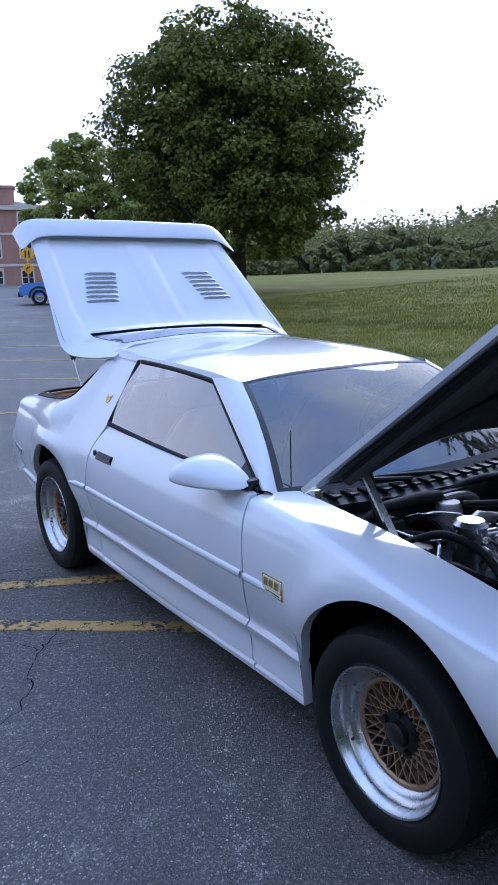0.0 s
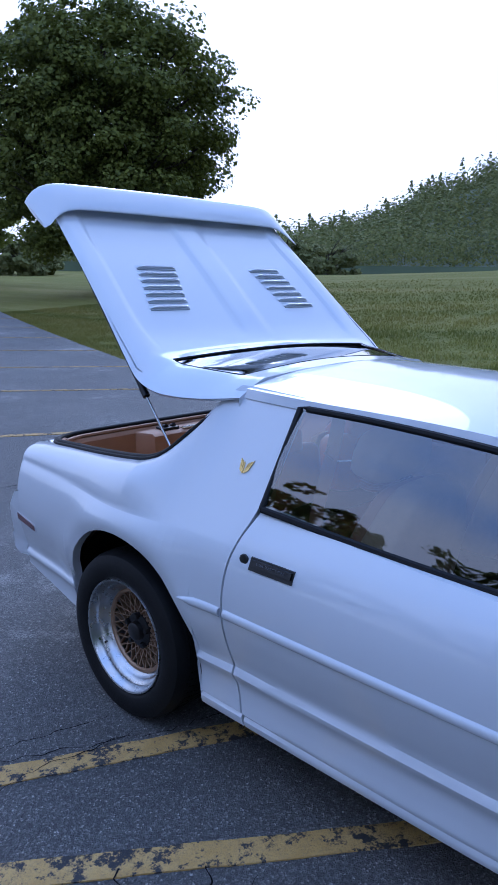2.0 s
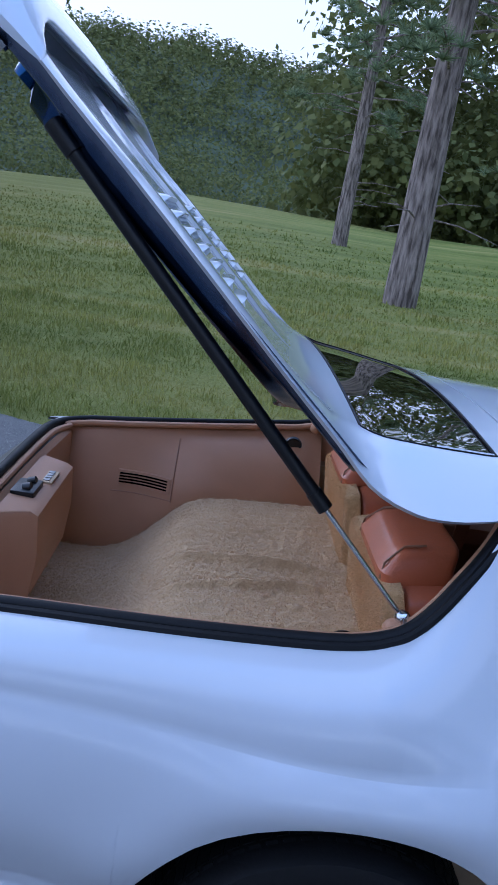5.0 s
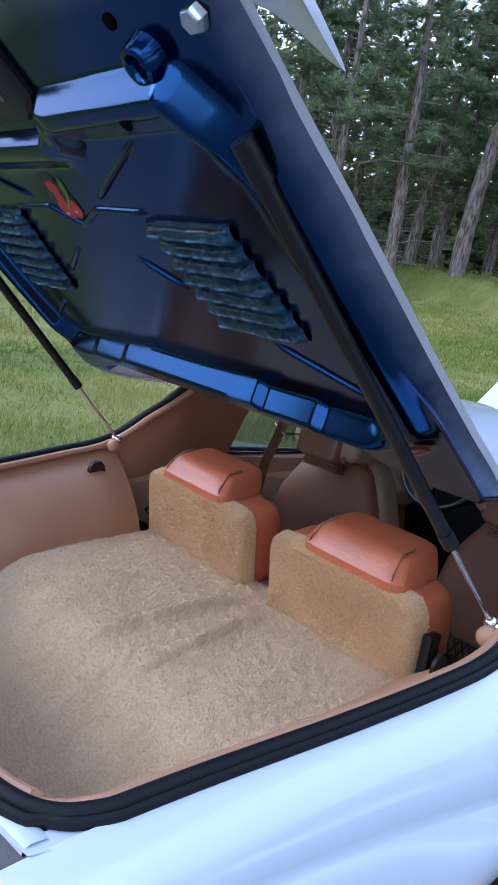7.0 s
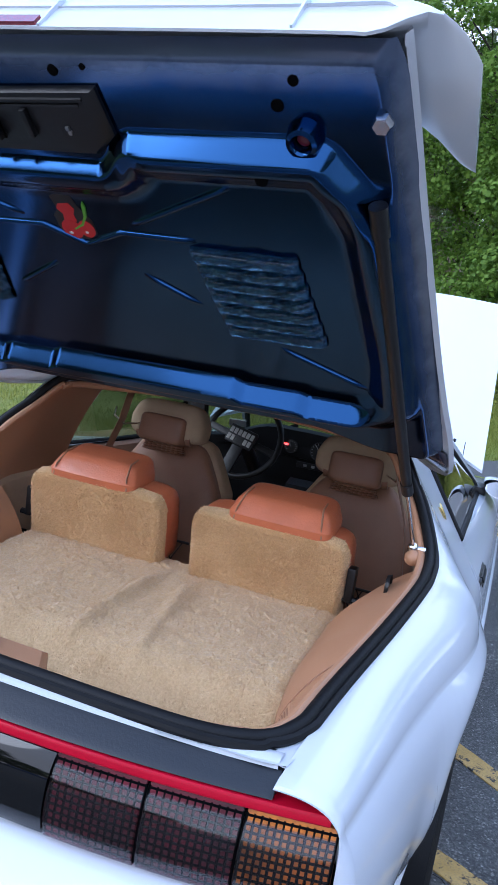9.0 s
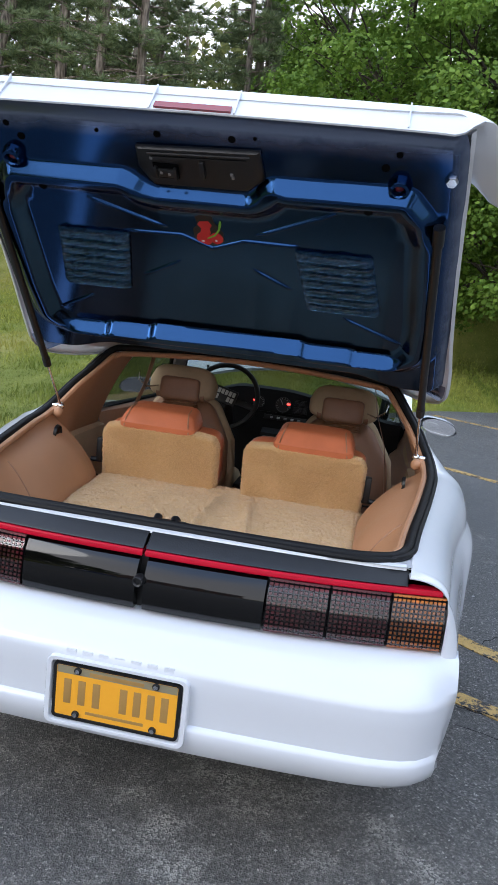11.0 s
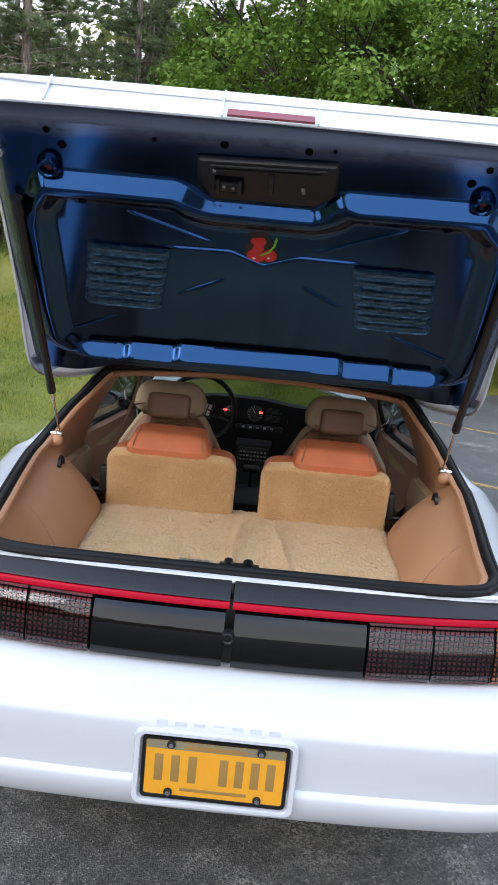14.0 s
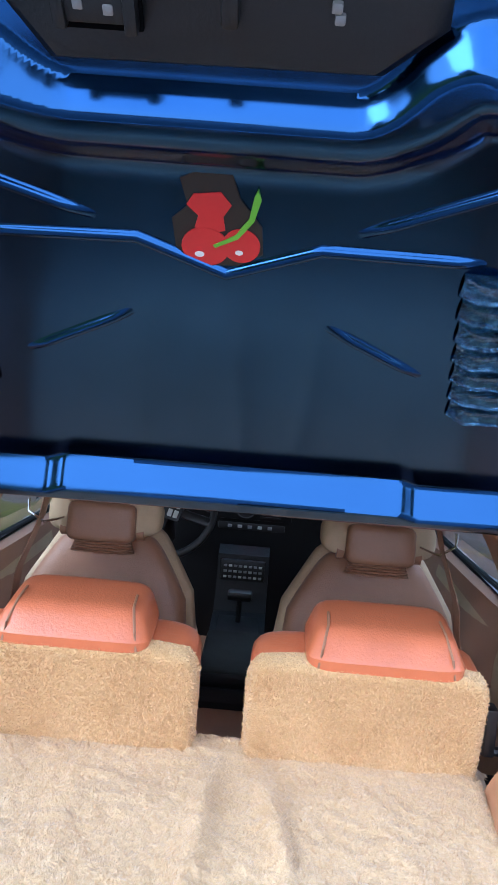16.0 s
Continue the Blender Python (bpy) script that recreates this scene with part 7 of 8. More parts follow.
# rear seat backs: carpeted behind, orange leather above and in front
def rear_seat(x0, x1):
    seat = part("rear_seat_back", bmesh.new(), M_CARPET2, CAR, "rear seat back, tan carpet behind, orange leather top")
    cx, hw = (x0 + x1) / 2, (x1 - x0) / 2
    lean = Matrix.Translation((cx, 0.158, 0.832)) @ Matrix.Rotation(radians(8), 4, "X")
    bm = bmesh.new()
    rows = []
    nx, nz = 60, 50
    for i in range(nz + 1):
        v = -1 + 2 * i / nz
        r = []
        for j in range(nx + 1):
            u = -1 + 2 * j / nx
            # rounded upper corners
            w = hw * (1 - 0.10 * max(0, (v - 0.55) / 0.45) ** 2.2)
            top = 0.125 - 0.012 * abs(u) ** 3
            edge = min(1.0, (1 - abs(u)) * hw / 0.022, (1 - abs(v)) * 0.12 / 0.022)
            y = -0.045 * math.sqrt(max(0, 1 - (1 - edge) ** 2))
            y += 0.0015 * noise.noise((u * 30 + cx * 9, v * 16, 1)) + 0.0010 * noise.noise((u * 66 + cx * 9, v * 40, 3)) if edge >= 1 else 0
            r.append(lean @ Vector((w * u, y, (top if v > 0 else 0.13) * v)))
        rows.append(r)
    add_grid(bm, rows)
    back = part("back_carpet", bm, M_CARPET2, seat, "tan carpeted back")
    rb_ = random.Random(int(cx * 100) + 200)
    pb, pn = [], []
    for k in range(26000):
        i, j = rb_.uniform(0, nz - 0.001), rb_.uniform(0, nx - 0.001)
        a, b = rows[int(i)], rows[int(i) + 1]
        p = a[int(j)].lerp(a[int(j) + 1], j % 1).lerp(b[int(j)].lerp(b[int(j) + 1], j % 1), i % 1)
        nn = (a[int(j) + 1] - a[int(j)]).cross(b[int(j)] - a[int(j)])
        if nn.length > 1e-9:
            pb.append(p)
            pn.append(nn.normalized())
    pile("carpet_nap", np.array([tuple(p) for p in pb]), np.array([tuple(p) for p in pn]), M_PILE2, back, 0.0045, 0.0008, 0.9, int(cx * 100) + 200)
    bm = bmesh.new()
    pillow(bm, (0, 0.055, -0.01), (hw * 0.985, 0.062, 0.125), 0.30, 16, lean)
    part("leather_back", bm, M_LEATHER, seat, "orange-brown leather")
    bm = bmesh.new()

    off = -0.015 if cx < 0 else 0.028

    def sq(p):
        k = 1 - 0.16 * max(0, p.z / 0.055)
        return Vector((p.x * k, p.y * (1 - 0.15 * max(0, p.z / 0.05)) + 0.030 * max(0, p.z / 0.05), p.z))
    pillow(bm, (off, 0.040, 0.132), (0.156, 0.082, 0.050), 0.27, 18, lean, sq)
    part("leather_headroll", bm, M_LEATHER, seat, "padded orange leather head roll")
    for sx in (-1, 1):
        bm = bmesh.new()
        tube(bm, [lean @ Vector((off + sx * 0.132, -0.040, 0.115)), lean @ Vector((off + sx * 0.126, -0.030, 0.150)), lean @ Vector((off + sx * 0.116, 0.012, 0.182)), lean @ Vector((off + sx * 0.114, 0.06, 0.184))], 0.0028, 6)
        part("seam", bm, M_BROWN, seat)
    bm = bmesh.new()
    pillow(bm, (cx, 0.37, 0.50), (hw * 0.95, 0.22, 0.09), 0.35, 14)
    part("cushion", bm, M_LEATHER, seat)
    bm = bmesh.new()
    sx = 1 if cx > 0 else -1
    box(bm, (-0.012, -0.02, -0.05), (0.012, 0.02, 0.05), 0.005, Matrix.Translation((cx + sx * (hw + 0.012), 0.155, 0.82)))
    tube(bm, [(cx + sx * (hw - 0.01), 0.155, 0.775), (cx + sx * (hw + 0.05), 0.155, 0.775)], 0.010, 8)
    part("seat_latch", bm, M_BLACKP, seat, "black seat-back latch")


rear_seat(-0.530, -0.047)
rear_seat(0.048, 0.530)


# front seats: brown vinyl shell, beige bolsters, adjustable headrest
def front_seat(cx):
    seat = part("front_seat", bmesh.new(), M_BROWN, CAR, "front seat with brown vinyl back and beige cloth facing")
    lean = Matrix.Translation((cx, 0.82, 0.645)) @ Matrix.Rotation(radians(-14), 4, "X")

    def shell(p):
        w = 1.0 - 0.30 * smooth01((p.z - 0.08) / 0.24) - 0.06 * smooth01((-p.z) / 0.3)
        return Vector((p.x * w, p.y, p.z))
    bm = bmesh.new()
    pillow(bm, (0, 0.0, 0.0), (0.255, 0.075, 0.335), 0.42, 22, lean, shell)
    part("back_shell", bm, M_BROWN, seat, "brown vinyl seat back")
    bm = bmesh.new()
    pillow(bm, (0, 0.045, 0.005), (0.280, 0.07, 0.358), 0.42, 20, lean, shell)
    part("back_facing", bm, M_BEIGE, seat, "beige cloth facing")
    bm = bmesh.new()
    pillow(bm, (cx, 1.06, 0.50), (0.26, 0.27, 0.09), 0.4, 16)
    part("cushion", bm, M_BEIGE, seat)
    hr = Matrix.Translation((cx, 0.775, 1.048)) @ Matrix.Rotation(radians(-10), 4, "X")
    bm = bmesh.new()

    def cap(p):
        return Vector((p.x * (1 - 0.18 * max(0, p.z / 0.07)), p.y, p.z))
    pillow(bm, (0, 0.03, 0.016), (0.162, 0.066, 0.078), 0.42, 18, hr, cap)
    part("headrest_cap", bm, M_BEIGE, seat, "beige cloth headrest")
    bm = bmesh.new()
    pillow(bm, (0, -0.022, -0.022), (0.096, 0.045, 0.056), 0.30, 14, hr)
    part("headrest_back", bm, M_BROWN, seat, "brown vinyl headrest back")
    for sx in (-1, 1):
        bm = bmesh.new()
        tube(bm, [hr @ Vector((sx * 0.098, -0.005, -0.045)), hr @ Vector((sx * 0.118, -0.005, -0.045))], 0.024, 14)
        part("headrest_pivot", bm, M_BROWN, seat)
    bm = bmesh.new()
    for k in range(5):
        zz = -0.075 - 0.008 * k
        pillow(bm, (0, 0.005, zz), (0.080 + 0.003 * k, 0.040, 0.0052), 0.6, 8, hr)
    part("headrest_gaiter", bm, M_BROWN, seat, "pleated brown gaiter")
    bm = bmesh.new()
    for k in range(-7, 15):
        for d in (-1, 1):
            a, b = (-0.17 + 0.026 * k, -0.24), (-0.17 + 0.026 * k + d * 0.09, -0.06)
            if d < 0:
                a, b = (a[0] + 0.0, a[1]), b
            if min(a[0], b[0]) > -0.18 and max(a[0], b[0]) < 0.18:
                tube(bm, [lean @ Vector((a[0], -0.084, a[1])), lean @ Vector((b[0], -0.084, b[1]))], 0.0024, 5)
    for z in (-0.06, -0.24):
        tube(bm, [lean @ Vector((-0.18, -0.083, z)), lean @ Vector((0.18, -0.083, z))], 0.005, 6)
    part("net_pocket", bm, M_BLACKP, seat, "black elastic net pocket")


front_seat(-0.390)
front_seat(0.388)

# dashboard, console, wheel
M_DASH = simple("charcoal_dash_vinyl", (0.005, 0.005, 0.0055), 0.5, var=0.2, scale=20, grain=0.25, gscale=260, spec=0.25)
bm = bmesh.new()
rows = []
for x in spread(-0.70, 0.70, 28):
    b = 0.03 * math.exp(-((x + 0.13) / 0.28) ** 4)
    e = 0.085 * smooth01((abs(x) - 0.25) / 0.42)
    rows.append([Vector((x, y, z)) for y, z in ((1.93, 0.862 - e), (1.88, 0.905 + b * 0.3 - e), (1.82, 0.945 + b - e), (1.77, 0.958 + b - e), (1.742, 0.945 + b - e), (1.748, 0.90 + b - e), (1.757, 0.87 - e * 0.5), (1.765, 0.77), (1.77, 0.73), (1.775, 0.62), (1.82, 0.42), (1.85, 0.27))])
add_grid(bm, rows)
DASH = part("dashboard", bm, M_DASH, CAR, "charcoal dashboard with square instrument pod")
M_GAUGE = simple("gauge_face", (0.012, 0.012, 0.012), 0.35, var=0.2, scale=60)
M_TICK = simple("pale_gauge_print", (0.45, 0.45, 0.42), 0.5, var=0.1, scale=60)
glow, gnt, gp = nodes_of("red_warning_light")
gp.inputs["Base Color"].default_value = (0.6, 0.02, 0.02, 1)
gp.inputs["Emission Color"].default_value = (1, 0.04, 0.03, 1)
gp.inputs["Emission Strength"].default_value = 1.6
bm = bmesh.new()
box(bm, (-0.30, 1.575, 0.80), (0.14, 1.605, 0.905), 0.008)
part("instrument_pod", bm, M_DASH, DASH)
for gx, rr in ((-0.205, 0.036), (-0.055, 0.048)):
    bm = bmesh.new()
    lathe(bm, [(0.0, 0.0), (rr * 0.9, 0.0), (rr * 0.92, 0.006), (rr, 0.006), (rr, -0.004)], 30, Matrix.Translation((gx, 1.571, 0.855)) @ Matrix.Rotation(radians(-90), 4, "Z"))
    g = part("gauge", bm, M_GAUGE, DASH, "round black gauge")
    for k in range(12):
        a = math.pi * (-0.2 + 1.4 * k / 11)
        bm = bmesh.new()
        box(bm, (-0.0012, -0.001, rr * 0.70), (0.0012, 0.001, rr * 0.86), 0, Matrix.Translation((gx, 1.569, 0.855)) @ Matrix.Rotation(a - math.pi / 2, 4, "Y"))
        part("gauge_tick", bm, M_TICK, g)
    bm = bmesh.new()
    a = radians(-30)
    box(bm, (-0.0015, -0.002, 0), (0.0015, 0.0, rr * 0.7), 0, Matrix.Translation((gx, 1.567, 0.855)) @ Matrix.Rotation(a, 4, "Y"))
    part("needle", bm, M_TICK, g)
for x in (-0.232, -0.022):
    bm = bmesh.new()
    box(bm, (x - 0.011, 1.566, 0.858), (x + 0.011, 1.570, 0.868), 0.001)
    part("warning_light", bm, glow, DASH, "lit red warning light")
for x0 in (0.035, ):
    for z0 in (0.812, 0.858):
        bm = bmesh.new()
        box(bm, (x0, 1.570, z0), (x0 + 0.085, 1.578, z0 + 0.040), 0.003)
        for k in range(5):
            box(bm, (x0 + 0.008, 1.563, z0 + 0.006 + 0.0068 * k), (x0 + 0.077, 1.571, z0 + 0.0085 + 0.0068 * k))
        part("air_vent", bm, M_BLACKP, DASH, "square slatted air vent")
bm = bmesh.new()
box(bm, (-0.14, 1.58, 0.755), (0.14, 1.60, 0.785), 0.003)
part("switch_panel", bm, M_BLACKP, DASH)
for k in range(5):
    bm = bmesh.new()
    box(bm, (-0.10 + 0.042 * k, 1.574, 0.764), (-0.082 + 0.042 * k, 1.581, 0.776), 0.001)
    part("switch", bm, M_TICK if k in (1, 3) else M_GREYM, DASH)
bm = bmesh.new()
rows = [[Vector((x, y, z)) for y, z in ((1.62, 0.76), (1.55, 0.74), (1.52, 0.60), (1.46, 0.54), (1.15, 0.53), (1.12, 0.56), (0.75, 0.565), (0.72, 0.54), (0.72, 0.28))] for x in (-0.105, -0.10, -0.05, 0.05, 0.10, 0.105)]
for r in (rows[0], rows[-1]):
    for p in r:
        p.z = min(p.z, 0.29)
add_grid(bm, rows)
CONSOLE = part("centre_console", bm, M_DASH, CAR, "black centre console with radio and shifter")
bm = bmesh.new()
box(bm, (-0.085, 1.520, 0.645), (0.085, 1.54, 0.725), 0.004, Matrix.Translation((0, 0, 0)))
part("radio", bm, M_BLACKP, CONSOLE)
for r in range(3):
    for k in range(8):
        bm = bmesh.new()
        box(bm, (-0.075 + 0.0195 * k, 1.515, 0.655 + 0.022 * r), (-0.062 + 0.0195 * k, 1.521, 0.663 + 0.022 * r), 0.001)
        part("radio_button", bm, M_TICK if (k + r) % 3 == 0 else M_GREYM, CONSOLE)
bm = bmesh.new()
tube(bm, [(0, 1.36, 0.53), (0, 1.34, 0.63)], 0.010, 10)
box(bm, (-0.045, 1.315, 0.63), (0.045, 1.365, 0.665), 0.012)
part("shifter", bm, M_BLACKP, CONSOLE, "black T-handle shifter")
bm = bmesh.new()
box(bm, (-0.075, 1.18, 0.532), (0.075, 1.42, 0.540), 0.003)
part("shift_plate", bm, M_BLACKP, CONSOLE)
bm = bmesh.new()
box(bm, (-0.095, 0.76, 0.555), (0.095, 1.10, 0.61), 0.02)
part("armrest", bm, M_DASH, CONSOLE)

SW = part("steering_wheel", bmesh.new(), M_BLACKP, CAR, "black steering wheel with button pad")
for ob in list(DASH.children):
    kind = ob.name.split(".")[0]
    dx = 0.045 if kind in ("instrument_pod", "gauge", "warning_light") else 0.018
    for q in [ob] + list(ob.children):
        for v in q.data.vertices:
            v.co += Vector((dx, 0.178, 0.034))
sm = Matrix.Translation((-0.31, 1.43, 0.935)) @ Matrix.Rotation(radians(-24), 4, "X") @ Matrix.Rotation(radians(14), 4, "Y")
bm = bmesh.new()
tube(bm, [sm @ Vector((0.188 * math.cos(a), 0, 0.188 * math.sin(a))) for a in spread(0, 2 * math.pi, 48)], 0.0145, 10, False)
part("wheel_rim", bm, M_BLACKP, SW)
bm = bmesh.new()
box(bm, (-0.185, -0.012, -0.022), (0.185, 0.006, 0.012), 0.006, sm)
box(bm, (-0.03, -0.012, -0.185), (0.03, 0.006, 0.0), 0.006, sm)
tube(bm, [sm @ Vector((0, 0.0, 0)), sm @ Vector((0, 0.30, -0.06))], 0.035, 14)
part("wheel_spokes", bm, M_BLACKP, SW)
bm = bmesh.new()
box(bm, (-0.075, -0.03, -0.045), (0.075, -0.008, 0.045), 0.010, sm)
pad = part("button_pad", bm, M_BLACKP, SW)
for r in range(2):
    for k in range(6):
        if k in (2, 3) and r == 0:
            continue
        bm = bmesh.new()
        box(bm, (-0.066 + 0.0225 * k, -0.034, -0.034 + 0.036 * r), (-0.049 + 0.0225 * k, -0.028, -0.006 + 0.036 * r), 0.002, sm)
        part("pad_button", bm, M_TICK, pad, "pale grey push button")

# cabin floor and rear tub
bm = bmesh.new()
box(bm, (-0.74, 0.40, 0.262), (0.74, 1.85, 0.275))
box(bm, (-0.60, -0.80, 0.42), (0.60, 0.25, 0.435))
box(bm, (-0.55, 0.20, 0.275), (0.55, 0.55, 0.42), 0.03)
box(bm, (-0.10, 0.15, 0.44), (0.10, 1.0, 0.52), 0.03)
part("cabin_floor", bm, M_BROWN, CAR, "dark brown cabin floor")


# ---- trees, woods, grass ----
rng = np.random.default_rng(7)


def leaf_cloud(centres, normals, size, spread_n=0.6, aspect=1.0, bend=True):
    """One small quad a leaf about each centre, leaning about its normal."""
    n = len(centres)
    nr = normals + rng.normal(0, spread_n, (n, 3))
    nr /= np.linalg.norm(nr, axis=1)[:, None] + 1e-9
    t = np.cross(nr, rng.normal(0, 1, (n, 3)))
    t /= np.linalg.norm(t, axis=1)[:, None] + 1e-9
    b = np.cross(nr, t)
    sz = size * rng.uniform(0.6, 1.35, (n, 1))
    t = t * sz * aspect
    b = b * sz
    v = np.stack([centres - t * 0.5, centres - b * 0.45 + nr * sz * 0.08, centres + t * 0.5, centres + b * 0.45 + nr * sz * 0.08], 1).reshape(-1, 3)
    f = np.arange(4 * n).reshape(-1, 4)
    return v, f


def foliage(name, v, f, mat, parent=None):
    me = bpy.data.meshes.new(name)
    me.vertices.add(len(v))
    me.vertices.foreach_set("co", v.astype(np.float32).ravel())
    me.loops.add(f.size)
    me.loops.foreach_set("vertex_index", f.astype(np.int32).ravel())
    me.polygons.add(len(f))
    k = f.shape[1]
    me.polygons.foreach_set("loop_start", (np.arange(len(f)) * k).astype(np.int32))
    me.update(calc_edges=True)
    me.materials.append(mat)
    ob = new(name, me)
    if parent is not None:
        ob.parent = parent
    return ob


def broad_tree(at, height, radius, trunk_r, mat, leaves, leaf, label, bottom=0.12, seed=1, bark=None, clumps=150, stretch=1.0, core=0.45):
    """Broad-leaved tree: tapered trunk, forked limbs, crown of leaf clumps with gaps."""
    r = random.Random(seed)
    global rng
    rng = np.random.default_rng(seed)
    tree = empty("tree", label, "tree", at=at)
    bm = bmesh.new()
    tube(bm, [(0, 0, -0.4), (0, 0, height * 0.10), (0.05, 0.03, height * 0.3), (0.0, 0.1, height * 0.62), (0, 0, height * 0.85)], trunk_r, 12, False, trunk_r * 0.25)
    tips = []
    for i in range(16):
        a = r.uniform(0, 6.28)
        h0 = height * r.uniform(0.10, 0.5)
        ln = radius * r.uniform(0.55, 0.95)
        p0 = Vector((0, 0, h0))
        p1 = p0 + Vector((math.cos(a) * ln * 0.5, math.sin(a) * ln * 0.5, ln * 0.35))
        p2 = p0 + Vector((math.cos(a + 0.2) * ln, math.sin(a + 0.2) * ln, ln * 0.75))
        tube(bm, [p0, p1, p2], trunk_r * 0.38, 7, False, trunk_r * 0.06)
        tips.append(p2)
        for k in range(3):
            a2 = a + r.uniform(-0.9, 0.9)
            p3 = p1 + Vector((math.cos(a2) * ln * 0.5, math.sin(a2) * ln * 0.5, ln * r.uniform(0.1, 0.5)))
            tube(bm, [p1, (p1 + p3) / 2 + Vector((0, 0, 0.1)), p3], trunk_r * 0.16, 5, False, trunk_r * 0.03)
    part("trunk", bm, bark or M_BARK2, tree)
    cz = height * (0.5 + bottom / 2)
    hz = height * (1 - bottom) / 2
    C, N = [], []
    per = leaves // clumps
    for i in range(clumps):
        while True:
            d = np.array([r.gauss(0, 1) for _ in range(3)])
            d /= np.linalg.norm(d)
            if d[2] > -0.85:
                break
        rad = r.uniform(core, 1.0) ** 0.5
        wob = 1 + 0.16 * noise.noise((d[0] * 2.2 + seed, d[1] * 2.2, d[2] * 2.2))
        prof = 1.0 if d[2] > 0 else 0.92
        c = np.array([d[0] * radius * rad * wob * prof * stretch, d[1] * radius * rad * wob * prof, cz + d[2] * hz * rad * wob])
        cr = radius * r.uniform(0.10, 0.2)
        q = rng.normal(0, 1, (per, 3))
        q /= np.linalg.norm(q, axis=1)[:, None]
        q *= (rng.uniform(0.25, 1, (per, 1)) ** 0.5) * cr
        q[:, 2] *= 0.62
        C.append(c + q)
        N.append(np.tile(d * 0.35 + np.array([0, 0, 0.8]), (per, 1)) + q / cr * 0.8)
    v, f = leaf_cloud(np.concatenate(C), np.concatenate(N), leaf)
    crown = foliage("crown", v, f, mat, tree)
    return tree


def pine_tree(at, height, trunk_r, label, seed, low=0.35, lean=(0, 0), tufts=240, dead=26, needle=1.0):
    """Plantation pine: long bare trunk with dead stubs, needles in tufts along drooping branches."""
    r = random.Random(seed)
    global rng
    rng = np.random.default_rng(seed)
    tree = empty("pine_tree", label, "tree", "plantation pines", at=at)
    bm = bmesh.new()
    line = [Vector((lean[0] * k * k * height + 0.06 * noise.noise((k * 3, seed, 0)), lean[1] * k * k * height + 0.06 * noise.noise((k * 3, seed, 5)), -0.4 + (height + 0.4) * k)) for k in spread(0, 1, 10)]
    tube(bm, line, trunk_r, 10, False, trunk_r * 0.2)
    C, N = [], []

    def at_h(h):
        k = max(0, min(0.999, (h + 0.4) / (height + 0.4))) * 10
        return line[int(k)].lerp(line[int(k) + 1], k - int(k))
    for i in range(dead):
        h = height * r.uniform(0.08, low + 0.15)
        a = r.uniform(0, 6.28)
        ln = r.uniform(0.5, 2.0)
        p = at_h(h)
        e = p + Vector((math.cos(a) * ln, math.sin(a) * ln, r.uniform(-0.3, 0.35)))
        tube(bm, [p, p.lerp(e, 0.5) + Vector((0, 0, 0.08)), e], 0.024, 5, False, 0.006)
    nb = 46
    for i in range(nb):
        k = i / nb
        h = height * (low + (0.99 - low) * k)
        a = i * 2.4 + r.uniform(-0.4, 0.4)
        ln = (1 - k * 0.75) * r.uniform(1.6, 3.4)
        p = at_h(h)
        e = p + Vector((math.cos(a) * ln, math.sin(a) * ln, r.uniform(-0.5, 0.3)))
        m_ = p.lerp(e, 0.5) + Vector((0, 0, 0.18))
        tube(bm, [p, m_, e], 0.035, 5, False, 0.008)
        for j in range(tufts // nb + 1):
            t = r.uniform(0.3, 1.05)
            c = np.array(p.lerp(e, t)) + np.array([r.gauss(0, 0.22), r.gauss(0, 0.22), r.gauss(0.02, 0.13)])
            n = 44
            d = rng.normal(0, 1, (n, 3))
            d[:, 2] = np.abs(d[:, 2]) * 0.8
            d /= np.linalg.norm(d, axis=1)[:, None]
            C.append(c + d * 0.17)
            N.append(d)
    part("trunk", bm, M_BARK, tree)
    C, D = np.concatenate(C), np.concatenate(N)
    n = len(C)
    t = np.cross(D, rng.normal(0, 1, (n, 3)))
    t /= np.linalg.norm(t, axis=1)[:, None]
    ln = rng.uniform(0.09, 0.19, (n, 1)) * needle
    w = 0.0105 * needle ** 2
    v = np.stack([C - D * ln - t * w, C - D * ln + t * w, C + D * ln * 0.9], 1).reshape(-1, 3)
    foliage("crown", v, np.arange(3 * n).reshape(-1, 3), M_PINE, tree)
    return tree


def polar(az, d, eye=(2.2, 3.4)):
    """Place at a bearing (degrees counter-clockwise from +y) and distance from a stand point."""
    x = eye[0] - d * math.sin(radians(az))
    y = eye[1] + d * math.cos(radians(az))
    return (x, y, ground_z(x, y))


broad_tree(polar(145.6, 44), 15.5, 7.1, 0.5, M_MAPLE, 130000, 0.22, "large dark green maple standing on the lawn", 0.04, 3, clumps=560, core=0.12)
broad_tree(polar(156.2, 60), 11.3, 5.6, 0.4, M_MAPLE_M, 40000, 0.26, "lighter green tree beside the big maple", 0.08, 5, clumps=170)
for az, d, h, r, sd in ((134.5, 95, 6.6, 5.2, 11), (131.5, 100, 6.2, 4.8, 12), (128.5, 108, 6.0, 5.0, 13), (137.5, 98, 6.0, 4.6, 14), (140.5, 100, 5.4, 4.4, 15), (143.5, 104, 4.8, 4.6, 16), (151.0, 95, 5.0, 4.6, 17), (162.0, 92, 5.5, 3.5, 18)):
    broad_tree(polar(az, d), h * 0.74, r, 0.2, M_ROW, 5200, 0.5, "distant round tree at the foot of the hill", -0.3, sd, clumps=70)

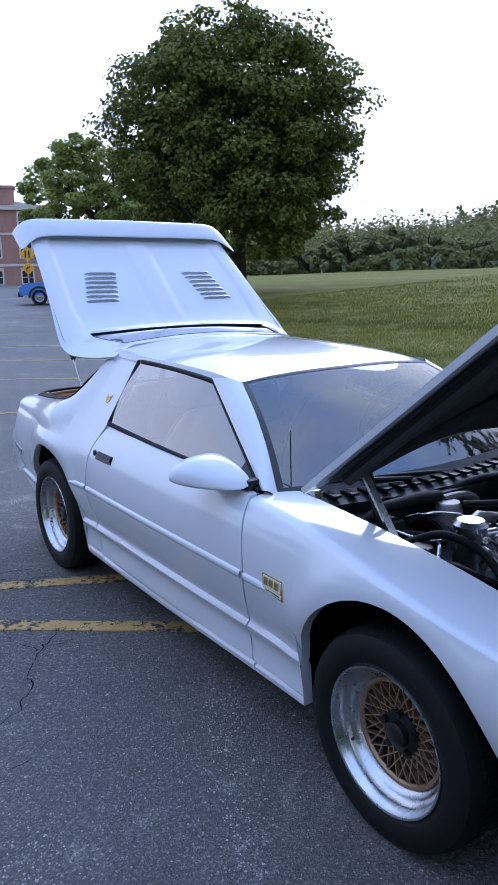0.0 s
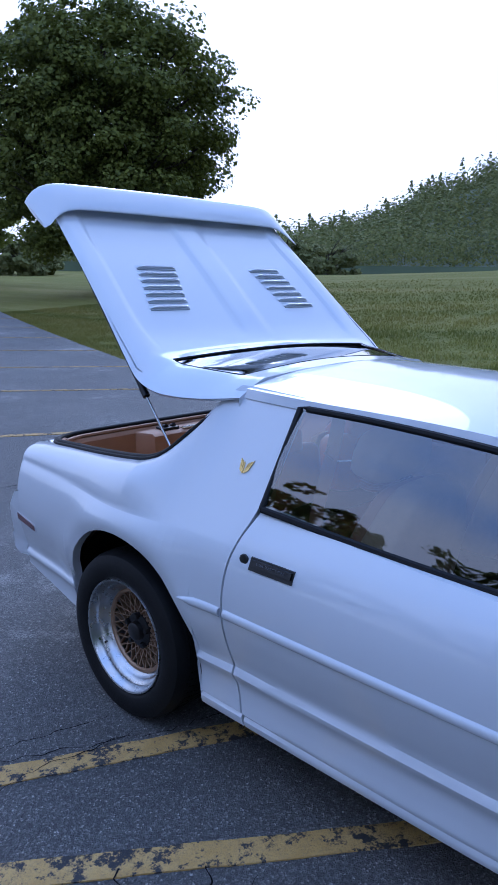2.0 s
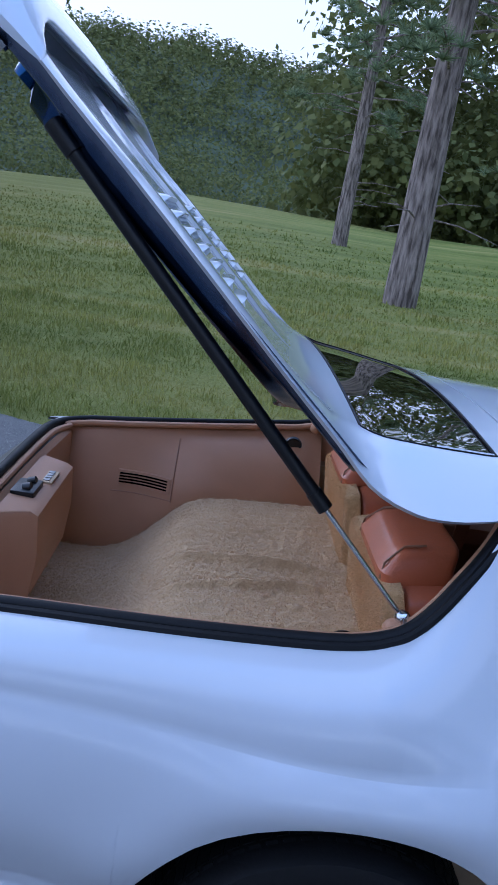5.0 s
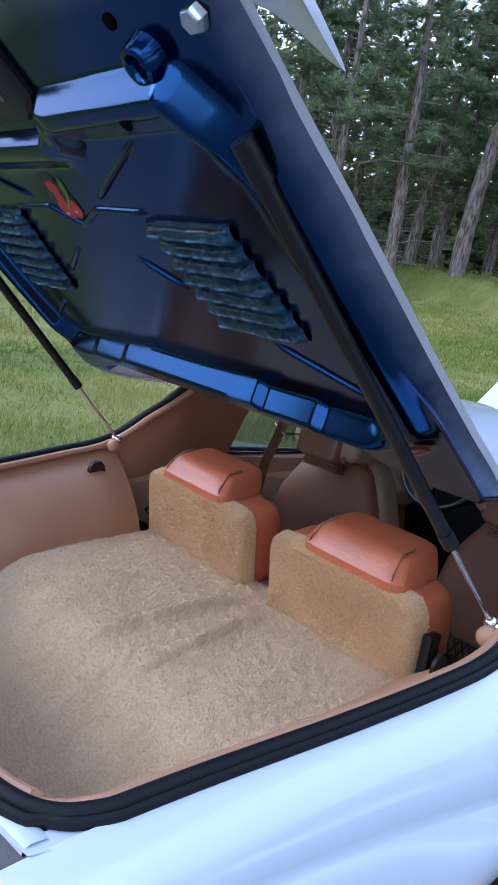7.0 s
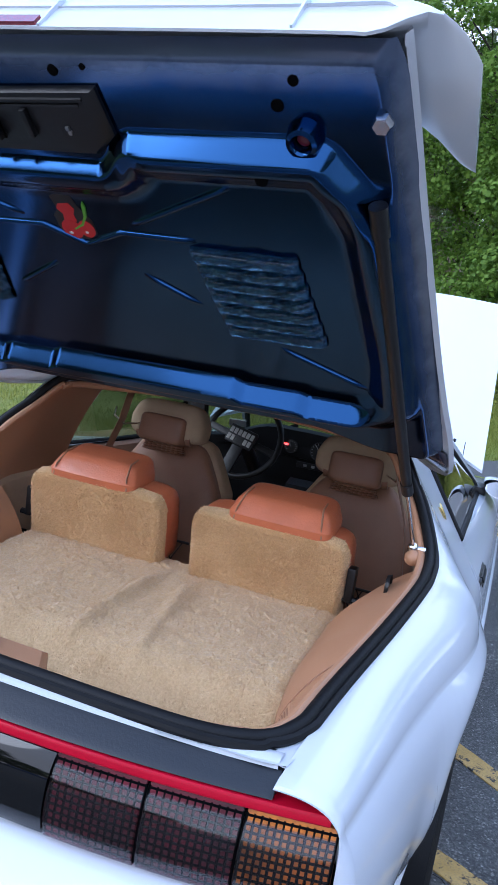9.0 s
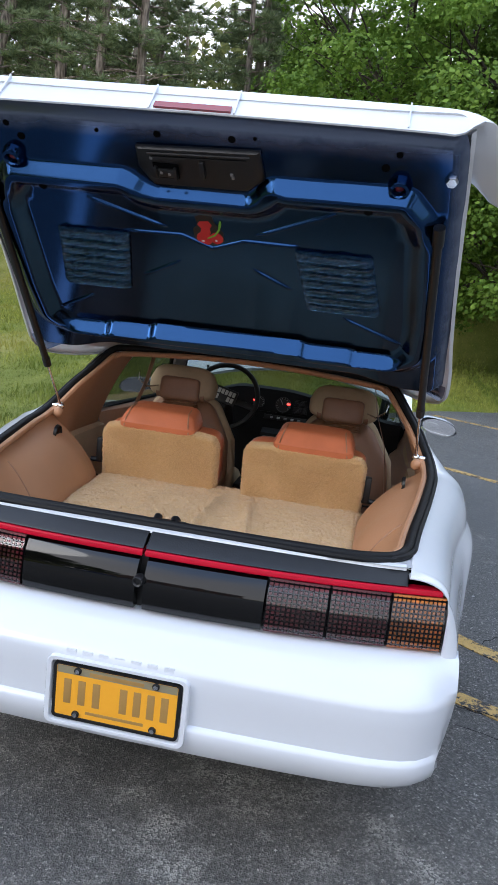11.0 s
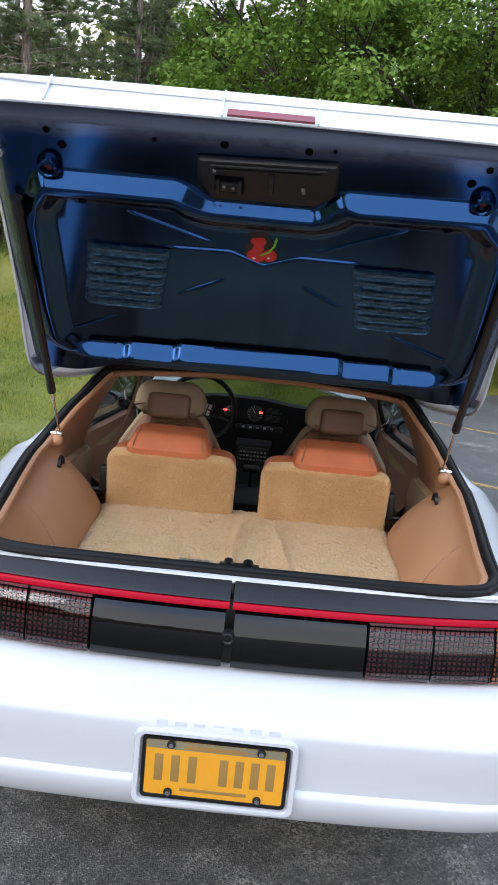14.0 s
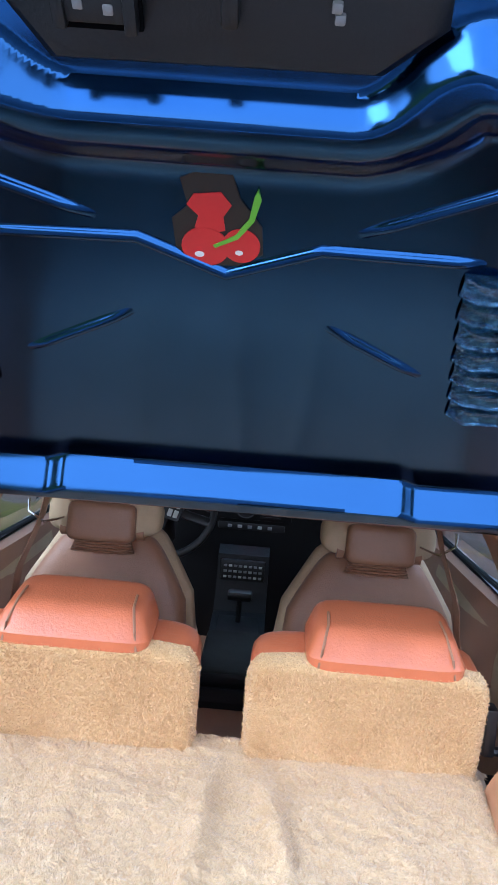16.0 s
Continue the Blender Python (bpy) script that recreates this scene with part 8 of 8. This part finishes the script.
# maples in front of the car
for az, d, h, r, sd in ((-4.5, 21.5, 11.0, 4.9, 31), (-13.0, 20.0, 11.0, 5.0, 32), (0.2, 25.0, 12.5, 4.4, 33), (-20.0, 24.0, 12.0, 5.5, 34), (-3.5, 32.0, 14.0, 6.0, 35), (-29, 27, 12.0, 5.5, 36)):
    broad_tree(polar(az, d, (0.1, -3.0)), h, r, 0.22, M_MAPLE_L, 50000 if d < 26 else 14000, 0.115 if d < 26 else 0.22, "leafy young maple behind the car park edge", 0.04, sd, clumps=170)

# pine plantation
pines = []
rp = random.Random(4)
for az, d in ((42.2, 30), (47.5, 28), (51.5, 27), (55, 30), (14, 28), (38.6, 34), (32, 33), (26, 34), (22.5, 35), (46, 38), (50, 36), (59, 34), (29, 41), (36, 42), (41, 44), (18.5, 38), (12, 36), (54, 42), (9.5, 40), (6.5, 44), (66, 31), (80.5, 27), (62, 38)):
    x = 1.3 - d * math.sin(radians(az))
    y = -1.2 + d * math.cos(radians(az))
    pines.append((x, y))
pines += [(-12.89, 3.03), (-16.7, 17.6), (-17.8, 18.2), (-22.3, 21.3), (-15.4, 19.5), (-9.35, 20.7), (-10.7, 20.9), (-8.0, 21.0), (-13.2, 24.0), (-5.2, 24.0), (-2.4, 25.5), (-19.5, 24.5), (-8.2, 22.7), (-5.0, 27.0)]
for i, (x, y) in enumerate(pines):
    near = math.hypot(x, y) < 29
    pine_tree((x, y, ground_z(x, y)), rp.uniform(13, 16), rp.uniform(0.20, 0.30) if (x, y) != (-12.89, 3.03) else 0.36, "tall plantation pine with bare grey-brown trunk", 50 + i, 0.30 if near else 0.22, (rp.uniform(-0.03, 0.05), rp.uniform(-0.03, 0.03)), 350 if near else 125, needle=1.2 if near else 1.5)
for i, (x, y, tr, lx, ly) in enumerate(((-13.9, 21.4, 0.33, 0.22, 0.15), (-16.6, 22.0, 0.31, 0.10, 0.07), (-16.2, 23.1, 0.20, 0.09, 0.06), (-14.4, 24.0, 0.19, 0.10, 0.06))):
    pine_tree((x, y, ground_z(x, y)), 15.5 - i * 0.4, tr, "stout leaning pine with bare grey-brown trunk", 120 + i, 0.34, (lx, ly), 400, 14, 1.2)
# dark understorey behind the pines
rngu = np.random.default_rng(21)
C, N = [], []
for i in range(900):
    az = rngu.uniform(-35, 84)
    d = rngu.uniform(44, 62)
    x, y = 1.0 - d * math.sin(radians(az)), -1.5 + d * math.cos(radians(az))
    h = (16.0 if i % 3 else 7.5) * rngu.uniform(0, 1) ** 1.3 + 0.5
    c = np.array([x, y, ground_z(x, y) + h])
    q = rngu.normal(0, 1, (150, 3)) * np.array([1.6, 1.6, 1.3])
    C.append(c + q)
    N.append(np.tile([0, 0, 0.7], (150, 1)) + q * 0.4)
v, f = leaf_cloud(np.concatenate(C), np.concatenate(N), 0.52)
wood = foliage("understorey", v, f, M_FAR)
tagged(wood, "dense dark wood behind the pine plantation", "wood", kind="stuff")

# trees beyond the far side of the lot, behind the one who films: seen in the glass and paint
for k, (x, y, h, r) in enumerate(((19, 12, 13.0, 5.2), (20, 3.5, 14.5, 5.4), (21.5, -5.5, 13.0, 5.0), (20, -14, 14.0, 5.4), (26, 21, 14, 5.8), (27, -23, 13.5, 5.6))):
    broad_tree((x, y, ground_z(x, y)), h, r, 0.25, M_MAPLE, 6000, 0.40, "broad tree on the far side of the car park", 0.10, 70 + k, clumps=90)

# ---- wooded hill ----
HILL = [(60, 9.0), (75, 10.0), (88, 10.8), (95, 11.1), (104, 11.0), (109.8, 9.4), (114.6, 8.0), (119.5, 6.5), (123.6, 4.7), (126, 4.0), (130, 3.2), (134, 2.7), (139, 2.2), (150, 1.6)]


def hill_z(az, d):
    top = 272 * math.tan(radians(curve_at(HILL, az))) + 1.6 - 5.5 * smooth01((150 - az) / 20)
    k = smooth01((d - 120) / 150)
    return (2.0 + (top - 2.0) * k) if d < 270 else top * (1 - 0.15 * smooth01((d - 270) / 80))


rows = []
for az in spread(58, 152, 94):
    rows.append([Vector((1.5 - d * math.sin(radians(az)), 1.5 + d * math.cos(radians(az)), hill_z(az, d) - (6 if d < 111 else -2.2))) for d in spread(110, 340, 40)])
bm = bmesh.new()
add_grid(bm, rows)
hill = part("hill", bm, simple("hill_soil", (0.065, 0.085, 0.04), 0.95, var=0.3, scale=0.4), None)
tagged(hill, "wooded hillside closing the view", "hill", kind="structure")
rngh = np.random.default_rng(5)
C, N = [], []
for i in range(3500):
    az = rngh.uniform(60, 150)
    d = 118 + 165 * rngh.uniform(0, 1) ** 1.1
    z = hill_z(az, d)
    r = rngh.uniform(2.6, 6.0)
    conif = rngh.uniform() < 0.22
    c = np.array([1.5 - d * math.sin(radians(az)), 1.5 + d * math.cos(radians(az)), z])
    n = int(21 * r)
    q = rngh.normal(0, 1, (n, 3))
    q /= np.linalg.norm(q, axis=1)[:, None]
    q[:, 2] = np.abs(q[:, 2])
    if conif:
        hgt = r * rngh.uniform(1.6, 2.2)
        u = rngh.uniform(0, 1, (n, 1))
        p = np.concatenate([q[:, :2] * r * 0.75 * (1 - u), u * hgt], 1)
    else:
        p = q * r * rngh.uniform(0.7, 1.05, (n, 1))
        p[:, 2] *= rngh.uniform(1.1, 1.7)
        p[:, 2] += r * 0.4
    out = q[:, 0] * c[0] + q[:, 1] * c[1] < 0.35 * d      # the crowns' sunny, valley side
    C.append((c + p)[out])
    N.append((q + np.array([0, 0, 0.3]))[out])
C, N = np.concatenate(C), np.concatenate(N)
v, f = leaf_cloud(C, N, (0.0044 * np.hypot(C[:, 0], C[:, 1]) - 0.04)[:, None], 0.34)
far = foliage("hill_woods", v, f, M_FAR)
tagged(far, "mixed green woods covering the hillside", "woods", kind="stuff")

# ---- grass blades on the lawn near the lot ----
rngg = np.random.default_rng(9)
n = 260000
y = rngg.uniform(-26, 16, n)
dist = rngg.exponential(5.0, n)
ex = np.interp(y, [a for a, _ in EDGE], [b for _, b in EDGE])
x = ex - dist + 0.10
keep = (dist < 26)
x, y, dist = x[keep], y[keep], dist[keep]
gx = np.arange(-46, 16, 0.5)
gy = np.arange(-28, 20, 0.5)
gz = np.array([[ground_z(a, b) for a in gx] for b in gy])
ix = np.clip((x - gx[0]) / 0.5, 0, len(gx) - 1.001)
iy = np.clip((y - gy[0]) / 0.5, 0, len(gy) - 1.001)
i0, j0 = ix.astype(int), iy.astype(int)
fx, fy = ix - i0, iy - j0
z = gz[j0, i0] * (1 - fx) * (1 - fy) + gz[j0, i0 + 1] * fx * (1 - fy) + gz[j0 + 1, i0] * (1 - fx) * fy + gz[j0 + 1, i0 + 1] * fx * fy
h = rngg.uniform(0.025, 0.075, len(x)) * (1 + 0.5 * np.exp(-dist / 0.3))
pt = np.array([noise.noise((p * 1.1, q * 1.1, 0.0)) + 0.6 * noise.noise((p * 3.7, q * 3.7, 4.0)) for p, q in zip(x, y)])
h *= np.clip(1.0 + 1.3 * pt, 0.25, 2.4)
a = rngg.uniform(0, 6.283, len(x))
w = 0.004 + 0.0012 * dist
b = np.stack([x, y, z], 1)
side = np.stack([np.cos(a) * w, np.sin(a) * w, np.zeros_like(a)], 1)
tip = np.stack([rngg.normal(0, 0.022, len(x)), rngg.normal(0, 0.022, len(x)), h], 1)
v = np.stack([b - side, b + side, b + tip], 1).reshape(-1, 3)
# a second sowing up the lawn ahead of the car
n2 = 110000
x2, y2 = rngg.uniform(-26, 16, n2), rngg.uniform(11, 27, n2)
e2 = np.interp(y2, [a for a, _ in EDGE], [b for _, b in EDGE])
k2 = x2 < e2 + 0.05
x2, y2 = x2[k2], y2[k2]
z2 = np.array([ground_z(p, q) for p, q in zip(x2, y2)])
a2 = rngg.uniform(0, 6.283, len(x2))
w2 = rngg.uniform(0.014, 0.028, len(x2))
b2 = np.stack([x2, y2, z2], 1)
s2 = np.stack([np.cos(a2) * w2, np.sin(a2) * w2, np.zeros_like(a2)], 1)
t2 = np.stack([rngg.normal(0, 0.03, len(x2)), rngg.normal(0, 0.03, len(x2)), rngg.uniform(0.03, 0.09, len(x2))], 1)
v = np.concatenate([v, np.stack([b2 - s2, b2 + s2, b2 + t2], 1).reshape(-1, 3)])
gr = foliage("grass", v, np.arange(len(v)).reshape(-1, 3), M_GRASS)
tagged(gr, "short mown grass with dry patches", "grass", kind="stuff")

# ---- far end of the car park: brick building, pickup, warning signs ----
M_BRICK = simple("red_brown_brick", (0.30, 0.17, 0.13), 0.85, var=0.2, scale=6)
M_STONE = simple("pale_stone", (0.52, 0.47, 0.40), 0.8, var=0.12, scale=8)
M_SLATE = simple("grey_roof", (0.17, 0.17, 0.17), 0.8, var=0.2, scale=6)
M_PANE = simple("dark_window_pane", (0.03, 0.035, 0.04), 0.08, var=0.2, scale=2, coat=0.6)


def brick_building(at, heading):
    b = empty("brick_building", "three-storey red brick building with pale stone trim and chimney", "building", at=at)
    b.rotation_euler = (0, 0, radians(heading))
    bm = bmesh.new()
    box(bm, (-24, 0, -1), (0, 14, 7.6))
    wall = part("wall", bm, M_BRICK, b)
    for z0, z1, o in ((2.0, 2.25, 0.08), (5.0, 5.2, 0.08), (7.35, 7.75, 0.35)):
        bm = bmesh.new()
        box(bm, (-24 - o, -o, z0), (o, 14 + o, z1))
        part("stone_band", bm, M_STONE, b)
    bm = bmesh.new()
    vs = [bm.verts.new(p) for p in ((-24.4, -0.4, 7.7), (0.4, -0.4, 7.7), (0.4, 14.4, 7.7), (-24.4, 14.4, 7.7), (-20, 7, 9.0), (-4, 7, 9.0))]
    for f in ((0, 1, 5, 4), (1, 2, 5), (2, 3, 4, 5), (3, 0, 4)):
        bm.faces.new([vs[i] for i in f])
    part("roof", bm, M_SLATE, b)
    for x in (-3.6, -15.0):
        bm = bmesh.new()
        box(bm, (x - 0.9, 1.2, 7.7), (x + 0.9, 2.6, 9.7), 0.03)
        box(bm, (x - 1.05, 1.05, 9.45), (x + 1.05, 2.75, 9.75), 0.05)
        part("chimney", bm, M_BRICK, b)
    for zi, h in ((0.35, 1.2), (2.9, 1.6), (5.6, 1.35)):
        for k in range(8):
            x = -1.9 - 2.9 * k
            w = part("window", bmesh.new(), M_STONE, b)
            bm = bmesh.new()
            for lo, hi in (((x - 0.65, -0.10, zi - 0.15), (x + 0.65, 0.02, zi)), ((x - 0.65, -0.08, zi + h), (x + 0.65, 0.02, zi + h + 0.28)), ((x - 0.65, -0.06, zi), (x - 0.5, 0.02, zi + h)), ((x + 0.5, -0.06, zi), (x + 0.65, 0.02, zi + h))):
                box(bm, lo, hi)
            part("frame", bm, M_STONE, w)
            bm = bmesh.new()
            box(bm, (x - 0.5, -0.02, zi), (x + 0.5, 0.01, zi + h))
            part("pane", bm, M_PANE, w)
            bm = bmesh.new()
            box(bm, (x - 0.03, -0.035, zi), (x + 0.03, -0.015, zi + h))
            box(bm, (x - 0.5, -0.035, zi + h / 2 - 0.03), (x + 0.5, -0.015, zi + h / 2 + 0.03))
            part("glazing_bar", bm, M_STONE, w)
    return b


px, py, pz = polar(160.2, 78, (2.2, 3.9))
brick_building((px, py, pz - 0.2), 160.2)


def pickup(at, heading):
    """Blue four-door pickup, seen side-on; x along its length, front at +x."""
    t = empty("pickup_truck", "blue pickup truck with black arches parked far off", "pickup truck", at=at)
    t.rotation_euler = (0, 0, radians(heading))
    blue = simple("bright_blue_paint", (0.02, 0.13, 0.42), 0.3, 0.2, 0.1, 6, coat=0.6)
    bm = bmesh.new()
    prof = [(-2.7, 0.55), (-2.72, 1.05), (-0.95, 1.08), (-0.85, 1.10), (-0.55, 1.78), (0.65, 1.80), (1.25, 1.18), (2.3, 1.10), (2.62, 0.98), (2.70, 0.70), (2.66, 0.50)]
    rows = []
    for y in (-0.97, -0.95, -0.80, 0.80, 0.95, 0.97):
        k = 0.95 if abs(y) > 0.96 else 1.0
        rows.append([Vector((x * (0.995 if abs(y) > 0.96 else 1), y * (1 if z < 1.15 else 0.80), z)) for x, z in prof])
    vs = add_grid(bm, rows)
    bm.faces.new(vs[0])
    bm.faces.new(list(reversed(vs[-1])))
    part("body", bm, blue, t)
    for s in (-1, 1):
        bm = bmesh.new()
        add_grid(bm, [[Vector((x, s * y, z)) for x, y, z in ((-0.72, 0.965, 1.14), (0.95, 0.965, 1.18))], [Vector((x, s * y, z)) for x, y, z in ((-0.50, 0.80, 1.70), (0.62, 0.80, 1.72))]], flip=s < 0)
        part("side_glass", bm, M_PANE, t)
        for x in (-1.75, 1.72):
            bm = bmesh.new()
            tube(bm, [(x + 0.50 * math.cos(a), s * 0.985, 0.42 + 0.50 * math.sin(a)) for a in spread(-0.1, math.pi + 0.1, 14)], 0.055, 6)
            part("arch_trim", bm, M_BLACKP, t)
            w = part("wheel", bmesh.new(), M_RUBBER, t)
            bm = bmesh.new()
            lathe(bm, [(0.22, 0.60), (0.37, 0.62), (0.40, 0.70), (0.40, 0.92), (0.37, 0.985), (0.25, 0.99)], 28, Matrix.Translation((x, 0, 0.40)) @ Matrix.Rotation(radians(90 * s), 4, "Z"))
            part("tyre", bm, M_RUBBER, w)
            bm = bmesh.new()
            lathe(bm, [(0.25, 0.98), (0.20, 0.95), (0.05, 0.97), (0.0, 0.98)], 12, Matrix.Translation((x, 0, 0.40)) @ Matrix.Rotation(radians(90 * s), 4, "Z"))
            part("rim", bm, M_GREYM, w)
    for nm, lo, hi, mt in (("front_bumper", (2.55, -0.95, 0.42), (2.78, 0.95, 0.68), M_BLACKP), ("rear_bumper", (-2.82, -0.9, 0.48), (-2.68, 0.9, 0.65), M_BLACKP), ("grille", (2.62, -0.6, 0.70), (2.71, 0.6, 0.95), M_BLACKP), ("sill", (-1.2, -0.98, 0.36), (1.2, 0.98, 0.55), M_BLACKP)):
        bm = bmesh.new()
        box(bm, lo, hi, 0.03)
        part(nm, bm, mt, t)
    for s in (-1, 1):
        bm = bmesh.new()
        box(bm, (2.50, s * 0.80 - 0.14, 0.78), (2.69, s * 0.80 + 0.14, 0.96), 0.03)
        part("headlight", bm, M_CHROME, t)
    return t


px, py, pz = polar(158.5, 41, (2.2, 3.9))
pickup((px, py, lot_rise(px, py) + 0.004), 160.2 + 180)


def warning_sign(at, heading):
    sg = empty("warning_sign", "two yellow diamond warning signs on one post", "road sign", at=at)
    sg.rotation_euler = (0, 0, radians(heading))
    bm = bmesh.new()
    tube(bm, [(0, 0, -0.3), (0, 0, 3.2)], 0.04, 8)
    part("post", bm, M_GREYM, sg)
    yel = simple("sign_yellow", (0.72, 0.40, 0.02), 0.5, var=0.06, scale=8)
    for z, r in ((2.75, 0.55), (1.75, 0.45)):
        bm = bmesh.new()
        box(bm, (-r * 0.72, -0.055, -r * 0.72), (r * 0.72, -0.045, r * 0.72), 0.0, Matrix.Translation((0, 0, z)) @ Matrix.Rotation(radians(45), 4, "Y"))
        pl = part("sign_plate", bm, yel, sg)
        bm = bmesh.new()
        if z > 2:
            for dx in (-0.12, 0.12):
                box(bm, (dx - 0.05, -0.066, z - 0.25), (dx + 0.05, -0.057, z + 0.25), 0.003)
        else:
            tube(bm, [(-0.1, -0.062, z - 0.2), (-0.1, -0.062, z), (0.0, -0.062, z + 0.1), (0.14, -0.062, z + 0.12)], 0.045, 6)
        part("sign_symbol", bm, M_BLACKP, pl)
    return sg


px, py, pz = polar(161.55, 56, (2.2, 3.9))
warning_sign((px, py, ground_z(px, py)), 161.5)
